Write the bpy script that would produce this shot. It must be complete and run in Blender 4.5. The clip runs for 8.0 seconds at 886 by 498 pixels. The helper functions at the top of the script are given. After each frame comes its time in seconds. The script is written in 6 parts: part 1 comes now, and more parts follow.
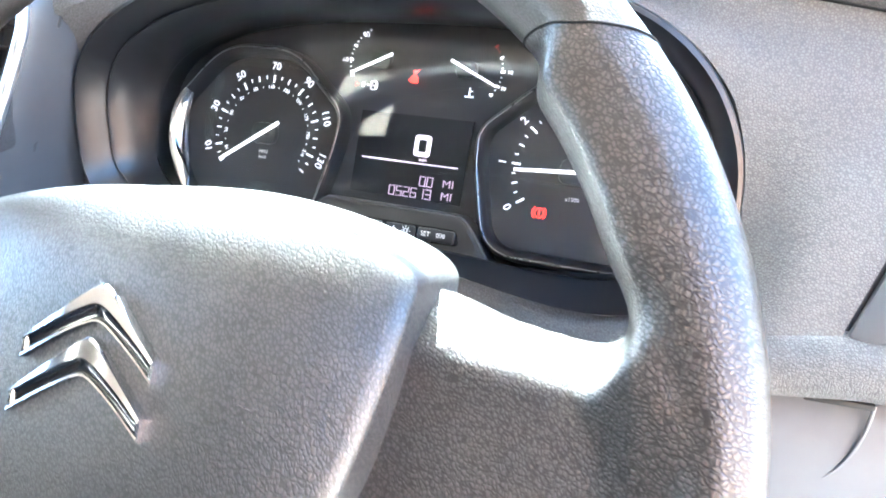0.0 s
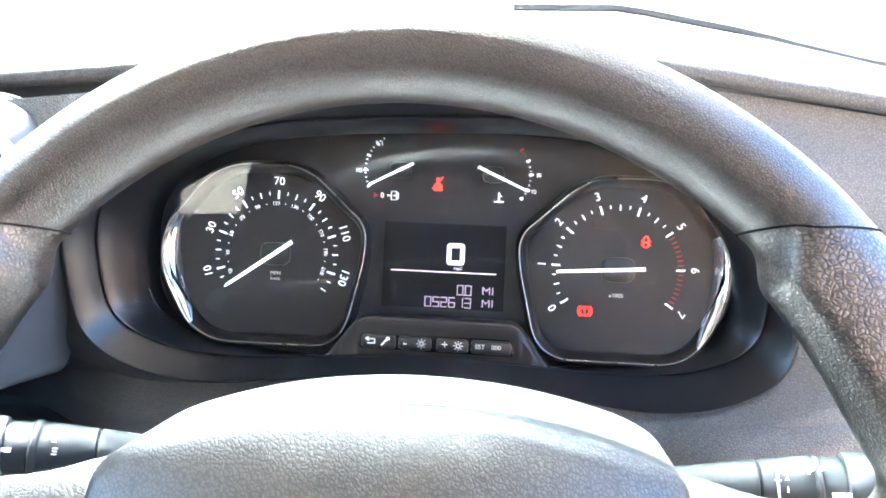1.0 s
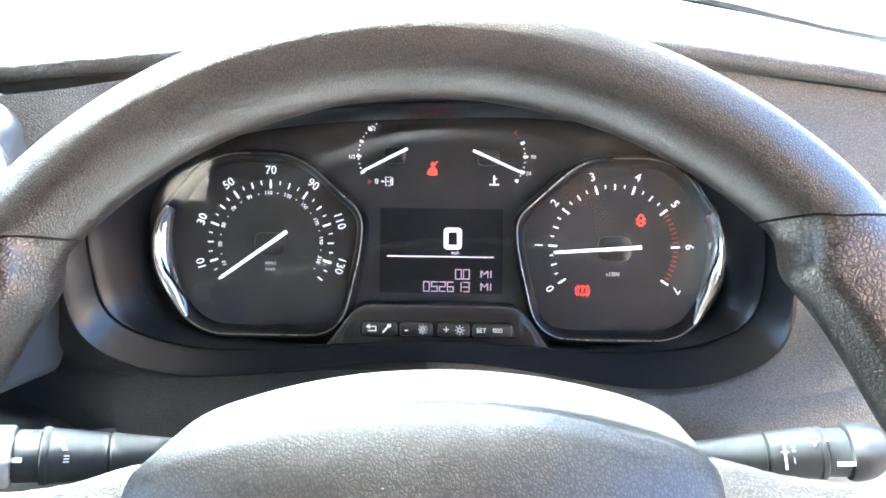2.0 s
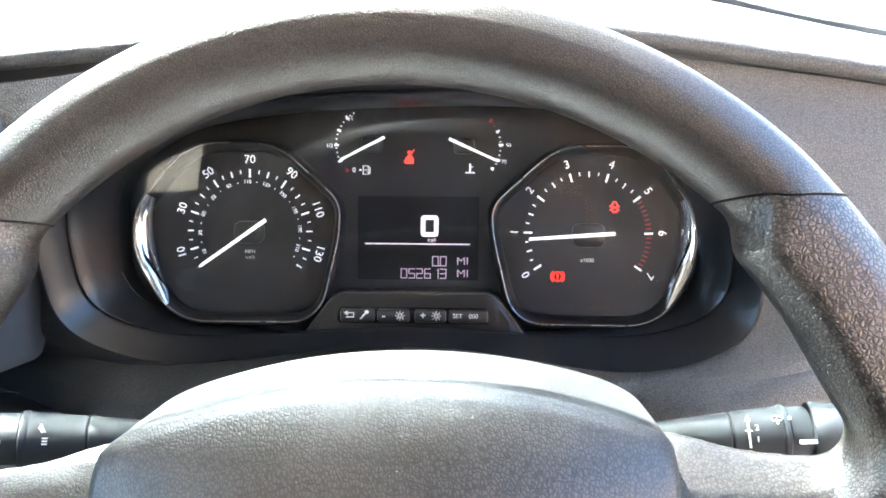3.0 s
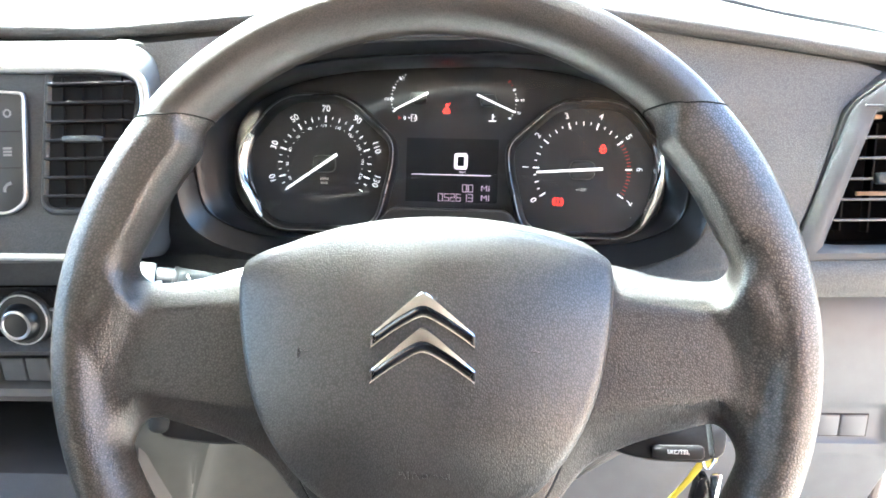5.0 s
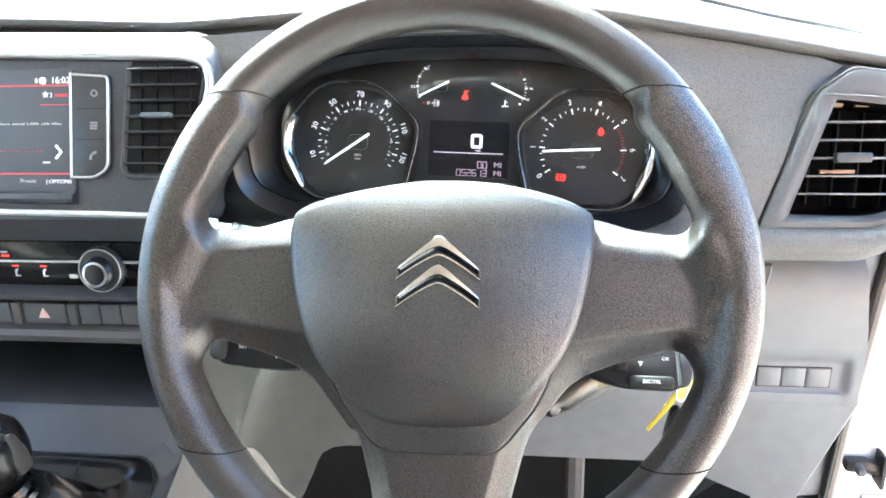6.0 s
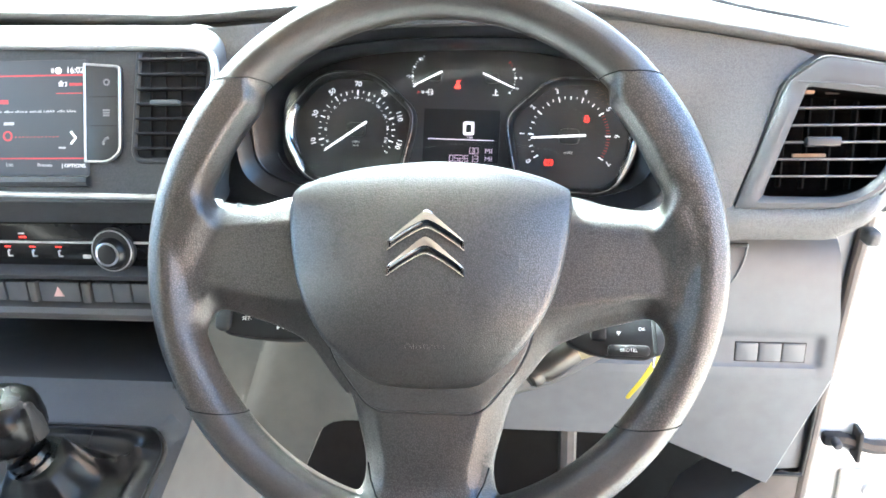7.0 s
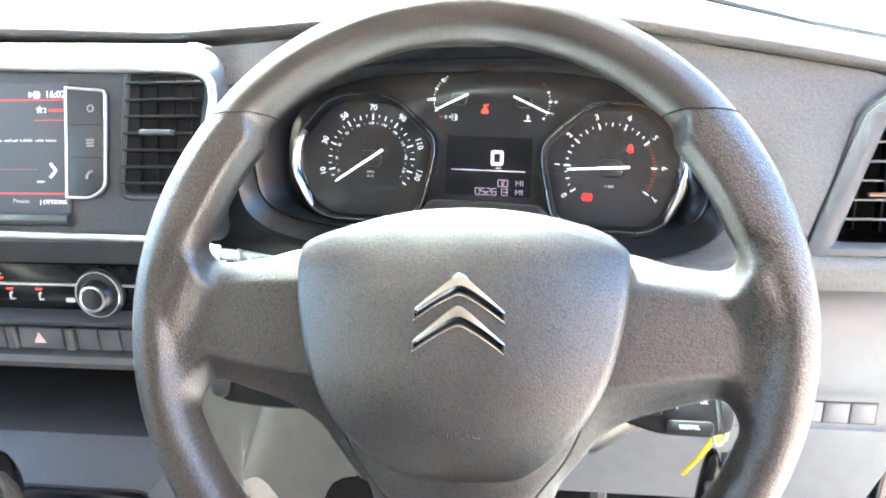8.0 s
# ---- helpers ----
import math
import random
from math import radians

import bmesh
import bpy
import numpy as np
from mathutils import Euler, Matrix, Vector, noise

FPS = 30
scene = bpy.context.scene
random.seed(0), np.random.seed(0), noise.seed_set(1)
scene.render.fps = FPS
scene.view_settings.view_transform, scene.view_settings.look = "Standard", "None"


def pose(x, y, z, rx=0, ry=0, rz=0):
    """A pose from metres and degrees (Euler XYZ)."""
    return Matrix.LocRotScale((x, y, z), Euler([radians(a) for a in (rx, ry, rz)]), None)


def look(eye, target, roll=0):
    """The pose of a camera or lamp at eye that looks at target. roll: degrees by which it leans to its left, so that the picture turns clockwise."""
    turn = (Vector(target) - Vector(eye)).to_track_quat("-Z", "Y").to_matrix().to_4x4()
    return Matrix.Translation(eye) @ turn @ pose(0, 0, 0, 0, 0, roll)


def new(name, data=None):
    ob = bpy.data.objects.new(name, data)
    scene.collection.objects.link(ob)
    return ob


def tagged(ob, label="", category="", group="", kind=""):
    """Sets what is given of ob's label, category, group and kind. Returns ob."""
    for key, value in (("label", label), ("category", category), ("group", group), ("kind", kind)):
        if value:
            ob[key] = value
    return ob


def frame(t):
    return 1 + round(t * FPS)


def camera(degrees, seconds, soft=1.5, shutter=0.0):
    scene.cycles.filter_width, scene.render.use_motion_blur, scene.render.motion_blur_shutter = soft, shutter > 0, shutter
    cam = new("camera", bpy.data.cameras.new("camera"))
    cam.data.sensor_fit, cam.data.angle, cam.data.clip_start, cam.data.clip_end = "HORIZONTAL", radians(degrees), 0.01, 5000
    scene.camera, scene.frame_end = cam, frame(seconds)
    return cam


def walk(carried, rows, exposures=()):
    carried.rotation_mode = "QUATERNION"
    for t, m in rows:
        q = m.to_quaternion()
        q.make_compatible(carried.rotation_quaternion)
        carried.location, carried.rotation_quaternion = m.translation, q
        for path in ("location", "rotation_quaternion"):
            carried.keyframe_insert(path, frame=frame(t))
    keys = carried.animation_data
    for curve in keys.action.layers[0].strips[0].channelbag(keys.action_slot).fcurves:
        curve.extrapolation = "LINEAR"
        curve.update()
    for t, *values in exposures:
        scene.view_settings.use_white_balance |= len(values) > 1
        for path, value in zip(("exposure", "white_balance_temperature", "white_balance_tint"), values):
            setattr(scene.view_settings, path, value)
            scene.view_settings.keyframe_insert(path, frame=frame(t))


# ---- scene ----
cam = camera(59.56, 8.0, soft=1.7, shutter=0.2)
PATH = [
    (0, (0.1695, -0.1697, 0.9094), (-0.4837, 1.6286, 0.3270), 1.2),
    (0.5, (0.0959, -0.1627, 0.9329), (-0.2800, 1.7268, 0.3960), -0.2),
    (1, (0.0390, -0.1741, 0.9711), (-0.1536, 1.7251, 0.3745), -1.4),
    (1.5, (0.0152, -0.1716, 0.9817), (-0.0917, 1.7163, 0.3302), -2.0),
    (3, (0.0291, -0.1791, 0.9784), (-0.0520, 1.6958, 0.2869), -2.6),
    (3.5, (0.0334, -0.1938, 0.9798), (-0.0445, 1.6808, 0.2872), -2.7),
    (4, (0.0344, -0.2200, 0.9766), (-0.0442, 1.6576, 0.2920), -2.5),
    (4.5, (0.0334, -0.2757, 0.9742), (-0.0703, 1.6060, 0.3046), -2.4),
    (5, (0.0402, -0.3315, 0.9685), (-0.1314, 1.5479, 0.3063), -2.1),
    (6.5, (0.0636, -0.4505, 0.9717), (-0.1795, 1.4220, 0.3126), -1.8),
    (7, (0.0714, -0.4600, 0.9666), (-0.1810, 1.4111, 0.3068), -1.9),
    (7.5, (0.0695, -0.4513, 0.9656), (-0.1864, 1.4182, 0.3027), -1.7),
    (8, (0.0448, -0.3776, 0.9795), (-0.2197, 1.4883, 0.3098), -1.8),
]
EXPOSURES = [(0, 5.25, 5400, 1), (0.5, 5.07, 5450, 2), (1, 5.01, 5500, 2), (1.5, 4.91, 5550, 2), (3, 4.36, 5750, 2), (3.5, 4.29, 5850, 2), (4.5, 4.57, 5850, 1), (5, 4.62, 5800, 0), (6.5, 4.58, 5600, -3), (7, 4.71, 5600, -3), (7.5, 4.86, 5600, -3), (8, 4.99, 5650, -2)]
walk(cam, [(t, look(eye, target, roll)) for t, eye, target, roll in PATH], EXPOSURES)

# ---------------------------------------------------------------- world, sun
world = bpy.data.worlds.new("sky")
scene.world = world
world.use_nodes = True
SUN_EL, SUN_AZ = 54.3, -36.5          # degrees above the horizon; degrees from straight ahead (minus: to the left)
wn = world.node_tree.nodes
sky = wn.new("ShaderNodeTexSky")
sky.sky_type, sky.sun_disc = "NISHITA", False
sky.sun_elevation, sky.sun_rotation = radians(SUN_EL), radians(SUN_AZ)
sky.dust_density = 2.0
wn["Background"].inputs["Strength"].default_value = 0.10
world.node_tree.links.new(sky.outputs[0], wn["Background"].inputs["Color"])
sun_data = bpy.data.lights.new("sun", "SUN")
sun_data.energy, sun_data.angle, sun_data.color = 4.5, radians(0.55), (1.0, 0.95, 0.87)
sun = new("sun", sun_data)
sun_dir = Vector((math.sin(radians(SUN_AZ)) * math.cos(radians(SUN_EL)), math.cos(radians(SUN_AZ)) * math.cos(radians(SUN_EL)), math.sin(radians(SUN_EL))))
sun.matrix_world = look(sun_dir * 20, (0, 0, 0))


# ---------------------------------------------------------------- materials
def nodes_of(name):
    m = bpy.data.materials.new(name)
    m.use_nodes = True
    t = m.node_tree
    return m, t, t.nodes["Principled BSDF"]


def texcoord(t, scale):
    co = t.nodes.new("ShaderNodeTexCoord")
    mp = t.nodes.new("ShaderNodeMapping")
    mp.inputs["Scale"].default_value = (scale, scale, scale) if not isinstance(scale, tuple) else scale
    t.links.new(co.outputs["Object"], mp.inputs["Vector"])
    return mp.outputs["Vector"]


def leather(name, colour, rough=0.5, cell=650.0, bump=0.35, vary=0.25, spec=0.5, fine=2600.0, shine=0.12, furrow=0.7, edge=0.28, stretch=(1.0, 1.0, 1.0)):
    """Grained plastic or leather: cells parted by furrows; a finer grain, worn patches."""
    m, t, b = nodes_of(name)
    v = t.nodes.new("ShaderNodeTexVoronoi")
    v.feature = "DISTANCE_TO_EDGE"
    warp = t.nodes.new("ShaderNodeTexNoise")
    warp.inputs["Scale"].default_value, warp.inputs["Detail"].default_value = cell * 0.8, 2
    co = texcoord(t, stretch)
    t.links.new(co, warp.inputs["Vector"])
    mix = t.nodes.new("ShaderNodeMix")
    mix.data_type = "VECTOR"
    mix.inputs[0].default_value = 0.35 / cell
    t.links.new(co, mix.inputs[4])
    t.links.new(warp.outputs["Color"], mix.inputs[5])
    t.links.new(mix.outputs[1], v.inputs["Vector"])
    v.inputs["Scale"].default_value = cell
    ramp = t.nodes.new("ShaderNodeValToRGB")
    ramp.color_ramp.elements[0].position, ramp.color_ramp.elements[1].position = 0.02, edge
    ramp.color_ramp.interpolation = "EASE"
    t.links.new(v.outputs["Distance"], ramp.inputs[0])
    n = t.nodes.new("ShaderNodeTexNoise")
    n.inputs["Scale"].default_value, n.inputs["Detail"].default_value = fine, 3
    t.links.new(co, n.inputs["Vector"])
    add = t.nodes.new("ShaderNodeMath")
    add.operation = "MULTIPLY_ADD"
    add.inputs[1].default_value = 0.35
    t.links.new(n.outputs["Fac"], add.inputs[0])
    t.links.new(ramp.outputs["Color"], add.inputs[2])
    bp = t.nodes.new("ShaderNodeBump")
    bp.inputs["Strength"].default_value, bp.inputs["Distance"].default_value = bump, 0.4 / cell
    t.links.new(add.outputs[0], bp.inputs["Height"])
    t.links.new(bp.outputs[0], b.inputs["Normal"])
    big = t.nodes.new("ShaderNodeTexNoise")
    big.inputs["Scale"].default_value, big.inputs["Detail"].default_value = 22, 4
    t.links.new(co, big.inputs["Vector"])
    cr = t.nodes.new("ShaderNodeValToRGB")
    lo = tuple(c * (1 - vary) for c in colour) + (1,)
    hi = tuple(min(1, c * (1 + vary)) for c in colour) + (1,)
    cr.color_ramp.elements[0].color, cr.color_ramp.elements[1].color = lo, hi
    cr.color_ramp.elements[0].position, cr.color_ramp.elements[1].position = 0.3, 0.7
    t.links.new(big.outputs["Fac"], cr.inputs[0])
    # furrows darkened in the base colour too, like shade in the creases
    fur = t.nodes.new("ShaderNodeMix")
    fur.data_type = "RGBA"
    fur.blend_type = "MULTIPLY"
    fur.inputs[0].default_value = furrow
    t.links.new(cr.outputs["Color"], fur.inputs[6])
    t.links.new(ramp.outputs["Color"], fur.inputs[7])
    t.links.new(fur.outputs[2], b.inputs["Base Color"])
    rr = t.nodes.new("ShaderNodeMapRange")
    rr.inputs["To Min"].default_value, rr.inputs["To Max"].default_value = rough - shine, rough + shine
    t.links.new(big.outputs["Fac"], rr.inputs["Value"])
    t.links.new(rr.outputs[0], b.inputs["Roughness"])
    gl = t.nodes.new("ShaderNodeMapRange")
    gl.inputs["To Min"].default_value, gl.inputs["To Max"].default_value = spec * (1 - 0.5 * furrow), spec
    t.links.new(ramp.outputs["Color"], gl.inputs["Value"])
    t.links.new(gl.outputs[0], b.inputs["Specular IOR Level"])
    return m


def plain(name, colour, rough=0.45, metal=0.0, vary=0.12, scale=60.0, bump=0.02, spec=0.5, coat=0.0):
    """Smooth plastic, paint, rubber or metal with faint marks and a fine grain."""
    m, t, b = nodes_of(name)
    co = texcoord(t, 1.0)
    n = t.nodes.new("ShaderNodeTexNoise")
    n.inputs["Scale"].default_value, n.inputs["Detail"].default_value = scale, 5
    t.links.new(co, n.inputs["Vector"])
    cr = t.nodes.new("ShaderNodeValToRGB")
    cr.color_ramp.elements[0].color = tuple(c * (1 - vary) for c in colour) + (1,)
    cr.color_ramp.elements[1].color = tuple(min(1, c * (1 + vary)) for c in colour) + (1,)
    cr.color_ramp.elements[0].position, cr.color_ramp.elements[1].position = 0.3, 0.7
    t.links.new(n.outputs["Fac"], cr.inputs[0])
    t.links.new(cr.outputs["Color"], b.inputs["Base Color"])
    rr = t.nodes.new("ShaderNodeMapRange")
    rr.inputs["To Min"].default_value, rr.inputs["To Max"].default_value = max(0.02, rough * 0.8), min(1, rough * 1.2)
    t.links.new(n.outputs["Fac"], rr.inputs["Value"])
    t.links.new(rr.outputs[0], b.inputs["Roughness"])
    if bump:
        n2 = t.nodes.new("ShaderNodeTexNoise")
        n2.inputs["Scale"].default_value, n2.inputs["Detail"].default_value = 1500, 2
        t.links.new(co, n2.inputs["Vector"])
        bp = t.nodes.new("ShaderNodeBump")
        bp.inputs["Strength"].default_value, bp.inputs["Distance"].default_value = bump * 5, 0.0004
        t.links.new(n2.outputs["Fac"], bp.inputs["Height"])
        t.links.new(bp.outputs[0], b.inputs["Normal"])
    b.inputs["Metallic"].default_value = metal
    b.inputs["Specular IOR Level"].default_value = spec
    b.inputs["Coat Weight"].default_value = coat
    return m


def glow(name, colour, strength):
    m, _, b = nodes_of(name)
    b.inputs["Base Color"].default_value = tuple(min(1, c) for c in colour) + (1,)
    b.inputs["Emission Color"].default_value = colour + (1,)
    b.inputs["Emission Strength"].default_value = strength
    b.inputs["Roughness"].default_value = 0.5
    return m


def clear(name, tint=(1, 1, 1), rough=0.0, ior=1.45):
    m, _, b = nodes_of(name)
    b.inputs["Base Color"].default_value = tint + (1,)
    b.inputs["Transmission Weight"].default_value = 1.0
    b.inputs["Roughness"].default_value = rough
    b.inputs["IOR"].default_value = ior
    return m


M_WHEEL = leather("wheel leather grain", (0.0270, 0.0222, 0.0192), rough=0.33, cell=1020, bump=0.25, spec=1.0, shine=0.04, edge=0.25, furrow=0.43)
M_GRIP = leather("coarse pitted grip", (0.0340, 0.0260, 0.0212), rough=0.32, cell=640, bump=0.27, spec=1.0, shine=0.04, edge=0.27, furrow=0.60, fine=4000.0)
M_PAD = leather("airbag cover grain", (0.029, 0.0285, 0.0280), rough=0.35, cell=700, bump=0.25, spec=1.0, shine=0.04, edge=0.25, furrow=0.47, stretch=(1.25, 0.85, 0.85))
M_SPOKE = leather("spoke grain", (0.0265, 0.0235, 0.0215), rough=0.35, cell=720, bump=0.26, spec=0.95, shine=0.04, edge=0.26, furrow=0.60, stretch=(1.2, 0.9, 0.9))
M_FACESHADE = leather("face grain in shade", (0.026, 0.027, 0.029), rough=0.5, cell=800, bump=0.22, vary=0.10, furrow=0.35)
M_DASH = leather("dash soft grain", (0.062, 0.066, 0.074), rough=0.46, cell=900, bump=0.16, vary=0.10, furrow=0.4)
M_ROLL = leather("padded roll grain", (0.098, 0.098, 0.099), rough=0.44, cell=700, bump=0.45, vary=0.08, furrow=0.35)
M_DASHTOP = leather("dash top grain", (0.066, 0.064, 0.062), rough=0.55, cell=650, bump=0.26, vary=0.10, furrow=0.4)
M_FACE = leather("dash face fine grain", (0.108, 0.109, 0.110), rough=0.42, cell=720, bump=0.42, vary=0.06, furrow=0.34)
M_VENT = plain("vent frame plastic", (0.060, 0.063, 0.069), rough=0.55, vary=0.06, spec=0.3)
M_BROWSHADE = plain("brow shade", (0.050, 0.049, 0.049), rough=0.6)
M_GREY = plain("grey lower plastic", (0.106, 0.113, 0.123), rough=0.45, vary=0.08)
M_CONSOLE = leather("console fine grain", (0.080, 0.091, 0.107), rough=0.42, cell=1200, bump=0.08, vary=0.08, furrow=0.2)
M_SEALGREY = plain("brown grey rubber lip", (0.10, 0.088, 0.080), rough=0.7)
M_MIDGREY = plain("mid grey plastic", (0.075, 0.075, 0.076), rough=0.5, vary=0.1)
M_KNEE = plain("neutral grey knee plastic", (0.070, 0.076, 0.076), rough=0.5, vary=0.1)
M_CROWN = plain("smooth blue grey plastic", (0.062, 0.069, 0.080), rough=0.38, vary=0.06)
M_CUBBY = plain("dark cubby plastic", (0.027, 0.029, 0.033), rough=0.6)
M_KICK = plain("brown grey kick plastic", (0.085, 0.075, 0.07), rough=0.6, vary=0.1)
M_BLACK = plain("black plastic", (0.018, 0.018, 0.019), rough=0.42)
M_SOFTBLACK = plain("matt black plastic", (0.0072, 0.0084, 0.0104), rough=0.32, spec=0.55)
M_STALK = plain("dull stalk plastic", (0.022, 0.024, 0.027), rough=0.6, spec=0.22)
M_REMOTE = plain("matt black remote plastic", (0.008, 0.008, 0.009), rough=0.5, spec=0.25)
M_SWITCH = plain("blue grey switch plastic", (0.072, 0.079, 0.091), rough=0.45)
M_SWITCHDARK = plain("dark key plastic", (0.030, 0.032, 0.036), rough=0.4)
M_DARKCHROME = plain("dark bezel metal", (0.19, 0.19, 0.195), rough=0.28, metal=0.9, bump=0)
M_GLOSS = plain("gloss black plastic", (0.008, 0.008, 0.009), rough=0.16, bump=0, spec=0.28)
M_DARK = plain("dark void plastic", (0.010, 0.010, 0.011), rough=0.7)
M_SEAM = plain("black seam", (0.010, 0.010, 0.010), rough=0.9, spec=0.1, bump=0)
M_DIAL = plain("dial face print", (0.016, 0.016, 0.018), rough=0.6, bump=0.01)
M_CHROME = plain("polished chrome", (0.52, 0.53, 0.55), rough=0.10, metal=1.0, bump=0, vary=0.03)
M_SATIN = plain("satin silver", (0.55, 0.56, 0.58), rough=0.3, metal=0.85, bump=0.01)
M_SLAT = plain("vent slat plastic", (0.020, 0.020, 0.022), rough=0.6, spec=0.25)
# near black, hardly any gloss: the duct's lack of light is in the colour
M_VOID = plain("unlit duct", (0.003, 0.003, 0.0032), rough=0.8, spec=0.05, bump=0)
M_KEYPRINT = plain("dim key print", (0.22, 0.22, 0.23), rough=0.6, bump=0)
M_DUCT = plain("dim duct plastic", (0.013, 0.013, 0.014), rough=0.8, spec=0.2)
M_SLATLIGHT = plain("satin vent slat", (0.12, 0.12, 0.125), rough=0.35, metal=0.3)
M_PRINT = plain("white print", (0.75, 0.75, 0.75), rough=0.6, bump=0)
M_NEEDLE = glow("lit white needle", (1.0, 0.93, 0.97), 0.055)
M_MARK = glow("lit white dial marks", (0.95, 0.93, 1.0), 0.03)
M_LCD = glow("lit display characters", (0.95, 0.80, 0.92), 0.029)
M_REDLIT = glow("lit red warning", (1.0, 0.035, 0.022), 0.10)
M_REDTICK = glow("lit red marks", (0.35, 0.02, 0.02), 0.004)
M_BEZEL = plain("black bezel plastic", (0.009, 0.009, 0.010), rough=0.34, bump=0, spec=0.35)
M_HUB = plain("dark needle hub", (0.017, 0.017, 0.018), rough=0.35, bump=0)
M_LCDDIM = glow("dim display characters", (0.62, 0.46, 0.60), 0.006)
M_LCDBACK = plain("display ground", (0.006, 0.006, 0.008), rough=0.5, bump=0, spec=0.2)
M_WHITEPAINT = plain("white car paint", (0.78, 0.78, 0.77), rough=0.25, vary=0.04, coat=0.5, bump=0)
M_RUBBER = plain("grey rubber seal", (0.06, 0.06, 0.062), rough=0.7)
M_CARPET = leather("carpet", (0.05, 0.045, 0.04), rough=0.9, cell=400, bump=0.8)
M_LINER = plain("headliner cloth", (0.38, 0.33, 0.275), rough=0.9, vary=0.06, scale=30)
# brown chosen for what the wheel rim reflects from behind
M_BULK = plain("ply bulkhead lining", (0.072, 0.056, 0.045), rough=0.8, vary=0.15, scale=12)
M_SEAT = plain("seat cloth", (0.036, 0.034, 0.034), rough=0.9, vary=0.12, scale=25)
M_YELLOW = plain("yellow tag plastic", (0.42, 0.35, 0.03), rough=0.4)
M_GLASS = clear("coated clear lens", ior=1.25)
M_SCREENGLASS = clear("windscreen glass", (0.86, 0.92, 0.90))


# ---------------------------------------------------------------- mesh helpers
BASES = {}


def thing(name, at, label, category, group="", kind=""):
    ob = new(name)
    ob.location = at
    ob.empty_display_size = 0.05
    BASES[ob.name] = Vector(at)
    return tagged(ob, label, category, group, kind)


def part(name, bm, material, parent=None, label="", sharp=0.6):
    """Links a bmesh, given in the world's metres, as one mesh object under a thing or a part."""
    bmesh.ops.recalc_face_normals(bm, faces=bm.faces)
    for f in bm.faces:
        f.smooth = True
    for e in bm.edges:
        if len(e.link_faces) == 2 and e.calc_face_angle(0) > sharp:
            e.smooth = False
    me = bpy.data.meshes.new(name)
    bm.to_mesh(me)
    bm.free()
    me.materials.append(material)
    ob = new(name, me)
    if parent is not None:
        ob.parent = parent
        ob.matrix_parent_inverse = Matrix.Translation(-BASES[parent.name])
        BASES[ob.name] = BASES[parent.name] * 0
    if label:
        ob["label"] = label
    return ob


def sub(name, bm, material, parent_part, label="", sharp=0.6):
    ob = part(name, bm, material, None, label, sharp)
    ob.parent = parent_part
    return ob


def merge(*bms):
    out = bmesh.new()
    for b in bms:
        me = bpy.data.meshes.new("tmp")
        b.to_mesh(me)
        b.free()
        out.from_mesh(me)
        bpy.data.meshes.remove(me)
    return out


def box(size, at, bevel=0.003, m=None, seg=2):
    bm = bmesh.new()
    bmesh.ops.create_cube(bm, size=1)
    bmesh.ops.scale(bm, vec=size, verts=bm.verts)
    if bevel:
        bmesh.ops.bevel(bm, geom=list(bm.edges), offset=min(bevel, 0.49 * min(size)), segments=seg, affect="EDGES", profile=0.5)
    bmesh.ops.translate(bm, vec=at, verts=bm.verts)
    if m is not None:
        bmesh.ops.transform(bm, matrix=m, verts=bm.verts)
    return bm


def loft(rings, close=True, cap_first=True, cap_last=True, m=None):
    """Rings of equally many points, joined one to the next."""
    bm = bmesh.new()
    vs = [[bm.verts.new(p) for p in ring] for ring in rings]
    n = len(rings[0])
    for a, b in zip(vs, vs[1:]):
        for i in range(n if close else n - 1):
            j = (i + 1) % n
            try:
                bm.faces.new((a[i], a[j], b[j], b[i]))
            except ValueError:
                pass
    if close and cap_first:
        bm.faces.new(vs[0][::-1])
    if close and cap_last:
        bm.faces.new(vs[-1])
    if m is not None:
        bmesh.ops.transform(bm, matrix=m, verts=bm.verts)
    return bm


def rounded(corners, r, seg=5):
    """A closed outline with its corners rounded; r: one radius or one a corner."""
    out, n = [], len(corners)
    for i in range(n):
        p0, p1, p2 = (Vector(corners[k % n]) for k in (i - 1, i, i + 1))
        d0, d2 = (p0 - p1), (p2 - p1)
        rad = r[i] if isinstance(r, (list, tuple)) else r
        cut = min(rad, 0.48 * d0.length, 0.48 * d2.length)
        a, b = p1 + d0.normalized() * cut, p1 + d2.normalized() * cut
        for k in range(seg + 1):
            s = k / seg
            out.append(a * (1 - s) ** 2 + p1 * 2 * s * (1 - s) + b * s ** 2)
    return out


def inset(pts, d):
    """An outline moved inwards by d (counter-clockwise outlines)."""
    n, out = len(pts), []
    area = sum(pts[i].x * pts[(i + 1) % n].y - pts[(i + 1) % n].x * pts[i].y for i in range(n))
    sgn = 1 if area > 0 else -1
    for i in range(n):
        t = (pts[(i + 1) % n] - pts[i - 1])
        if t.length < 1e-9:
            t = Vector((1, 0))
        t = t.normalized()
        out.append(pts[i] + Vector((-t.y, t.x)) * d * sgn)
    return out


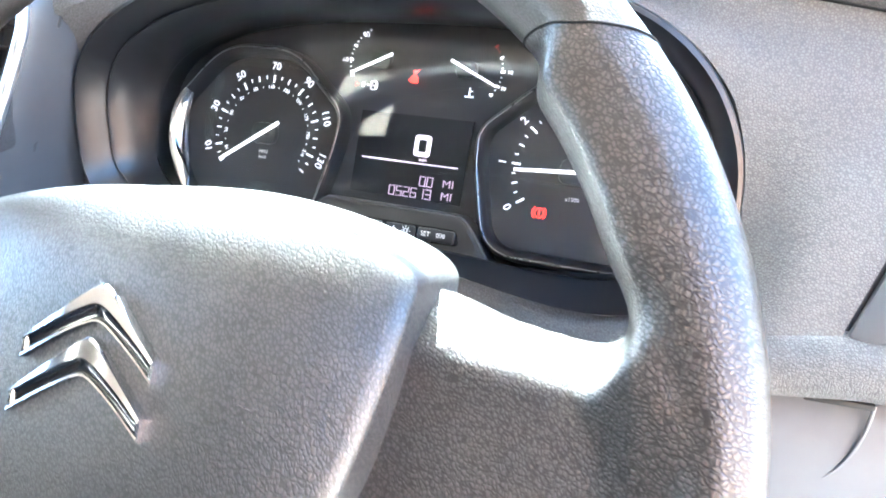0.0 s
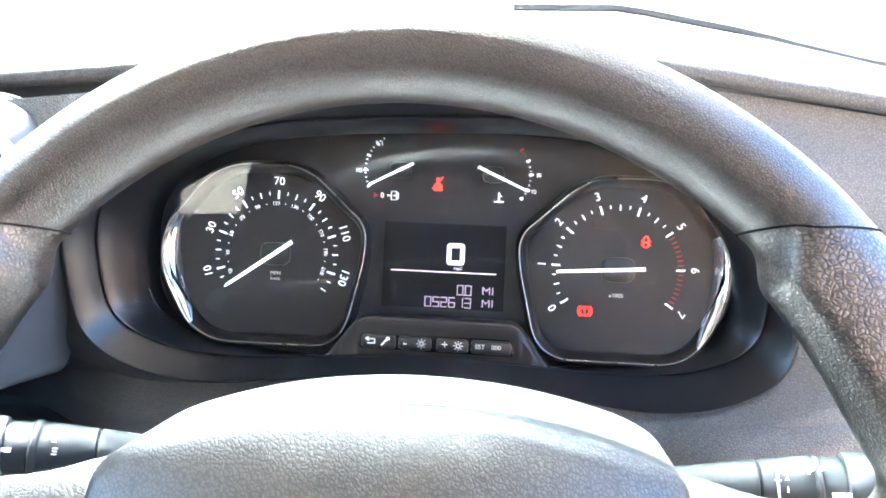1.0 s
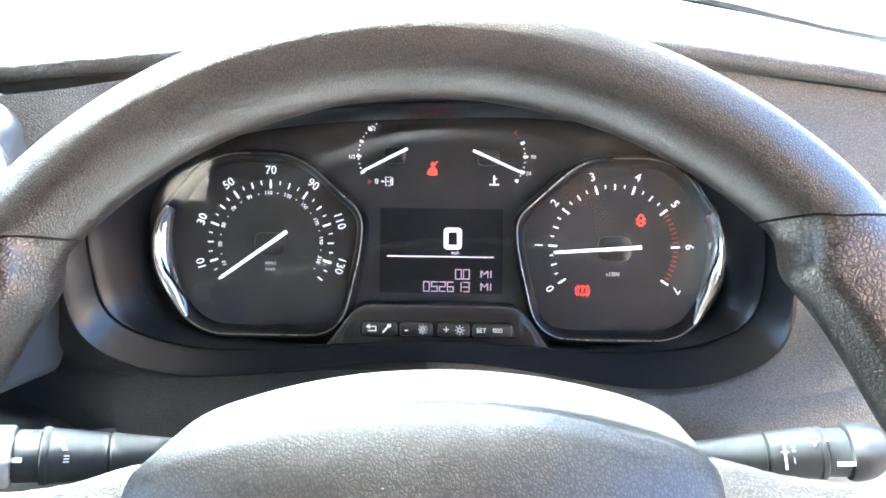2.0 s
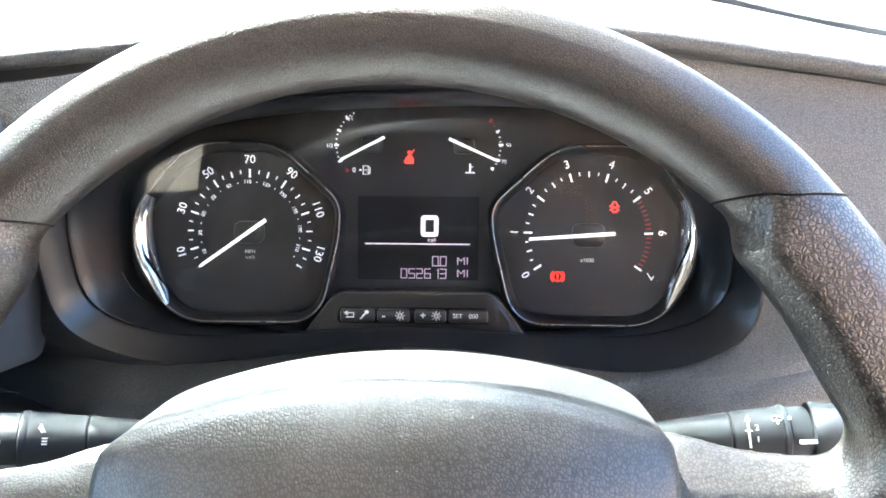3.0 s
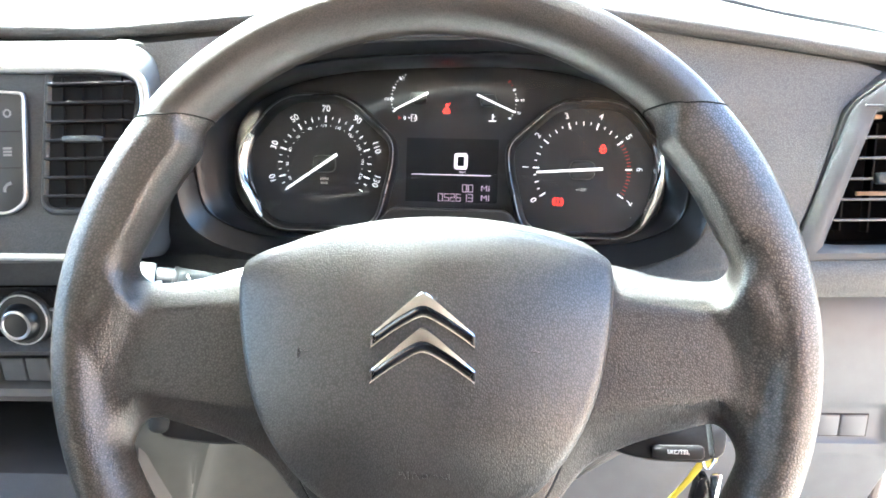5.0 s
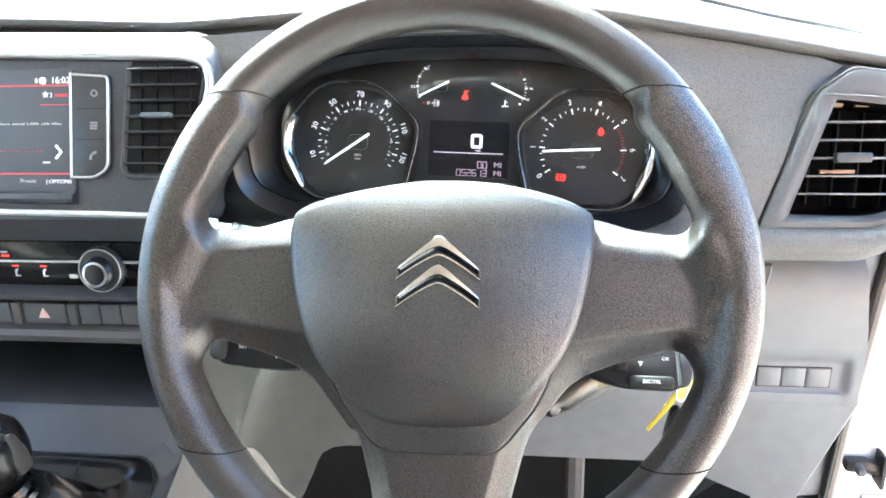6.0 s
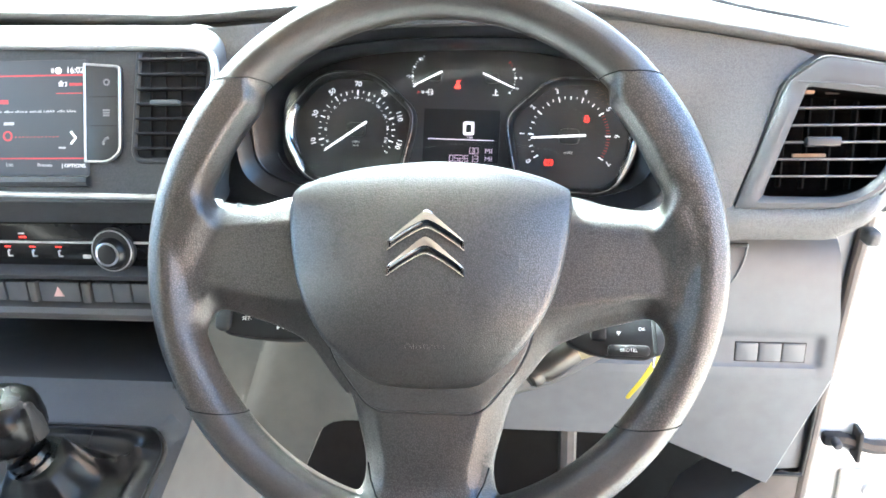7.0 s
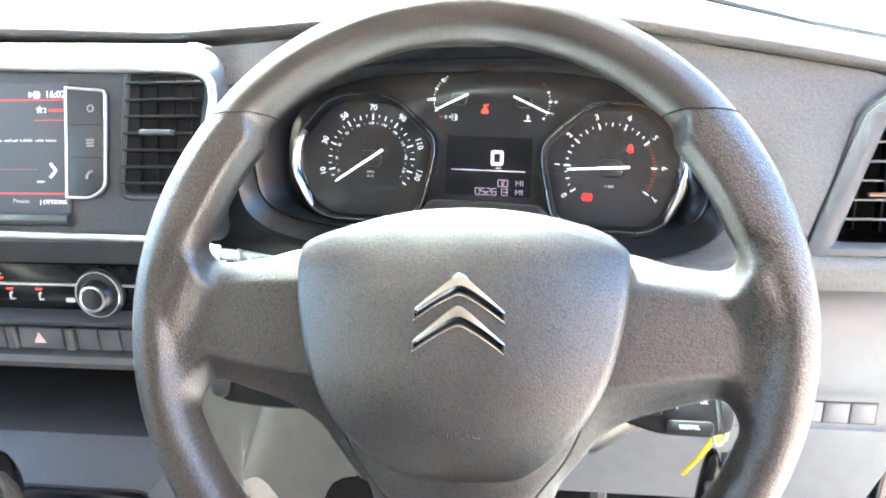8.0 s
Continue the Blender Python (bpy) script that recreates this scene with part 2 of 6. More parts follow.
def slab(outline, w0, w1, m, bevel=0.0):
    """A plate with this outline in the plane of m (u, v), from depth w0 to w1, its front edge bevelled."""
    o = [Vector(p) for p in outline]
    rings = [[(p.x, p.y, w0) for p in o]]
    if bevel:
        rings.append([(p.x, p.y, w1 - bevel) for p in o])
        mid = inset(o, bevel * 0.3)
        rings.append([(p.x, p.y, w1 - bevel * 0.3) for p in mid])
        rings.append([(p.x, p.y, w1) for p in inset(o, bevel)])
    else:
        rings.append([(p.x, p.y, w1) for p in o])
    return loft(rings, m=m)


def ring_band(outline, width, w0, w1, m, bevel=0.0008):
    """A frame that runs along an outline: outside edge, front, inside edge."""
    o = [Vector(p) for p in outline]
    i = inset(o, width)
    ob, ib = inset(o, bevel), inset(o, width - bevel)
    rings = [[(p.x, p.y, w0) for p in o], [(p.x, p.y, w1 - bevel) for p in o], [(p.x, p.y, w1) for p in ob], [(p.x, p.y, w1) for p in ib], [(p.x, p.y, w1 - bevel) for p in i], [(p.x, p.y, w0) for p in i]]
    bm = loft(rings + [rings[0]], cap_first=False, cap_last=False, m=m)
    bmesh.ops.remove_doubles(bm, verts=bm.verts, dist=1e-6)
    return bm


def rect(u0, v0, u1, v1):
    return [Vector((u0, v0)), Vector((u1, v0)), Vector((u1, v1)), Vector((u0, v1))]


def tube(points, radius, seg=8, radii=None, squash=1.0):
    """A round bar along a line of points."""
    pts = [Vector(p) for p in points]
    rings, prev = [], None
    for i, p in enumerate(pts):
        t = (pts[min(i + 1, len(pts) - 1)] - pts[max(i - 1, 0)]).normalized()
        side = t.cross(Vector((0, 0, 1))) if prev is None else prev - t * prev.dot(t)
        if side.length < 1e-4:
            side = t.cross(Vector((1, 0, 0)))
        side.normalize()
        up = side.cross(t)
        prev = side
        r = radii[i] if radii else radius
        rings.append([p + side * (r * math.cos(k * math.tau / seg)) + up * (r * squash * math.sin(k * math.tau / seg)) for k in range(seg)])
    return loft(rings)


def lathe(profile, m, seg=32):
    """A body turned about the w axis of m: profile of (radius, w)."""
    rings = [[(r * math.cos(k * math.tau / seg), r * math.sin(k * math.tau / seg), w) for k in range(seg)] for r, w in profile]
    return loft(rings, m=m)


def letters(text, size, m, at=(0, 0), turn=0.0, w=0.0, align="CENTER", thick=0.0, stretch=1.0):
    """Words in the built-in font, as a mesh in the plane of m."""
    cu = bpy.data.curves.new("words", "FONT")
    cu.body, cu.size, cu.align_x, cu.align_y, cu.extrude = text, size, align, "CENTER", 0.00012 + thick
    cu.resolution_u = 3
    ob = bpy.data.objects.new("words", cu)
    me = bpy.data.meshes.new_from_object(ob)
    bm = bmesh.new()
    bm.from_mesh(me)
    bpy.data.objects.remove(ob)
    bpy.data.curves.remove(cu)
    bpy.data.meshes.remove(me)
    bmesh.ops.transform(bm, matrix=m @ Matrix.Translation((at[0], at[1], w)) @ Matrix.Rotation(turn, 4, "Z") @ Matrix.Diagonal((stretch, 1, 1, 1)), verts=bm.verts)
    return bm


def bars(rows, m, w, height):
    """Plain bars in place of writing: rows of (u, v, length)."""
    return merge(*[slab(rect(u, v - height / 2, u + ln, v + height / 2), w, w + 0.0003, m) for u, v, ln in rows])


def frame_of(at, lean):
    """A frame with u to the right, v up along a plane that leans away by lean degrees, w towards the driver."""
    a = radians(lean)
    m = Matrix(((1, 0, 0), (0, math.sin(a), -math.cos(a)), (0, math.cos(a), math.sin(a)))).to_4x4()
    return Matrix.Translation(at) @ m


def mix(a, b, s):
    return a + (b - a) * s


def step(x, a, b):
    s = max(0.0, min(1.0, (x - a) / (b - a)))
    return s * s * (3 - 2 * s)


def curve(x, table):
    """A smooth value between the rows (x, value) of a table."""
    if x <= table[0][0]:
        return table[0][1]
    for (x0, y0), (x1, y1) in zip(table, table[1:]):
        if x <= x1:
            return mix(y0, y1, step(x, x0, x1))
    return table[-1][1]


def spline(x, table):
    """A value on the even curve through the rows (x, value) of a table."""
    n = len(table)
    if x <= table[0][0]:
        return table[0][1]
    for i in range(n - 1):
        (x0, y0), (x1, y1) = table[i], table[i + 1]
        if x <= x1:
            slope = lambda k: (table[min(k + 1, n - 1)][1] - table[max(k - 1, 0)][1]) / (table[min(k + 1, n - 1)][0] - table[max(k - 1, 0)][0])
            h, t = x1 - x0, (x - x0) / (x1 - x0)
            return y0 * (2 * t ** 3 - 3 * t ** 2 + 1) + h * slope(i) * (t ** 3 - 2 * t ** 2 + t) + y1 * (3 * t ** 2 - 2 * t ** 3) + h * slope(i + 1) * (t ** 3 - t ** 2)
    return table[-1][1]


# ---------------------------------------------------------------- setting: cab shell and outside
def shell():
    g = loft([[(x, y, -0.45) for x in (-300, -8, -2, 2, 8, 300)] for y in (-300, -8, -1, 4, 12, 60, 900)], close=False)
    m_ground = plain("pale concrete", (0.43, 0.39, 0.345), rough=0.85, vary=0.2, scale=3.0, bump=0)
    tagged(part("ground", g, m_ground), "sandy sunlit concrete yard", "ground", kind="structure")
    tagged(part("floor", box((1.62, 1.7, 0.05), (-0.39, 0.1, -0.025), 0.004), M_CARPET), "dark carpeted cab floor", "floor", kind="structure")
    tagged(part("ceiling", box((1.62, 1.32, 0.05), (-0.39, -0.345, 1.475), 0.02), M_LINER), "beige cloth headliner", "ceiling", kind="structure")
    # unseen bulkhead; the opening behind the passenger seat makes the pale lens reflection
    bh = merge(box((1.66, 0.05, 1.15), (-0.39, -0.98, 0.545), 0.004), box((1.01, 0.05, 0.33), (-0.065, -0.98, 1.285), 0.004), box((0.47, 0.05, 0.33), (-0.985, -0.98, 1.285), 0.004))
    tagged(part("wall_rear", bh, M_BULK), "unseen brown rear wall with an opening that shapes the lens reflection", "bulkhead", kind="structure")
    # unseen tan panel, added for a warm reflection on the right spoke
    pt = loft([[(0.20, -0.952, z), (0.23, -0.935, z), (0.40, -0.925, z), (0.43, -0.950, z)] for z in (0.35, 0.8, 1.2, 1.44)])
    tagged(part("reflector_east", pt, plain("tan reflector cloth", (0.42, 0.25, 0.155), rough=0.85, vary=0.1, scale=25)), "added tan reflector beside the driver's seat", "pillar trim", kind="structure")
    # passenger side: door skin below the window, pillar behind it
    lw = merge(box((0.05, 1.72, 0.93), (-1.22, 0.0, 0.435), 0.004), box((0.05, 0.34, 0.55), (-1.22, -0.69, 1.175), 0.004), box((0.05, 0.10, 0.42), (-1.22, 0.46, 1.11), 0.004), box((0.05, 0.94, 0.05), (-1.22, -0.05, 1.425), 0.004))
    tagged(part("wall_west", lw, M_MIDGREY), "grey passenger door lining with an open window", "wall", kind="structure")
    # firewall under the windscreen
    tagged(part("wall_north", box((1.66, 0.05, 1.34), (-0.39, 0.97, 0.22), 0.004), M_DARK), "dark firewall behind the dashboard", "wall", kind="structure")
    # windscreen and its pillars
    b0, t0 = Vector((0, 0.95, 0.90)), Vector((0, 0.29, 1.44))
    for x, nm in ((0.44, "pillar_east"), (-1.22, "pillar_west")):
        p = tube([(x, b0.y + 0.02, b0.z - 0.05), (x, (b0.y + t0.y) / 2, (b0.z + t0.z) / 2), (x - 0.02 * (1 if x > 0 else -1), t0.y, t0.z)], 0.045, 12)
        tagged(part(nm, p, M_LINER), "cloth-lined windscreen pillar", "pillar", kind="structure")
    gl = bmesh.new()
    n_off = Vector((0, 0.004, 0.005))
    vs = [gl.verts.new(p) for p in ((-1.2, b0.y, b0.z), (0.43, b0.y, b0.z), (0.42, t0.y, t0.z), (-1.19, t0.y, t0.z))]
    f = gl.faces.new(vs)
    r = bmesh.ops.extrude_face_region(gl, geom=[f])
    bmesh.ops.translate(gl, vec=n_off, verts=[v for v in r["geom"] if isinstance(v, bmesh.types.BMVert)])
    ws = tagged(part("window_1", gl, M_SCREENGLASS), "clear raked windscreen", "windscreen", kind="structure")
    ws.visible_shadow = False
    # rear post of the open driver's doorway
    tagged(part("wall_east", box((0.06, 0.14, 1.9), (0.45, -0.82, 0.52), 0.01), M_WHITEPAINT), "white painted door post", "door post", kind="structure")


shell()


# ---------------------------------------------------------------- dashboard
ZB = [(-1.2, 0.950), (-0.40, 0.951), (-0.24, 0.944), (-0.12, 0.950), (0.0, 0.958), (0.10, 0.946), (0.20, 0.928), (0.30, 0.909), (0.385, 0.892)]
ZC = [(-1.2, 0.955), (-0.35, 0.960), (0.0, 0.968), (0.11, 0.965), (0.19, 0.948), (0.27, 0.927), (0.42, 0.896)]
YB = 0.200
YR = [(0.0, 0.0), (0.10, 0.006), (0.20, 0.012), (0.30, 0.014), (0.385, 0.014)]    # how far the edge recedes


def lin(x, table):
    if x <= table[0][0]:
        return table[0][1]
    for (x0, y0), (x1, y1) in zip(table, table[1:]):
        if x <= x1:
            return mix(y0, y1, (x - x0) / (x1 - x0))
    return table[-1][1]


def face_y(z):
    return mix(0.168, 0.213, (z - 0.77) / 0.16)


dash = thing("dashboard", (-0.39, 0.4, 0.0), "dark grey grained plastic van dashboard with a padded top", "dashboard")
XS = [-1.19 + i * 0.0175 for i in range(91)]


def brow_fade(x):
    """The painted shade strip grows narrower towards the driver's door."""
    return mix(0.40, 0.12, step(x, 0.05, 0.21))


def dash_top():
    rings = []
    for x in XS:
        zb, zc, yb = lin(x, ZB), lin(x, ZC), YB + lin(x, YR)
        rings.append([*[(x, yb + 0.0085 + 0.0085 * math.cos(radians(a)), zb - 0.0030 + 0.0062 * math.sin(radians(a))) for a in (238, 215, 195, 178, 160, 142, 122, 104)], (x, mix(yb, 0.40, 0.28), mix(zb, zc, 0.3) + 0.006),
                      (x, mix(yb, 0.40, 0.65), mix(zb, zc, 0.75) + 0.004), (x, 0.40, zc), (x, 0.425, zc - 0.004), (x, 0.45, zc - 0.02), (x, 0.62, zc - 0.05), (x, 0.94, zc - 0.055)])
    part("top_pad", loft(rings, close=False), M_DASHTOP, dash, "grained padded dashboard top")
    part("far_edge_seam", tube([(x, 0.402, lin(x, ZC) + mix(0.0014, -0.004, step(x, 0.34, 0.44))) for x in [*[x for x in XS if 0.02 < x < 0.39], 0.40, 0.42, 0.44]], 0.0048, 8), M_DARK, dash, "dark joint along the far edge of the padded top")
    # dark strip: the shade below the lip, given as a colour of its own
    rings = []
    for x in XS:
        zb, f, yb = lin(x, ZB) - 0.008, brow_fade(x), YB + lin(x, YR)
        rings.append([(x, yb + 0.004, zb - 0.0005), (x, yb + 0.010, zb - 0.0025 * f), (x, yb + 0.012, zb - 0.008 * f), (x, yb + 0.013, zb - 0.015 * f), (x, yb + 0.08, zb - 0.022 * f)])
    part("brow", loft(rings, close=False), M_BROWSHADE, dash, "dark strip standing in for the shade under the padded top")


dash_top()
SHOULDER = [(0.268, 0.8815), (0.280, 0.8895), (0.2945, 0.8975), (0.320, 0.8935), (0.345, 0.8895), (0.372, 0.8850)]
part("vent_shoulder", loft([[(x, 0.175 + (z - 0.78) * 0.277, z - 0.001), (x, 0.181 + (z - 0.78) * 0.277, z), (x, YB + lin(x, YR) + 0.012, lin(x, ZB) - 0.0082)] for x, z in SHOULDER], close=False), M_FACE, dash, "grey ledge between the side vent and the padded top")
# unseen plates, added to keep the sun from shining through the dashboard
part("sun_block", merge(box((0.014, 0.60, 0.50), (0.372, 0.58, 0.60), 0.003), box((1.50, 0.40, 0.02), (-0.39, 0.74, 0.66), 0.003)), M_DARK, dash, "added plates that block the sun inside the dashboard")

MOUTH_C, MOUTH_Z = -0.0115, 0.835


def sq(c, n):
    return math.copysign(abs(c) ** (2.0 / n), c)


def mouth(grow, y, n=3.0, bump=0.018, count=112, low=0.0675, fwd=0.0):
    """The rounded opening of the instrument hood, shrunk by -grow, at depth y; fwd brings its lower outer corner forward."""
    out = []
    for k in range(count):
        a = k * math.tau / count
        x = MOUTH_C + (0.190 + grow) * sq(math.cos(a), n)
        if math.sin(a) >= 0:
            z = MOUTH_Z + (0.096 + grow) * sq(math.sin(a), n * 0.8)
        else:
            z = MOUTH_Z + low * sq(math.sin(a), n * 1.35)
            z += bump * (1 - min(1, abs((x - MOUTH_C) / 0.15)) ** 2) ** 2
        z -= 0.033 * (x - MOUTH_C) * (1 - step(z, 0.86, 0.92))
        out.append(Vector((x, y - fwd * step(x, 0.0, 0.11) * (1 - step(z, 0.766, 0.830)), z)))
    return out


def edge_of(c, p, poly):
    """Where the way from c through p leaves a polygon (x, z)."""
    d = (p - c)
    best = None
    for (x0, z0), (x1, z1) in zip(poly, poly[1:] + poly[:1]):
        ex, ez = x1 - x0, z1 - z0
        den = d.x * ez - d.y * ex
        if abs(den) < 1e-12:
            continue
        s = ((x0 - c.x) * ez - (z0 - c.y) * ex) / den
        q = ((x0 - c.x) * d.y - (z0 - c.y) * d.x) / den
        if s > 0 and -1e-6 <= q <= 1 + 1e-6:
            best = s if best is None else min(best, s)
    return c + d * best


def binnacle():
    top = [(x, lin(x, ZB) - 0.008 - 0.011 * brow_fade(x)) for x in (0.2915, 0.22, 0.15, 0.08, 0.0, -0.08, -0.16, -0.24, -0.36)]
    poly = [(-0.36, 0.738), (0.06, 0.738), (0.12, 0.752), (0.17, 0.768), (0.2230, 0.7785), (0.2362, 0.8120), (0.2630, 0.8795)] + top
    m0 = mouth(0.0, 0.196, fwd=0.008)
    c = Vector((MOUTH_C, MOUTH_Z))
    outer = []
    for p in m0:
        e = edge_of(c, Vector((p.x, p.z)), poly)
        outer.append(e)
    rings = []
    for s in (1.0, 0.85, 0.7, 0.55, 0.4, 0.2, 0.08, 0.02):
        ring = []
        for p, e in zip(m0, outer):
            x, z = mix(p.x, e.x, s), mix(p.z, e.y, s)
            left = step(-x, 0.17, 0.30) * (1 - step(z, 0.85, 0.92))
            under = (1 - step(z, 0.765, 0.800)) * (1 - step(x, 0.04, 0.20))
            back = lin(x, YR) * max(0.0, min(1.0, (z - 0.83) / 0.08))
            side = 0.026 * step(-x, 0.145, 0.188) * step(z, 0.860, 0.895) * step(s, 0.0, 0.3)
            ring.append((x, back - side + mix(p.y + 0.0015, face_y(z), step(s, 0.02, 0.5)) + 0.055 * left + 0.035 * under * step(s, 0.0, 0.35), z))
        rings.append(ring)
    whole = loft(rings, cap_first=False, cap_last=False)
    # the half towards the pod gets a darker material for the shade there
    other = whole.copy()
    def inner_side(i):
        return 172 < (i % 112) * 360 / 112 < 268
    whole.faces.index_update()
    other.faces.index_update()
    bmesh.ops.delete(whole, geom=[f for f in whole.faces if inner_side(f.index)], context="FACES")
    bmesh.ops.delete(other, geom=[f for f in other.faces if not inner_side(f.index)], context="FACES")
    part("face_panel", whole, M_FACE, dash, "fine-grained grey panel round the instrument hood")
    part("inner_face_panel", other, M_FACESHADE, dash, "grained panel beside the screen pod, its shade put into the colour")
    hood = [mouth(0.001, 0.199, fwd=0.008), mouth(0.0005, 0.1955, fwd=0.008), mouth(-0.0015, 0.1945, bump=0.0175, fwd=0.008), mouth(-0.0035, 0.1965, bump=0.017, low=0.0668, fwd=0.007), mouth(-0.0085, 0.2060, bump=0.0135, low=0.0610, fwd=0.003), mouth(-0.0112, 0.2112, bump=0.011, low=0.0575)]
    part("instrument_hood", loft(hood, cap_first=False, cap_last=False), M_SOFTBLACK, dash, "matt black hood round the instruments")
    inner = [mouth(-0.0112, 0.2125, bump=0.010, low=0.0575), mouth(-0.0114, 0.2098, bump=0.0098, low=0.0568), mouth(-0.0124, 0.2090, bump=0.0092, low=0.0562), mouth(-0.0140, 0.2104, bump=0.0084, low=0.0562), mouth(-0.0205, 0.2245, bump=0.004, low=0.0590), mouth(-0.024, 0.236, bump=0.0, low=0.062), mouth(-0.028, 0.275, bump=0.0, low=0.066)]
    part("hood_liner", loft(inner, cap_first=False, cap_last=False), M_SOFTBLACK, dash, "smooth black inner step of the hood")


binnacle()


def sill():
    """The padded roll below the face, from the column to the driver's door."""
    rings = []
    for i in range(50):
        x = 0.085 + i * 0.00562
        end, lift = step(x, 0.325, 0.362), step(x, 0.295, 0.356)
        start = 1 - step(x, 0.085, 0.15)
        drop = lin(x, [(0.085, 0.022), (0.13, 0.018), (0.16, 0.0135), (0.20, 0.004), (0.235, 0.0)])
        sec = []
        for y, z, up in ((0.176, 0.786, 0.012), (0.1685, 0.7825, 0.013), (0.1635, 0.777, 0.015), (0.1615, 0.770, 0.018), (0.1625, 0.7625, 0.021), (0.1665, 0.7570, 0.023), (0.1755, 0.7545, 0.024), (0.20, 0.756, 0.024)):
            sec.append((x, mix(y, 0.200, end * 0.85) + 0.03 * start, z + up * lift - drop))
        rings.append(sec)
    part("padded_roll", loft(rings, close=False), M_ROLL, dash, "grained padded roll along the lower edge")


sill()
part("end_nub", box((0.013, 0.020, 0.014), (0.3385, 0.178, 0.7565), 0.005, seg=3), M_ROLL, dash, "grey nub under the end of the roll")
DF = frame_of((0, 0.2, 0), 0)      # upright frame at the dashboard's face: u = x, v = z


def lower_panels():
    # upper part, shelf edge, lower flap
    up = thing("lower_dash_panel", (0.2, 0.2, 0.5), "light grey smooth plastic panel below the dashboard, beside the door", "dash panel")
    prof = [(0.745, 0.206), (0.735, 0.1965), (0.715, 0.193), (0.672, 0.1885), (0.664, 0.1893), (0.6605, 0.1908), (0.657, 0.1925), (0.655, 0.1926)]
    def right(z):
        return lin(z, [(0.490, 0.295), (0.612, 0.3335), (0.675, 0.3345), (0.75, 0.3280)])
    def low(x):
        return lin(x, [(0.02, 0.541), (0.180, 0.541), (0.295, 0.490), (0.30, 0.490)])
    rings = [[(mix(0.02, right(z), i / 120), mix(y, 0.1895, step(mix(0.02, right(z), i / 120), 0.3125, 0.3215) * step(0.668 - z, 0.0, 0.010)) + 0.02 * step(i / 120, 0.985, 1.0), z) for z, y in prof] for i in range(121)]
    part("upper_panel", loft(rings, close=False), M_GREY, up)
    def recess(x, y, z):
        return mix(y, mix(0.1895, 0.1880, (0.657 - z) / 0.04), step(x, 0.3125, 0.3215))
    band = [(0.655, 0.1926), (0.652, 0.1926), (0.633, 0.1922), (0.630, 0.1908), (0.6285, 0.1890), (0.621, 0.1885), (0.618, 0.1895)]
    rings = [[(mix(0.02, right(z), i / 120), recess(mix(0.02, right(z), i / 120), y, z) + 0.02 * step(i / 120, 0.985, 1.0), z) for z, y in band] for i in range(121)]
    part("switch_recess", loft(rings, close=False), M_GREY, up)
    rings = []
    for i in range(121):
        s = i / 120
        ring = []
        for k in range(13):
            q = k / 12
            x = mix(0.02, mix(right(0.618), 0.295, q), s)
            z = mix(0.618, low(x), q)
            ring.append((x, mix(0.1895, 0.210, q) + 0.012 * step(s, 0.988, 1.0), z))
        x = ring[-1][0]
        ring += [(x, 0.221, ring[-1][2] - 0.001), (x, 0.25, ring[-1][2] + 0.004)]
        rings.append(ring)
    part("knee_flap", loft(rings, close=False), M_GREY, up)
    # curved edge of the fuse cover
    arc = [(0.2465 - 0.005 * (i / 14) - 0.036 * (i / 14) ** 2.2, 0.1915, 0.744 - 0.052 * math.sin(i / 14 * 1.45)) for i in range(15)]
    part("cover_slot", box((0.030, 0.004, 0.003), (0.232, 0.1935, 0.7430), 0.001), M_DARK, up, "dark finger slot of the fuse cover")
    part("cover_edge", tube([(x, y + 0.0012, z) for x, y, z in arc], 0.0010, 8), M_GREY, up, "curved raised edge of the fuse cover")
    part("switch_gap", box((0.0612, 0.004, 0.0196), (0.2747, 0.1939, 0.6425), 0.0006), M_DARK, up, "dark gaps round the switch blanks")
    for i in range(3):
        b = box((0.0192, 0.006, 0.0178), (0.2547 + i * 0.0200, 0.1940, 0.6425), 0.0012)
        part("switch_blank", b, M_GREY, up, "light grey blank switch cover" if i == 0 else "")
    # end panel and seal by the door
    end = thing("dash_end_panel", (0.36, 0.25, 0.3), "grey plastic trim and rubber seal at the door opening", "trim panel")
    e = loft([[(mix(x0, x1, s), 0.2245 + 0.012 * s, z) for s in (0, 0.3, 0.7, 1)] for z, x0, x1 in ((0.4935, 0.262, 0.3295), (0.53, 0.262, 0.3320), (0.575, 0.285, 0.3345), (0.64, 0.300, 0.346), (0.70, 0.305, 0.3505), (0.76, 0.305, 0.354))], close=False)
    part("end_trim", e, M_GREY, end)
    part("lower_kick_panel", loft([[(x0 - 0.004, 0.32, z), (x0, 0.236, z), (mix(x0, x1, 0.5), 0.231, z), (x1, 0.233, z)] for z, x0, x1 in ((0.0, 0.17, 0.300), (0.30, 0.19, 0.318), (0.42, 0.235, 0.325), (0.464, 0.283, 0.3285), (0.4905, 0.312, 0.3295))], close=False), M_KICK, end, "dark kick panel beside the footwell")
    part("panel_gap", merge(box((0.040, 0.004, 0.0030), (0.310, 0.2265, 0.4915), 0.001), tube([(0.3300, 0.2290, 0.492), (0.3325, 0.2290, 0.53), (0.3350, 0.2290, 0.578)], 0.0016, 6)), M_DARK, end, "dark gap under the trim")
    s = tube([(0.326, 0.238, 0.30), (0.3335, 0.236, 0.46), (0.3400, 0.234, 0.58), (0.3475, 0.233, 0.66), (0.3515, 0.232, 0.71), (0.357, 0.230, 0.76), (0.372, 0.23, 0.84), (0.395, 0.24, 0.92)], 0.0058, 10)
    part("door_seal", s, M_SEALGREY, end, "grey rubber door seal")


lower_panels()


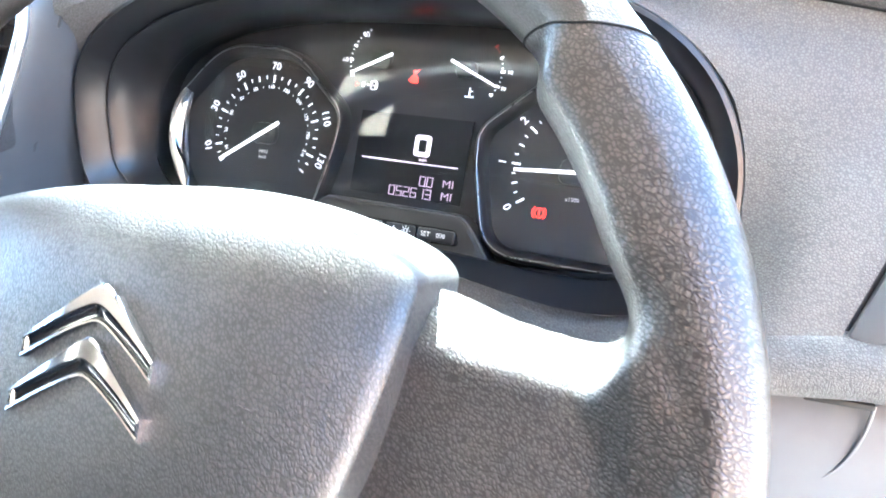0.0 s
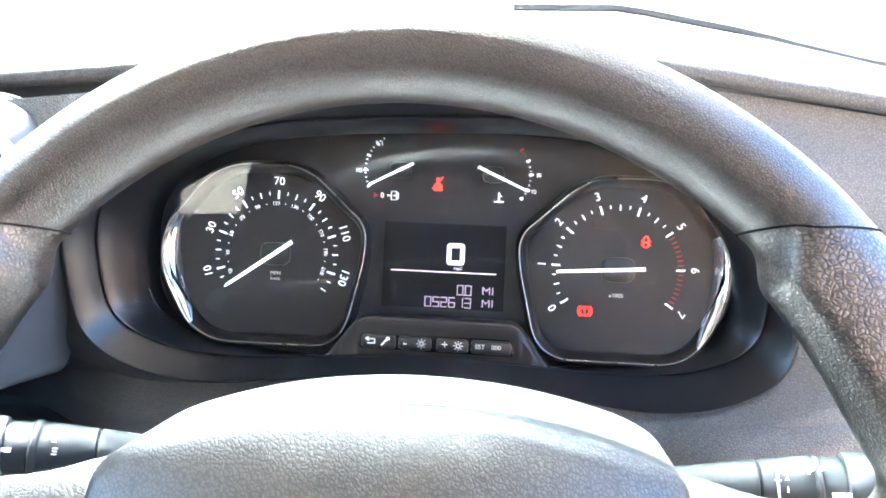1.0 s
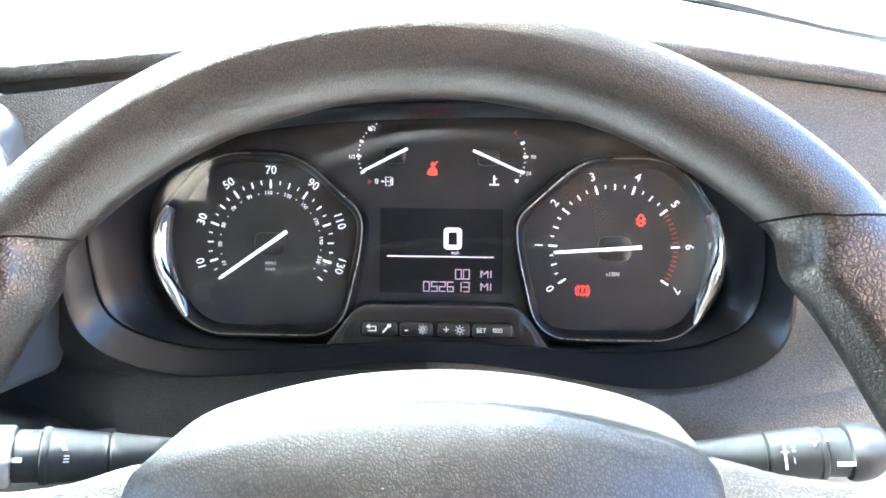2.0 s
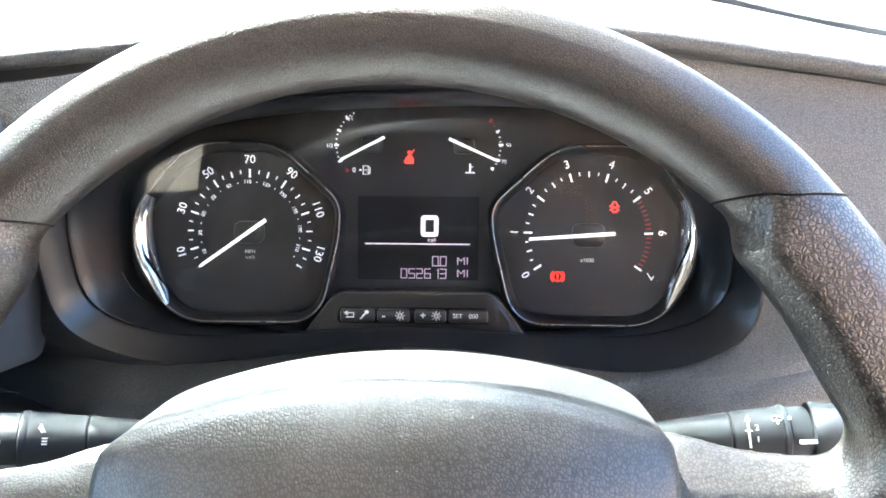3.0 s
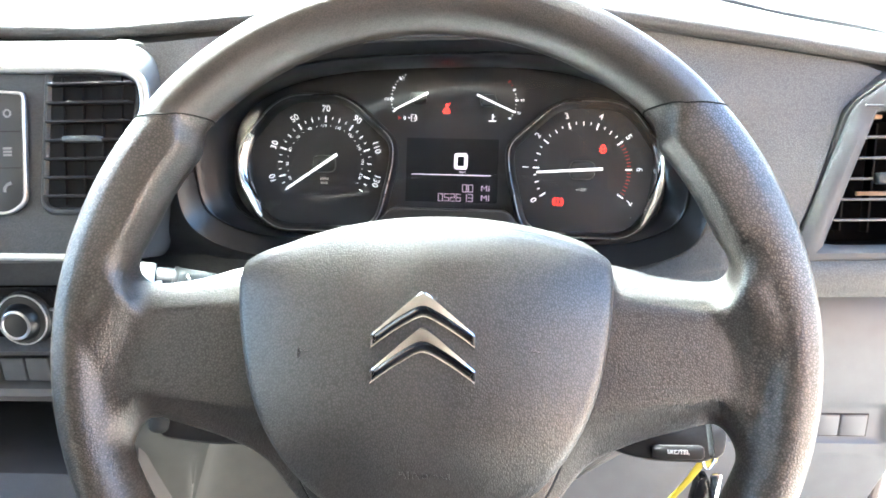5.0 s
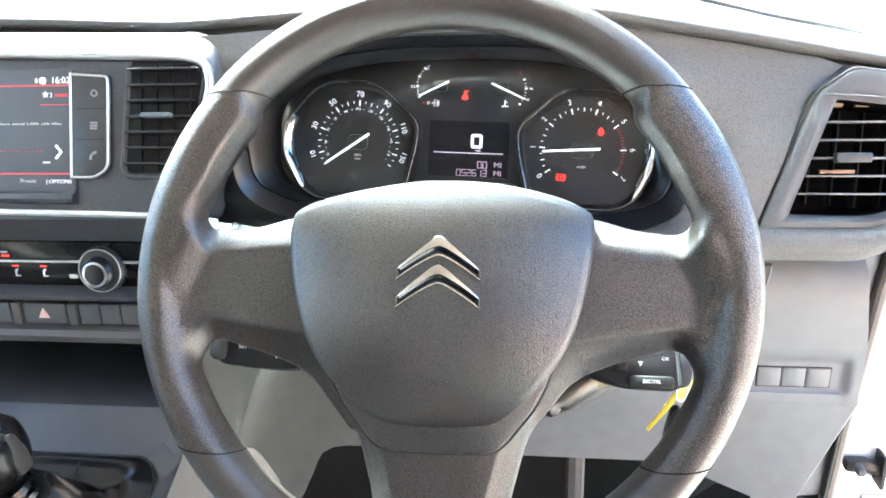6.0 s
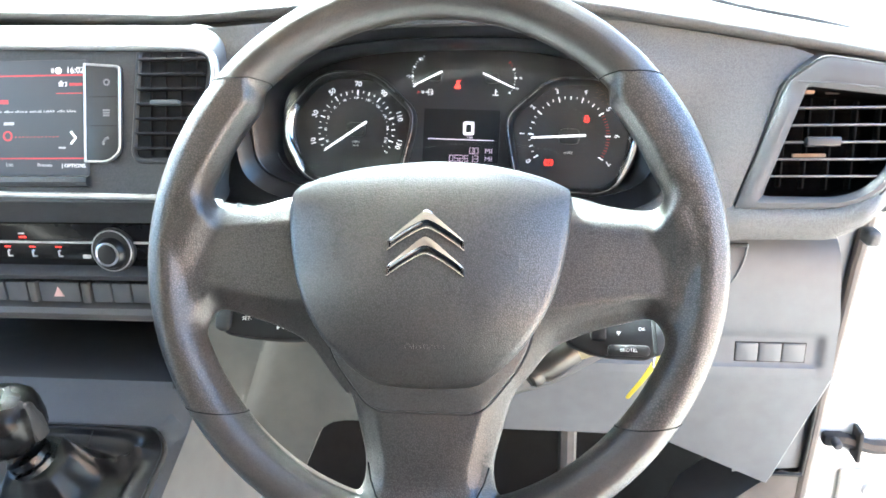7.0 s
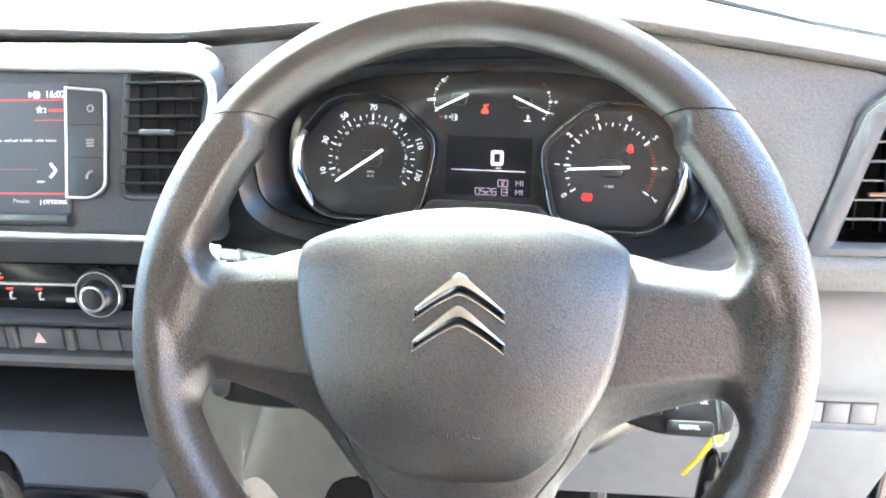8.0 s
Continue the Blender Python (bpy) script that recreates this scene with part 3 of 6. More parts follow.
def right_vent():
    v = thing("side_air_vent", (0.30, 0.2, 0.78), "grey framed side air vent with satin horizontal slats", "air vent")
    m = frame_of((0, 0.171, 0.780), 15.5)
    z = lambda q: (q - 0.780) / 0.9636
    out = rounded([(0.2255, z(0.7795)), (0.310, z(0.7805)), (0.330, z(0.7875)), (0.346, z(0.800)), (0.362, z(0.830)), (0.374, z(0.885)), (0.2945, z(0.8985)), (0.2665, z(0.8800))], [0.002, 0.02, 0.02, 0.02, 0.03, 0.004, 0.006, 0.008])
    hole = rounded([(0.2491, z(0.7915)), (0.3076, z(0.7910)), (0.3265, z(0.7970)), (0.341, z(0.811)), (0.352, z(0.835)), (0.359, z(0.867)), (0.2818, z(0.8765))], [0.002, 0.016, 0.016, 0.016, 0.02, 0.004, 0.002])
    # frame with a hole: outer edge, bevel, rim of the hole, walls going in
    c = Vector((0.306, z(0.834)))
    angs = [k * math.tau / 96 for k in range(96)]
    o = [edge_of(c, c + Vector((math.cos(a), math.sin(a))), [tuple(p) for p in out]) for a in angs]
    h = [edge_of(c, c + Vector((math.cos(a), math.sin(a))), [tuple(p) for p in hole]) for a in angs]
    flat = [1 - 0.85 * step(p.y, z(0.862), z(0.880)) for p in o]      # the upper border is a level face
    rings = [[(p.x, p.y, -0.012) for p in o], [(p.x, p.y, 0.0) for p in o], [(q.x + (p.x - q.x) * 0.97, q.y + (p.y - q.y) * 0.97, 0.0015 * f) for p, q, f in zip(o, h, flat)],
             [(q.x + (p.x - q.x) * 0.75, q.y + (p.y - q.y) * 0.75, 0.0042 * f) for p, q, f in zip(o, h, flat)], [(q.x + (p.x - q.x) * 0.45, q.y + (p.y - q.y) * 0.45, 0.0048 * f) for p, q, f in zip(o, h, flat)], [(q.x + (p.x - q.x) * 0.15, q.y + (p.y - q.y) * 0.15, 0.0022 * f) for p, q, f in zip(o, h, flat)], [(q.x, q.y, -0.002) for q in h]]
    part("vent_frame", loft(rings, cap_first=False, cap_last=False, m=m), M_VENT, v, "grey bevelled vent frame")
    part("duct_wall", loft([[(q.x, q.y, -0.0021) for q in h], [(q.x, q.y, -0.05) for q in h]], cap_first=False, cap_last=False, m=m), M_VOID, v, "duct wall with the depth's darkness in its colour")
    part("top_lip", tube([m @ Vector((u, z(q), 0.0034)) for u, q in ((0.2720, 0.8795), (0.30, 0.8780), (0.33, 0.8745), (0.366, 0.8690))], 0.0008, 6), M_VENT, v, "raised lip above the slats")
    part("duct", slab([p for p in inset(h, -0.004)], -0.062, -0.05, m), M_VOID, v, "duct end behind the slats, its shade put into the colour")
    part("gap", ring_band(inset(o, -0.0024), 0.006, -0.02, -0.0022, m, 0.0005), M_DARK, v, "black gap round the frame")
    # added box that stops daylight leaking through the gaps
    part("backing", box((0.14, 0.02, 0.12), (0.320, 0.262, 0.815), 0.002), M_DARK, v, "added dark backing that keeps daylight out of the vent")
    for i in range(5):
        vv = z(0.8600 - i * 0.0132)
        u0 = lin(vv, [(z(0.787), 0.2480), (z(0.875), 0.2790)])
        u1 = lin(vv, [(z(0.805), 0.336), (z(0.835), 0.352), (z(0.867), 0.360)])
        b = box((u1 - u0, 0.0016, 0.008), ((u1 + u0) / 2, vv, -0.006), 0.0006, m)
        part("slat", b, M_SLATLIGHT, v, "satin grey slat" if i == 0 else "")
    tab = box((0.026, 0.0075, 0.010), (0.2935, z(0.8336), 0.001), 0.0015, m)
    part("slider_tab", tab, M_SWITCHDARK, v, "dark slider on the middle slat")
    for i in range(5):
        vane = box((0.0016, 0.075, 0.012), (0.268 + i * 0.0185, z(0.835), -0.032), 0.0006, m @ Matrix.Translation((0.275, 0, 0)) @ Matrix.Rotation(radians(-4), 4, "Z") @ Matrix.Translation((-0.275, 0, 0)))
        part("vane", vane, M_DUCT, v)
    for i, (uu, ww) in enumerate(((0.287, 0.010), (0.307, 0.011), (0.324, 0.007))):
        part("vane_pivot", box((ww, 0.004, 0.006), (uu + 0.001, z(0.8745), -0.022), 0.0008, m), plain("tan vane pivot", (0.35, 0.26, 0.2), rough=0.5), v, "tan plastic vane pivot" if i == 0 else "")
    part("slider_rod", box((0.026, 0.003, 0.004), (0.290, z(0.8240), -0.02), 0.0006, m), plain("tan slider rod", (0.32, 0.22, 0.15), rough=0.5), v, "tan linkage behind the slats")


right_vent()


# ---------------------------------------------------------------- instruments
CL = frame_of((-0.003, 0.250, 0.835), 17.7) @ Matrix.Rotation(radians(-2.3), 4, "Z")
cluster = thing("instrument_cluster", (-0.003, 0.25, 0.77), "black instrument cluster with two dials, small gauges and a central display", "instrument cluster")
SP, TA = Vector((-0.0996, -0.0045)), Vector((0.0984, -0.0045))


def polar(c, r, deg):
    return Vector((c.x + r * math.cos(radians(deg)), c.y + r * math.sin(radians(deg))))


def tick(c, r0, r1, deg, width, w=0.0004):
    a = radians(deg)
    d, s = Vector((math.cos(a), math.sin(a))), Vector((-math.sin(a), math.cos(a))) * width / 2
    p, q = c + d * r0, c + d * r1
    return slab([p - s, q - s, q + s, p + s], w, w + 0.0003, CL)


def dial(which, c, outline, radii):
    """A dial face sunk in a black bezel with a bright edge and a polished crescent on its outer side."""
    o = rounded(outline, radii, 12)
    d = part(which + "_dial", slab(inset(o, 0.0015), -0.006, 0.0, CL), M_DIAL, cluster, "black printed dial face")
    bez = [(0.0052, 0.0004), (0.0040, 0.0062), (0.0022, 0.0096), (0.0012, 0.0104), (0.0002, 0.0102), (-0.0012, 0.0082), (-0.0020, -0.004)]
    sub("bezel", loft([[(p.x, p.y, w) for p in inset(o, q)] for q, w in bez], cap_first=False, cap_last=False, m=CL), M_BEZEL, d, "black bezel")
    edge = [(0.0008 + 0.00045 * math.cos(k * math.tau / 8), 0.0104 + 0.00045 * math.sin(k * math.tau / 8)) for k in range(9)]
    sub("chrome_line", loft([[(p.x, p.y, w) for p in inset(o, q)] for q, w in edge], cap_first=False, cap_last=False, m=CL), M_DARKCHROME, d, "thin dark metal edge")
    # the polished inner wall: widest at mid height, running out to nothing at both ends
    side = -1 if c.x < 0 else 1
    keep = [(p, math.degrees(math.atan2(p.y - c.y, (p.x - c.x) * side))) for p in o]
    keep = sorted([(a, p) for p, a in keep if -44 < a < 29], key=lambda q: q[0])
    rings = []
    for i, (a, p) in enumerate(keep):
        s = max(0.0, math.sin(math.pi * (a + 44) / 73)) ** 0.6
        t = (keep[min(i + 1, len(keep) - 1)][1] - keep[max(i - 1, 0)][1]).normalized()
        nrm = Vector((-t.y, t.x))
        nrm = nrm if nrm.x * side < 0 else -nrm
        rings.append([(p.x + nrm.x * mix(0.0008, q, s), p.y + nrm.y * mix(0.0008, q, s), mix(0.0112, w, s)) for q, w in ((0.0008, 0.0113), (0.0026, 0.0109), (0.0046, 0.0097), (0.0066, 0.0078), (0.0082, 0.0052), (0.0092, 0.0022))])
    sub("chrome_crescent", loft(rings, close=False, m=CL), M_CHROME, d, "polished crescent along the outer side", 1.2)
    return d


def speedometer():
    out = [(-0.0815, 0.0480), (-0.1330, 0.0480), (-0.1655, 0.0080), (-0.1655, -0.0190), (-0.1420, -0.0570), (-0.0560, -0.0570), (-0.0445, -0.0060), (-0.0435, 0.0140)]
    d = dial("speed", SP, out, [0.016, 0.020, 0.014, 0.016, 0.020, 0.020, 0.012, 0.014])
    ang = lambda mph: 90 - (mph - 70) * 1.775
    for mph in range(10, 131, 20):
        sub("numeral", letters(str(mph), 0.0068, CL, polar(SP, 0.0426, ang(mph)), radians(ang(mph) - 90), 0.0004), M_MARK, d, "white printed numeral")
    longs = [tick(SP, 0.0322, 0.0372, ang(k), 0.0011) for k in range(10, 131, 20)]
    mids = [tick(SP, 0.0335, 0.0370, ang(k), 0.0008) for k in range(0, 141, 20)]
    shorts = [tick(SP, 0.0346, 0.0368, ang(k), 0.0006) for k in range(5, 140, 10)]
    sub("scale_marks", merge(*longs, *mids, *shorts), M_MARK, d, "white scale marks")
    for km in range(10, 211, 20):
        sub("small_numeral", letters(str(km), 0.0031, CL, polar(SP, 0.0296, ang(km / 1.609)), radians(ang(km / 1.609) - 90), 0.0004), M_MARK, d)
    sub("dots", merge(*[tick(SP, 0.0293, 0.0299, ang(km / 1.609), 0.0006) for km in range(20, 221, 20)]), M_MARK, d)
    sub("unit_word", letters("MPH", 0.0032, CL, (SP.x, -0.0160), 0, 0.0004), M_PRINT, d)
    sub("unit_word", letters("km/h", 0.0028, CL, (SP.x, -0.0192), 0, 0.0004), M_PRINT, d)
    needle("speed_needle", SP, 215.1, 0.0343, 0.0127, 0.0088)


def hub_shape(c, r, h, squash=1.0, corner=0.6):
    o = rounded([(c.x - r, c.y - r * squash), (c.x + r, c.y - r * squash), (c.x + r, c.y + r * squash), (c.x - r, c.y + r * squash)], r * corner, 5)
    return slab(o, 0.0, h, CL, 0.0012)


def needle(name, c, deg, reach, back, hub, thick=0.0011, squash=0.75):
    a = radians(deg)
    d, s = Vector((math.cos(a), math.sin(a))), Vector((-math.sin(a), math.cos(a)))
    p, q = c - d * back, c + d * reach
    o = [p - s * thick, q - s * thick * 0.75, q + s * thick * 0.75, p + s * thick]
    n = part(name, slab(o, 0.0042, 0.0056, CL, 0.0004), M_NEEDLE, cluster, "lit white needle")
    sub("hub", hub_shape(c, hub, 0.0040, squash), M_HUB, n, "black rounded hub")
    sub("hub_groove", hub_shape(c, hub * 0.62, 0.0041, squash * 0.6), M_DARK, n)


def tachometer():
    out = [(0.0795, 0.0470), (0.0415, 0.0125), (0.0425, -0.0060), (0.0545, -0.0565), (0.1390, -0.0565), (0.1590, -0.0190), (0.1590, 0.0070), (0.1310, 0.0470)]
    d = dial("engine", TA, out, [0.016, 0.014, 0.012, 0.020, 0.020, 0.016, 0.014, 0.020])
    ang = lambda k: 213.2 - 35.2 * k
    for k in range(8):
        sub("numeral", letters(str(k), 0.0066, CL, polar(TA, 0.0425, ang(k)), radians(ang(k) - 90), 0.0004), M_MARK, d, "white printed numeral")
    longs = [tick(TA, 0.0322, 0.0372, ang(k), 0.0011) for k in range(8)]
    mids = [tick(TA, 0.0335, 0.0368, ang(k + 0.5), 0.0008) for k in range(5)]
    shorts = [tick(TA, 0.0346, 0.0366, ang(k + q), 0.0007) for k in range(5) for q in (0.25, 0.75)]
    sub("scale_marks", merge(*longs, *mids, *shorts), M_MARK, d, "white scale marks")
    sub("red_marks", merge(*[tick(TA, 0.0334, 0.0364, ang(5 + q * 0.125), 0.0006) for q in range(1, 16) if q != 8]), M_REDTICK, d, "dim red limit marks")
    sub("unit_word", letters("x1000", 0.0032, CL, (0.0981, -0.0192), 0, 0.0004), M_PRINT, d)
    k = Vector((0.0811, -0.0287))
    arc = lambda r, side: tube([CL @ Vector((k.x + side * r * math.cos(q * 0.22), k.y + r * math.sin(q * 0.22), 0.0006)) for q in range(-4, 5)], 0.00035, 5)
    sub("brake_warning", merge(arc(0.0039, 1), arc(0.0039, -1), ring_band([k + Vector((math.cos(q * math.tau / 20), math.sin(q * math.tau / 20))) * 0.0029 for q in range(20)], 0.0006, 0.0004, 0.0008, CL, 0.0001), slab(rect(k.x - 0.0004, k.y - 0.0004, k.x + 0.0004, k.y + 0.0017), 0.0004, 0.0008, CL), slab(rect(k.x - 0.0004, k.y - 0.0016, k.x + 0.0004, k.y - 0.0009), 0.0004, 0.0008, CL)), M_REDLIT, d, "lit red brake warning lamp")
    w = Vector((0.1134, 0.0118))
    body = rounded([(w.x - 0.0015, w.y - 0.0032), (w.x + 0.0015, w.y - 0.0032), (w.x + 0.0019, w.y + 0.0008), (w.x + 0.0011, w.y + 0.0034), (w.x - 0.0011, w.y + 0.0034), (w.x - 0.0019, w.y + 0.0008)], 0.0007, 3)
    flaps = [slab([w + Vector((sx * 0.0020, v0)), w + Vector((sx * 0.0028, v0 - 0.0008)), w + Vector((sx * 0.0028, v0 - 0.0014)), w + Vector((sx * 0.0020, v0 - 0.0008))], 0.0004, 0.0007, CL) for sx in (-1, 1) for v0 in (0.0014, -0.0008)]
    sub("door_warning", merge(ring_band(body, 0.0007, 0.0004, 0.0008, CL, 0.0001), slab(rect(w.x - 0.0014, w.y - 0.0006, w.x + 0.0014, w.y + 0.0004), 0.0004, 0.0008, CL), *flaps), M_REDLIT, d, "lit red open-door lamp")
    needle("revolution_needle", TA, 184.1, 0.0344, 0.0148, 0.0094)


def small_gauges():
    fp, tp = Vector((-0.0275, 0.0472)), Vector((0.0262, 0.0464))
    f = part("fuel_scale", merge(*[tick(fp, 0.0206, 0.0216, 207.3 - k * 7.2, 0.0007) for k in range(13)], tick(fp, 0.0195, 0.0222, 181.3, 0.0012), tick(fp, 0.0198, 0.0222, 157.3, 0.0014), tick(fp, 0.0195, 0.0225, 133.3, 0.0014), tick(fp, 0.0198, 0.0222, 207.3, 0.0014)), M_MARK, cluster, "dotted white fuel scale")
    sub("numeral", letters("1", 0.0040, CL, (-0.0394, 0.0624), 0, 0.0004), M_MARK, f)
    sub("numeral", letters("1/2", 0.0032, CL, (-0.0525, 0.0464), 0, 0.0004), M_MARK, f)
    sub("numeral", letters("0", 0.0042, CL, (-0.0380, 0.0323), 0, 0.0004), M_MARK, f)
    sub("low_mark", slab([Vector((-0.0430, 0.0338)), Vector((-0.0430, 0.0308)), Vector((-0.0403, 0.0323))], 0.0004, 0.0008, CL), M_REDTICK, f, "red low-fuel mark")
    g = Vector((-0.0311, 0.0324))
    sub("pump_symbol", merge(ring_band(rect(g.x - 0.0018, g.y - 0.0026, g.x + 0.0016, g.y + 0.0026), 0.0005, 0.0004, 0.0007, CL, 0.0001), slab(rect(g.x - 0.0010, g.y - 0.0002, g.x + 0.0008, g.y + 0.0002), 0.0004, 0.0007, CL), slab(rect(g.x + 0.0021, g.y - 0.0022, g.x + 0.0026, g.y + 0.0020), 0.0004, 0.0007, CL), slab(rect(g.x - 0.0040, g.y - 0.0004, g.x - 0.0024, g.y + 0.0004), 0.0004, 0.0007, CL)), M_MARK, f)
    needle("fuel_needle", fp, 207.3, 0.0202, 0.0086, 0.0062, 0.0008)
    t = part("temperature_scale", merge(*[tick(tp, 0.0206, 0.0214, -35.7 + k * 7.2, 0.0006) for k in range(9)], tick(tp, 0.0200, 0.0226, 2.3, 0.0014), tick(tp, 0.0200, 0.0224, -21.7, 0.0013), tick(tp, 0.0200, 0.0224, 24.3, 0.0013), tick(tp, 0.0198, 0.0218, -38.7, 0.0013)), M_MARK, cluster, "dotted white temperature scale")
    sub("numeral", letters("90", 0.0030, CL, (0.0518, 0.0471), 0, 0.0004), M_MARK, t)
    sub("numeral", letters("70", 0.0030, CL, (0.0492, 0.0375), 0, 0.0004), M_MARK, t)
    sub("hot_mark", merge(tick(tp, 0.0202, 0.0226, 44.3, 0.0013), tick(tp, 0.0206, 0.0214, 34.3, 0.0006), tick(tp, 0.0206, 0.0214, 39.3, 0.0006)), M_REDTICK, t, "red hot mark")
    h = Vector((0.0297, 0.0330))
    sub("thermometer_symbol", merge(slab(rect(h.x - 0.0005, h.y - 0.0012, h.x + 0.0005, h.y + 0.0034), 0.0004, 0.0007, CL), slab(rect(h.x - 0.0028, h.y - 0.0022, h.x + 0.0028, h.y - 0.0014), 0.0004, 0.0007, CL), slab(rect(h.x + 0.0005, h.y + 0.0012, h.x + 0.0018, h.y + 0.0018), 0.0004, 0.0007, CL)), M_MARK, t)
    needle("temperature_needle", tp, -24.1, 0.0217, 0.0096, 0.0062, 0.0008)
    b = Vector((-0.0056, 0.0400))
    seat = slab(rounded([(b.x - 0.0026, b.y - 0.0038), (b.x + 0.0026, b.y - 0.0038), (b.x + 0.0024, b.y - 0.0006), (b.x + 0.0008, b.y + 0.0010), (b.x - 0.0008, b.y + 0.0010), (b.x - 0.0024, b.y - 0.0006)], 0.0007, 3), 0.0004, 0.0008, CL)
    head = slab([b + Vector((0.0012 * math.cos(k * 0.524), 0.0026 + 0.0012 * math.sin(k * 0.524))) for k in range(12)], 0.0004, 0.0008, CL)
    belt = slab([b + Vector((-0.0034, -0.0024)), b + Vector((-0.0030, -0.0031)), b + Vector((0.0030, 0.0041)), b + Vector((0.0025, 0.0045))], 0.0006, 0.0009, CL)
    part("belt_warning", merge(seat, head, belt), M_REDLIT, cluster, "lit red seat-belt warning lamp")


SEGMENTS = {"0": "abcdef", "1": "bc", "2": "abged", "3": "abgcd", "5": "afgcd", "6": "afgedc"}


def segment_digit(ch, u, v, w, h, width):
    """A digit of thin straight strokes, as a segment display shows it."""
    t = 0.00055
    ends = {"a": ((0, 2), (1, 2)), "b": ((1, 1), (1, 2)), "c": ((1, 0), (1, 1)), "d": ((0, 0), (1, 0)), "e": ((0, 0), (0, 1)), "f": ((0, 1), (0, 2)), "g": ((0, 1), (1, 1))}
    bits = []
    for k in SEGMENTS[ch]:
        (x0, y0), (x1, y1) = ends[k]
        x0, x1, y0, y1 = u + (x0 - 0.5) * width, u + (x1 - 0.5) * width, v + (y0 - 1) * h / 2, v + (y1 - 1) * h / 2
        bits.append(slab(rounded(rect(min(x0, x1) - t / 2, min(y0, y1) - t / 2, max(x0, x1) + t / 2, max(y0, y1) + t / 2), t * 0.4, 2), w, w + 0.0003, CL))
    return bits


def display():
    lcd = part("display", slab(rect(-0.0357, -0.0316, 0.0351, 0.0173), -0.003, 0.0003, CL), M_LCDBACK, cluster, "dark digital display with pinkish characters")
    z = ring_band(rounded(rect(0.0012, -0.0063, 0.0116, 0.0063), 0.0024, 4), 0.0027, 0.0004, 0.0008, CL, 0.0002)
    sub("speed_digit", z, M_LCD, lcd, "large lit digit zero")
    sub("display_word", letters("mph", 0.0028, CL, (0.0078, -0.0081), 0, 0.0006), M_LCD, lcd)
    sub("display_line", slab(rect(-0.0313, -0.0108, 0.0300, -0.0102), 0.0004, 0.0007, CL), M_LCD, lcd)
    dot = [slab(rect(0.0122 - 0.0003, -0.0232 - 0.0003, 0.0122 + 0.0003, -0.0232 + 0.0003), 0.0006, 0.0009, CL)]
    sub("display_digits", merge(*segment_digit("0", 0.0099, -0.0205, 0.0006, 0.0054, 0.0033), *dot, *segment_digit("0", 0.0145, -0.0205, 0.0006, 0.0054, 0.0033)), M_LCDDIM, lcd, "thin segment digits")
    odo = [bit for i, ch in enumerate("052613") for bit in segment_digit(ch, -0.0085 + i * 0.0046, -0.0278, 0.0006, 0.0054, 0.0033)]
    sub("display_digits", merge(*odo), M_LCDDIM, lcd, "thin segment digits")
    for v in (-0.0205, -0.0278):
        sub("display_word", letters("MI", 0.0062, CL, (0.0258, v), 0, 0.0006, stretch=1.15), M_LCDDIM, lcd)


def carrier_top(u):
    """The upper edge of the moulding below the display, falling away beside it."""
    return mix(-0.0365, -0.0660, step(abs(u + 0.001), 0.040, 0.072))


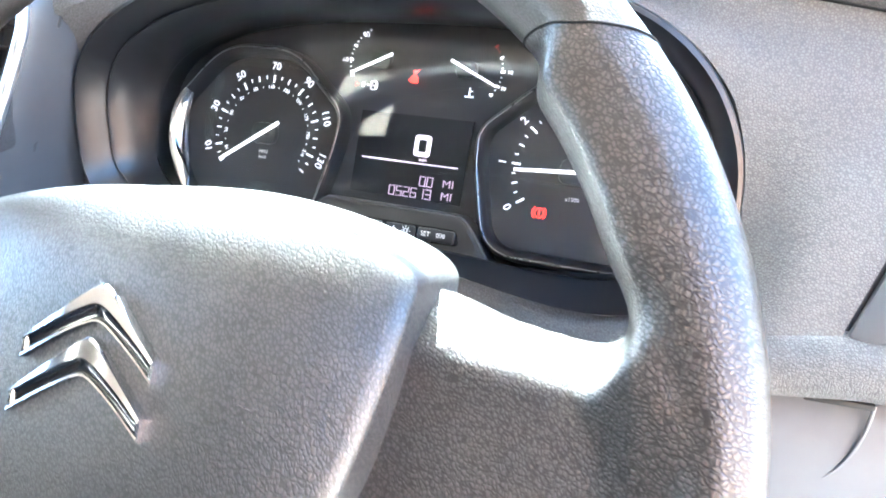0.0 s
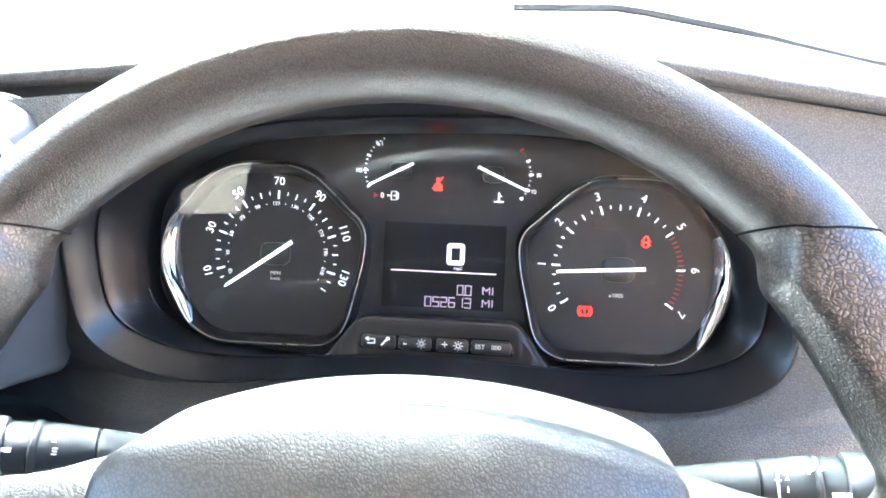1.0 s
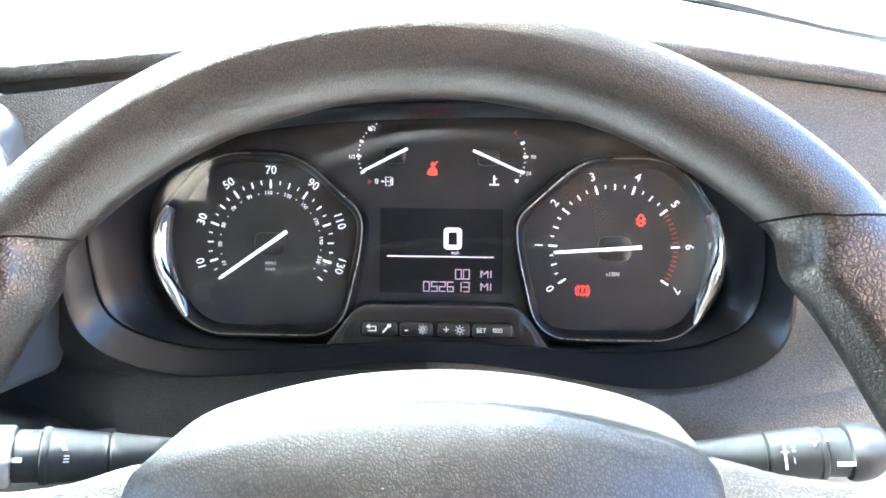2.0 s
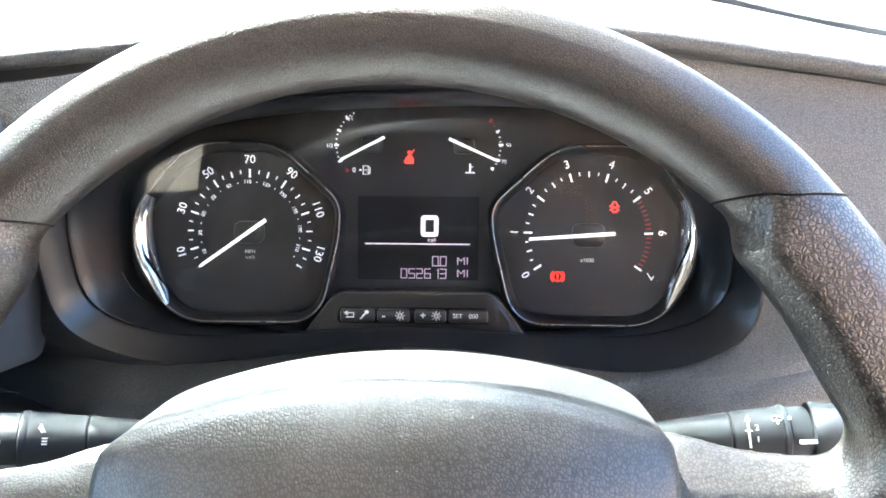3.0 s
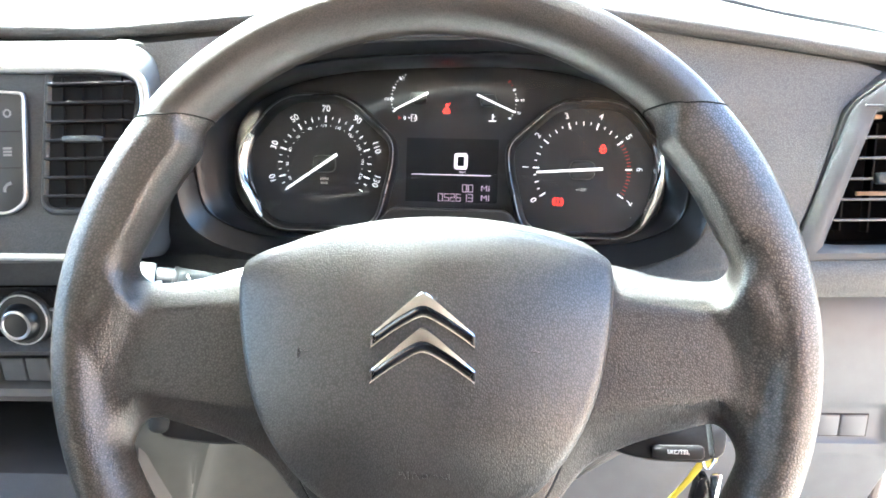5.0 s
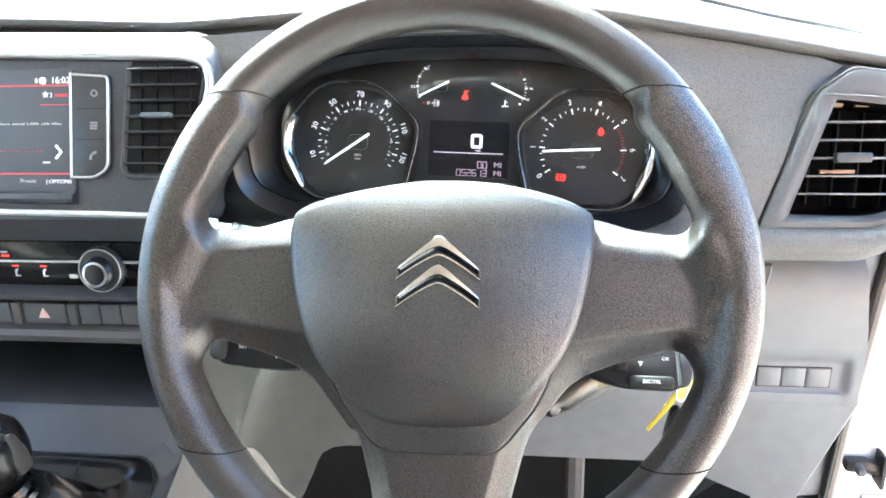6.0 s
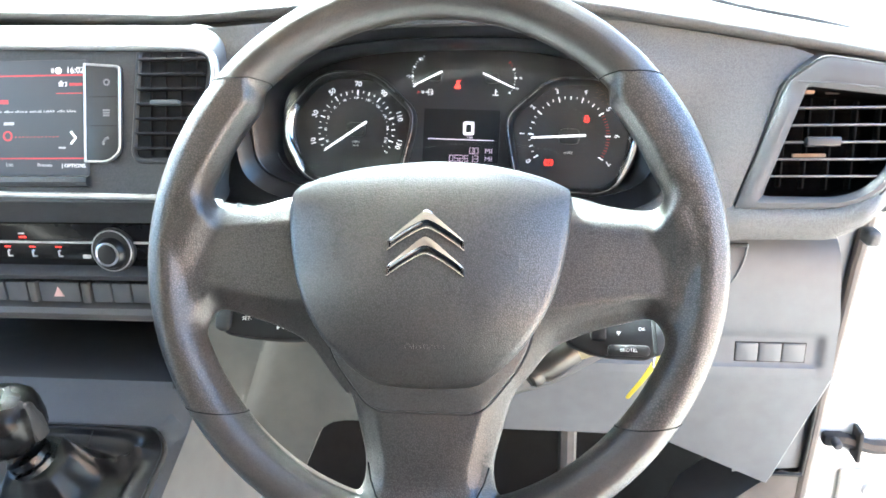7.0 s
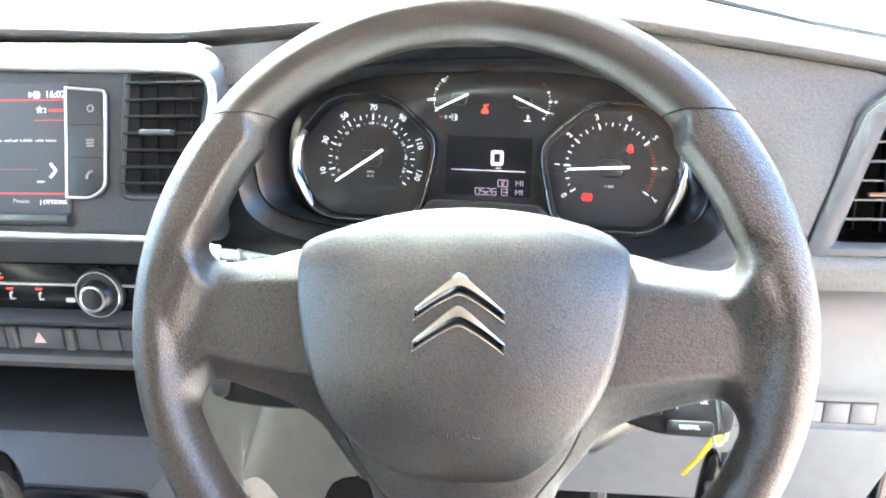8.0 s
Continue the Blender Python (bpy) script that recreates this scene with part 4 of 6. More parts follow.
def cluster_body():
    half, top, bot = 0.1680, 0.0740, 0.0670
    o = []
    for k in range(96):
        a = k * math.tau / 96
        o.append(Vector((-0.004 + half * sq(math.cos(a), 3.2), top * sq(math.sin(a), 2.6) if math.sin(a) > 0 else bot * sq(math.sin(a), 3.4))))
    part("face_plate", slab(o, -0.012, -0.0016, CL), M_DIAL, cluster, "matt black face plate")
    # moulding that carries the four buttons, running up between the dials
    rings = []
    for i in range(81):
        u = -0.0845 + i * 0.165 / 80
        v0 = carrier_top(u)
        sec = [(v0, -0.004), (v0, 0.0120), (v0 - 0.0006, 0.0142), (v0 - 0.0022, 0.0152), (v0 - 0.0050, 0.0155), (min(v0 - 0.0055, -0.0450), 0.0158), (min(v0 - 0.006, -0.0590), 0.0165), (min(v0 - 0.0065, -0.0620), 0.0195), (-0.0672, 0.0270), (-0.0690, 0.0275)]
        rings.append([(u, v, w) for v, w in sec])
    c = part("button_carrier", loft(rings, close=False, m=CL), M_BEZEL, cluster, "black moulding below the display")
    # the thin highlight along the lip, laid on as a lighter tube
    rim_line = [CL @ Vector((u, carrier_top(u) - 0.0014, 0.0148)) for u in [-0.068 + k * 0.0033 for k in range(42)]]
    sub("carrier_edge", tube(rim_line, 0.0006, 6), M_SWITCHDARK, c, "lighter line standing in for the lip's highlight")
    strip = part("button_strip", slab(rounded([(-0.0455, -0.0550), (0.0430, -0.0550), (0.0405, -0.0460), (-0.0440, -0.0460)], 0.0034, 6), 0.0130, 0.0172, CL, 0.0008), M_GLOSS, cluster, "glossy strip of four push buttons")
    w0, w1 = 0.0188, 0.0191
    for i, (u0, u1) in enumerate(((-0.0430, -0.0235), (-0.0220, -0.0035), (-0.0008, 0.0170), (0.0185, 0.0405))):
        sub("push_button", slab(rounded(rect(u0, -0.0542, u1, -0.0470), 0.0018, 4), 0.0165, w0, CL, 0.0008), M_SOFTBLACK, strip, "black push button" if i == 0 else "")
    v = -0.0504
    word = lambda s, u, size=0.0050: sub("button_mark", letters(s, size, CL, (u, v), 0, w0), M_PRINT, strip)
    sub("button_mark", merge(slab(rect(-0.0395, v - 0.0014, -0.0350, v - 0.0008), w0, w1, CL), slab(rect(-0.0356, v - 0.0014, -0.0350, v + 0.0014), w0, w1, CL), slab(rect(-0.0395, v + 0.0010, -0.0352, v + 0.0016), w0, w1, CL), slab([Vector((-0.0410, v + 0.0013)), Vector((-0.0386, v - 0.0002)), Vector((-0.0386, v + 0.0028))], w0, w1, CL)), M_PRINT, strip, "white return arrow")
    sub("button_mark", merge(slab([Vector((-0.0318, v - 0.0018)), Vector((-0.0310, v - 0.0024)), Vector((-0.0278, v + 0.0014)), Vector((-0.0286, v + 0.0020))], w0, w1, CL), slab(rounded(rect(-0.0290, v + 0.0008, -0.0268, v + 0.0028), 0.0008, 3), w0, w1, CL)), M_PRINT, strip, "white spanner symbol")
    word("-", -0.0182, 0.0075)
    word("+", 0.0040, 0.0065)
    for cu_ in (-0.0090, 0.0115):
        c0 = Vector((cu_, v))
        rays = []
        for a in [k * math.tau / 8 for k in range(8)]:
            d, n = Vector((math.cos(a), math.sin(a))), Vector((-math.sin(a), math.cos(a))) * 0.0002
            rays.append(slab([c0 + d * 0.0016 + n, c0 + d * 0.0016 - n, c0 + d * 0.0028 - n, c0 + d * 0.0028 + n], w0, w1, CL))
        sub("button_mark", merge(ring_band([c0 + Vector((math.cos(k * math.tau / 16), math.sin(k * math.tau / 16))) * 0.0013 for k in range(16)], 0.0005, w0, w1, CL, 0.0001), *rays), M_PRINT, strip, "white lamp symbol")
    word("SET", 0.0235, 0.0036)
    word("000", 0.0325, 0.0036)


cluster_body()
speedometer()
tachometer()
small_gauges()
display()


def cluster_lens():
    ring0 = mouth(-0.0235, 0.240, bump=0.0, low=0.0600)
    # one clear bowed sheet: rows from bottom to top, each as wide as the opening
    rows = []
    lowest, highest = min(p.z for p in ring0), max(p.z for p in ring0)
    zs = [mix(lowest, highest, i / 24) for i in range(25)]
    ring = [(p.x, p.z) for p in ring0]
    for z in zs:
        z = min(max(z, zs[0] + 0.0006), zs[-1] - 0.0006)
        xs = [x0 + (x1 - x0) * (z - z0) / (z1 - z0) for (x0, z0), (x1, z1) in zip(ring, ring[1:] + ring[:1]) if (z0 - z) * (z1 - z) <= 0 and z0 != z1]
        y = 0.2290 + (z - 0.740) ** 2
        lo, hi = min(xs), max(xs)
        rows.append([(lo, y, z), (mix(lo, hi, 0.5), y, z), (hi, y, z), (hi, y + 0.0016, z), (mix(lo, hi, 0.5), y + 0.0016, z), (lo, y + 0.0016, z)])
    ob = part("clear_cover", loft(rows), M_GLASS, cluster, "clear plastic cover over the dials")
    ob.visible_shadow = False


cluster_lens()


# ---------------------------------------------------------------- steering wheel
M_EMBLEM = plain("satin chrome badge", (0.60, 0.605, 0.62), rough=0.12, metal=1.0, bump=0, vary=0.03)
# same chrome, darkened in colour for the dark reflection in the hollows
M_HOLLOWCHROME = plain("chrome with dark reflection", (0.14, 0.147, 0.16), rough=0.10, metal=1.0, bump=0, vary=0.05)
WH = frame_of((-0.0042, 0.021, 0.790), 22.5)
wheel = thing("steering_wheel", (-0.003, 0.021, 0.790), "dark grained three-spoke steering wheel with chrome chevrons on its airbag cover", "steering wheel")


def fold(deg):
    """Degrees from the right-hand side, the same on both halves: 90 top, -90 bottom."""
    a = (deg + 360) % 360
    if a > 180:
        a -= 360
    return a if abs(a) <= 90 else (180 - a if a > 0 else -180 - a)


def thumb_at(a):
    """How far the thumb grip is built up at a folded angle."""
    return step(a, 2, 26) * (1 - step(a, 40.0, 44.5))


# the rim's section, as radius and depth: plain, and with the thumb grip's flat front
PLAIN_RIM = [(0.1944, -0.0020), (0.1936, 0.0078), (0.1902, 0.0138), (0.1826, 0.0169), (0.1770, 0.0165), (0.1726, 0.0144), (0.1690, 0.0106), (0.1658, 0.0048), (0.1644, -0.0010), (0.1660, -0.0090), (0.1716, -0.0155), (0.1800, -0.0170), (0.1910, -0.0120)]
GRIP_RIM = [(0.1942, -0.0010), (0.1932, 0.0080), (0.1892, 0.0142), (0.1806, 0.0182), (0.1708, 0.0180), (0.1624, 0.0164), (0.1599, 0.0112), (0.1574, 0.0050), (0.1565, -0.0010), (0.1588, -0.0100), (0.1660, -0.0165), (0.1790, -0.0172), (0.1910, -0.0122)]
LOW_RIM = [(0.1944, -0.0010), (0.1924, 0.0068), (0.1902, 0.0120), (0.1850, 0.0158), (0.1786, 0.0154), (0.1724, 0.0132), (0.1680, 0.0092), (0.1654, 0.0036), (0.1636, -0.0040), (0.1640, -0.0105), (0.1700, -0.0162), (0.1800, -0.0170), (0.1905, -0.0120)]


def rim_ring(a):
    """Radius and depth all round the rim's section at a folded angle."""
    k, low = thumb_at(a), 1 - step(a, -40, -4)
    pts = [(mix(mix(p[0], l[0], low), q[0], k), mix(mix(p[1], l[1], low), q[1], k)) for p, q, l in zip(PLAIN_RIM, GRIP_RIM, LOW_RIM)]
    n, out = len(pts), []
    for i in range(n):
        p0, p1, p2, p3 = (Vector(pts[(i + j) % n]) for j in (-1, 0, 1, 2))
        m1, m2 = (p2 - p0) * 0.32, (p3 - p1) * 0.32
        for s in (0.0, 0.34, 0.67):
            h = p1 * (2 * s ** 3 - 3 * s ** 2 + 1) + m1 * (s ** 3 - 2 * s ** 2 + s) + p2 * (3 * s ** 2 - 2 * s ** 3) + m2 * (s ** 3 - s ** 2)
            out.append((h.x, h.y))
    return out


def rim_form():
    rings = []
    for k in range(300):
        deg = k * 1.2
        a = radians(deg)
        rings.append([(r * math.cos(a), r * math.sin(a), w) for r, w in rim_ring(fold(deg))])
    bm = loft(rings + [rings[0]], cap_first=False, cap_last=False)
    bmesh.ops.remove_doubles(bm, verts=bm.verts, dist=1e-6)
    return bm


SPOKE_TOP = [(0.055, 0.0515), (0.073, 0.0468), (0.100, 0.0430), (0.120, 0.0376), (0.138, 0.0350), (0.148, 0.0352), (0.154, 0.0388), (0.158, 0.0460), (0.163, 0.0500), (0.1785, 0.0400)]
SPOKE_LOW = [(0.055, -0.094), (0.068, -0.0780), (0.083, -0.0600), (0.1045, -0.0488), (0.130, -0.0412), (0.144, -0.0380), (0.150, -0.0402), (0.154, -0.0480), (0.158, -0.0545), (0.164, -0.0510), (0.1785, -0.0360)]
CREASE_TOP = [(0.055, 0.0262), (0.080, 0.0242), (0.106, 0.0222), (0.120, 0.0207), (0.142, 0.0184), (0.148, 0.0192), (0.153, 0.0260), (0.157, 0.0370), (0.162, 0.0430), (0.1785, 0.0390)]
CREASE_LOW = [(0.055, -0.0360), (0.090, -0.0305), (0.118, -0.0262), (0.144, -0.0222), (0.150, -0.0245), (0.155, -0.0330), (0.160, -0.0420), (0.1785, -0.0350)]


def side_spoke_form(side):
    """A spoke whose front panel is sunk below a flank that runs out into the rim."""
    rings = []
    N = 64
    for i in range(N):
        u = mix(0.055, 0.1785, i / (N - 1))
        top, bot, c1, c2 = spline(u, SPOKE_TOP), spline(u, SPOKE_LOW), spline(u, CREASE_TOP), spline(u, CREASE_LOW)
        def front(v):
            # beyond a slanting line the panel rises to the rim's level
            d = (u - 0.144) * 0.817 + (v - 0.018) * 0.575
            rise = 1 - (1 - step(d, -0.004, 0.022)) * (1 - 0.55 * step(u, 0.150, 0.178))
            return mix(0.0050, 0.0156, rise)
        f1, f2 = front(c1), front(c2)
        sec = [(top - 0.004, -0.018), (top, -0.0145), (top - 0.0010, -0.0105), (mix(top, c1, 0.45), mix(-0.0105, f1, 0.50)), (c1 + 0.0018, f1 - 0.0010)]
        sec += [(mix(c1, c2, k / 13), front(mix(c1, c2, k / 13))) for k in range(14)]
        sec += [(c2 - 0.0022, f2 - 0.0014), (mix(c2, bot, 0.55), mix(f2, -0.0080, 0.50)), (bot + 0.001, -0.0080), (bot, -0.0115), (bot + 0.006, -0.017)]
        rings.append([(side * u, v, w) for v, w in sec])
    bm = loft(rings)
    bmesh.ops.recalc_face_normals(bm, faces=bm.faces)
    return bm


def lower_spoke_form():
    rings = []
    for i in range(26):
        v = mix(-0.076, -0.178, i / 25)
        half = spline(-v, [(0.076, 0.0640), (0.095, 0.0545), (0.115, 0.0488), (0.135, 0.0442), (0.150, 0.0450), (0.158, 0.0490), (0.165, 0.0580), (0.178, 0.0850)])
        out = step(-v, 0.146, 0.176)
        f, e = mix(0.0040, 0.0115, out), mix(0.0165, 0.010, out)
        sec = [(-half + 0.004, -0.017), (-half, -0.0120), (-half + 0.0015, -0.0080), (-half + e * 0.55, mix(-0.0080, f, 0.58)), (-half + e, f), (-half * 0.4, f + 0.0008), (half * 0.4, f + 0.0008), (half - e, f), (half - e * 0.55, mix(-0.0080, f, 0.58)), (half - 0.0015, -0.0080), (half, -0.0120), (half - 0.004, -0.017)]
        rings.append([(0.0025 + u, v, w) for u, w in sec])
    bm = loft(rings)
    bmesh.ops.recalc_face_normals(bm, faces=bm.faces)
    return bm


def moulded(form):
    """The forms melted into one skin with soft hollows where they meet: vertices, normals and faces."""
    me = bpy.data.meshes.new("form")
    bmesh.ops.recalc_face_normals(form, faces=form.faces)
    form.to_mesh(me)
    form.free()
    ob = new("form", me)
    re = ob.modifiers.new("melt", "REMESH")
    re.mode, re.voxel_size = "VOXEL", 0.0013
    sm = ob.modifiers.new("soften", "SMOOTH")
    sm.factor, sm.iterations = 0.5, 16
    bpy.context.view_layer.update()
    deps = bpy.context.evaluated_depsgraph_get()
    out = bpy.data.meshes.new_from_object(ob.evaluated_get(deps), depsgraph=deps)
    bpy.data.objects.remove(ob)
    bpy.data.meshes.remove(me)
    n = len(out.vertices)
    co, no = np.empty(n * 3), np.empty(n * 3)
    out.vertices.foreach_get("co", co)
    out.vertices.foreach_get("normal", no)
    faces = [tuple(p.vertices) for p in out.polygons]
    pairs = np.empty(len(out.edges) * 2, dtype=np.int64)
    out.edges.foreach_get("vertices", pairs)
    bpy.data.meshes.remove(out)
    co = soften(co.reshape(n, 3), pairs.reshape(-1, 2))
    return co, normals_of(co, faces, no.reshape(n, 3)), faces


def soften(co, pairs):
    """Rounds the hollows where the side spokes run out into the rim."""
    weight = np.zeros(len(co))
    for cx, cy, size in ((0.157, -0.043, 0.013), (-0.157, -0.043, 0.013), (0.156, 0.043, 0.010), (-0.156, 0.043, 0.010)):
        weight = np.maximum(weight, np.exp(-(((co[:, 0] - cx) ** 2 + (co[:, 1] - cy) ** 2) / size ** 2) ** 1.5))
    near = weight > 0.01
    pairs = pairs[near[pairs].any(axis=1)]
    a, b = np.concatenate((pairs[:, 0], pairs[:, 1])), np.concatenate((pairs[:, 1], pairs[:, 0]))
    count = np.maximum(1, np.bincount(a, minlength=len(co)))
    step_by = np.where(near, 0.6 * weight, 0.0)[:, None]
    for _ in range(90):
        mean = np.stack([np.bincount(a, weights=co[b, k], minlength=len(co)) / count for k in range(3)], axis=1)
        co = co + (mean - co) * step_by
    return co


def normals_of(co, faces, given):
    """The skin's normals after softening, on the side of the given ones."""
    quads = np.array([f if len(f) == 4 else (*f, f[-1]) for f in faces])
    flat = np.cross(co[quads[:, 2]] - co[quads[:, 0]], co[quads[:, 3]] - co[quads[:, 1]])
    no = np.stack([sum(np.bincount(quads[:, j], weights=flat[:, k], minlength=len(co)) for j in range(4)) for k in range(3)], axis=1)
    no /= np.maximum(1e-12, np.linalg.norm(no, axis=1))[:, None]
    return no * np.where((no * given).sum(axis=1) < 0, -1.0, 1.0)[:, None]


def region(c):
    """Which part of the wheel a place of the skin belongs to."""
    r = math.hypot(c[0], c[1])
    if r > 0.160:
        a, t = fold(math.degrees(math.atan2(c[1], c[0]))), (r - 0.1640) / 0.0312
        if mix(-40.5, -31.5, t) < a < mix(47.0, 38.0, t):
            return "grip_left" if c[0] < 0 else "grip_right"
        return "rim_upper" if c[1] > 0 else "rim_lower"
    if c[1] < -0.075 and abs(c[0]) < 0.085:
        return "lower"
    return "left" if c[0] < 0 else "right"


def wheel_body():
    co, no, faces = moulded(merge(rim_form(), side_spoke_form(-1), side_spoke_form(1), lower_spoke_form()))
    groups = {"rim_upper": [], "rim_lower": [], "grip_left": [], "grip_right": [], "left": [], "right": [], "lower": []}
    for f in faces:
        groups[region(co[list(f)].mean(axis=0))].append(f)
    turn = np.array(WH.to_3x3())
    made = {}
    for key, name, label in (("rim_upper", "rim", "grained upper arc of the rim"), ("rim_lower", "rim", "grained lower arc of the rim"), ("grip_left", "grip", "coarser pitted grip section"), ("grip_right", "grip", "coarser pitted grip section"), ("left", "spoke", "grained side spoke with a sunk front"), ("right", "spoke", "grained side spoke with a sunk front"), ("lower", "lower_spoke", "broad grained lower spoke")):
        used = sorted({i for f in groups[key] for i in f})
        place = {i: k for k, i in enumerate(used)}
        me = bpy.data.meshes.new(name)
        me.from_pydata([tuple(turn @ co[i] + np.array(WH.translation)) for i in used], [], [tuple(place[i] for i in f) for f in groups[key]])
        me.polygons.foreach_set("use_smooth", [True] * len(me.polygons))
        me.normals_split_custom_set_from_vertices([tuple(turn @ no[i]) for i in used])
        me.materials.append(M_GRIP if name == "grip" else (M_WHEEL if name == "rim" else M_SPOKE))
        ob = new(name, me)
        ob.parent = wheel
        ob.matrix_parent_inverse = Matrix.Translation(-BASES[wheel.name])
        BASES[ob.name] = Vector((0, 0, 0))
        ob["label"] = label
        made[key] = ob
    # oblique seams between the sections of the rim
    for inner_deg, outer_deg in ((47.0, 38.0), (133.0, 142.0), (-40.5, -31.5), (220.5, 211.5)):
        ring = []
        for j in range(40):
            base = rim_ring(60 if 0 < inner_deg < 180 else -60)[j % 39]
            t = (base[0] - 0.1640) / 0.0312
            deg = mix(inner_deg, outer_deg, t)
            r, w = rim_ring(fold(deg))[j % 39]
            ring.append(WH @ Vector((r * math.cos(radians(deg)), r * math.sin(radians(deg)), w)))
        sub("rim_seam", tube(ring, 0.00045, 5), M_SEAM, made["rim_upper" if 0 < inner_deg < 180 else "rim_lower"], "narrow seam between rim sections")
    for side in (-1, 1):
        line = [WH @ Vector((0.0025 + side * u, v, w)) for u, v, w in ((0.0405, -0.137, -0.0040), (0.0375, -0.147, 0.0010), (0.0325, -0.156, 0.0070), (0.0275, -0.162, 0.0105))]
        sub("spoke_seam", tube(line, 0.0006, 5), M_SEAM, made["lower"])


wheel_body()


PADF = WH @ Matrix.Translation((0.0015, 0, 0))


def airbag_cover():
    half = [(0.0, 0.0650), (0.0250, 0.0638), (0.0500, 0.0600), (0.0745, 0.0535), (0.0895, 0.0475), (0.0935, 0.0420), (0.0925, 0.0240), (0.0895, 0.0040), (0.0840, -0.0190), (0.0765, -0.0360), (0.0680, -0.0500), (0.0590, -0.0612), (0.0480, -0.0722), (0.0380, -0.0800), (0.0290, -0.0840), (0.0, -0.0858)]
    pts = [Vector(p) for p in half] + [Vector((-x, y)) for x, y in reversed(half[1:-1])]
    # twice smoothed outline with more points
    for _ in range(2):
        nxt = []
        for i, p in enumerate(pts):
            q = pts[(i + 1) % len(pts)]
            nxt += [p.lerp(q, 0.25), p.lerp(q, 0.75)]
        pts = nxt
    def topness(p):
        return step(p.y, 0.030, 0.054)
    def dome(q):
        high, low = max(0.0, q.y) / 0.0640, max(0.0, -q.y) / 0.0855
        return 0.0340 - 0.09 * q.y - 0.0130 * (abs(q.x) / 0.092) ** 2.8 - 0.0240 * high ** 3.4 - 0.0295 * low ** 3
    def edge_ring(dw, d):
        return [(q.x, q.y, dome(p) - dw) for p, q in zip(pts, inset(pts, d))]
    def dome_ring(s):
        c = Vector((0, -0.008))
        res = []
        for p in inset(pts, 0.003):
            q = c + (p - c) * s
            res.append((q.x, q.y, dome(q)))
        return res
    back = [(p.x, p.y + 0.0066 * topness(p), mix(-0.022, -0.036, topness(p))) for p in pts]
    rings = [back, edge_ring(0.0030, 0.0), edge_ring(0.0010, 0.0006), edge_ring(0.0001, 0.0018)] + [dome_ring(s) for s in (1.0, 0.97, 0.93, 0.89, 0.84, 0.78, 0.70, 0.60, 0.48, 0.36, 0.24, 0.12)]
    c = part("airbag_cover", loft(rings, m=PADF), M_PAD, wheel, "domed grained airbag cover", sharp=1.0)
    sub("cover_word", letters("AIRBAG", 0.0074, PADF, (0.002, -0.0555), 0, dome(Vector((0.0, -0.0555))) - 0.0001, thick=0.0004), M_PAD, c, "embossed word on the cover")
    for side in (-1, 1):
        x, w = side * 0.0545, dome(Vector((0.0545, 0.001)))
        sub("horn_mark", merge(slab([Vector((x - 0.003, 0.0013)), Vector((x + 0.003, 0.0005)), Vector((x + 0.003, 0.0012)), Vector((x - 0.003, 0.0022))], w - 0.004, w + 0.0004, PADF), slab(rect(x - 0.0034, -0.0015, x - 0.0028, 0.0032), w - 0.004, w + 0.0004, PADF)), M_PAD, c, "small embossed horn mark")
    # chrome chevrons: a broad upper face, a bright lip along the lower edge, a dark hollow between
    def chevron(dv):
        chrome, hollow = [], []
        N = 48
        for i in range(N + 1):
            a = abs(i / N * 2 - 1)
            u = 0.0024 + mix(-0.0243, 0.0243, i / N)
            soft = (math.sqrt(a * a + 0.012) - 0.1095) / 0.8965
            outer = 0.0293 - 0.0196 * soft + dv
            inner = 0.0174 - 0.0112 * soft - 0.0030 * a * a + dv
            ridge = mix(outer, inner, mix(0.52, 0.13, a ** 1.3))
            lip = mix(ridge, inner, 0.84)
            ww = dome(Vector((0.0, (outer + inner) / 2))) + 0.0006
            deep = ww + mix(0.0010, 0.0028, step(a, 0.93, 0.96))
            chrome.append([(u, outer + 0.0002, ww - 0.003), (u, outer, ww + 0.0014), (u, mix(outer, ridge, 0.12), ww + 0.0024), (u, ridge, ww + 0.0032), (u, ridge - 0.0001, deep - 0.0008), (u, lip + 0.0001, deep - 0.0008), (u, lip, ww + 0.0022), (u, mix(lip, inner, 0.6), ww + 0.0024), (u, inner, ww + 0.0012), (u, inner - 0.0002, ww - 0.003)])
            if a < 0.95:
                hollow.append([(u, ridge - 0.0001, ww + 0.0026), (u, mix(ridge, lip, 0.15), ww + 0.0020), (u, mix(ridge, lip, 0.5), ww + 0.0013), (u, mix(ridge, lip, 0.85), ww + 0.0012), (u, lip + 0.0001, ww + 0.0014)])
        return loft(chrome, m=PADF), loft(hollow, close=False, m=PADF)
    for dv in (0.0, -0.0163):
        chrome, hollow = chevron(dv)
        sub("chevron", chrome, M_EMBLEM, c, "chrome chevron badge", 0.4)
        sub("chevron_hollow", hollow, M_HOLLOWCHROME, c, "chevron hollow, its dark reflection put into the metal colour", 0.6)
    # trim below the cover
    bib = rounded([(-0.0690, -0.046), (-0.0660, -0.0575), (-0.0590, -0.0720), (-0.0395, -0.0965), (-0.0300, -0.1010), (0.0300, -0.1010), (0.0395, -0.0965), (0.0590, -0.0720), (0.0660, -0.0575), (0.0690, -0.046)], [0.002, 0.006, 0.008, 0.008, 0.008, 0.008, 0.008, 0.008, 0.006, 0.002], 5)
    part("lower_trim", slab(bib, -0.018, 0.0095, PADF, 0.0022), M_PAD, wheel, "grained trim below the airbag cover")
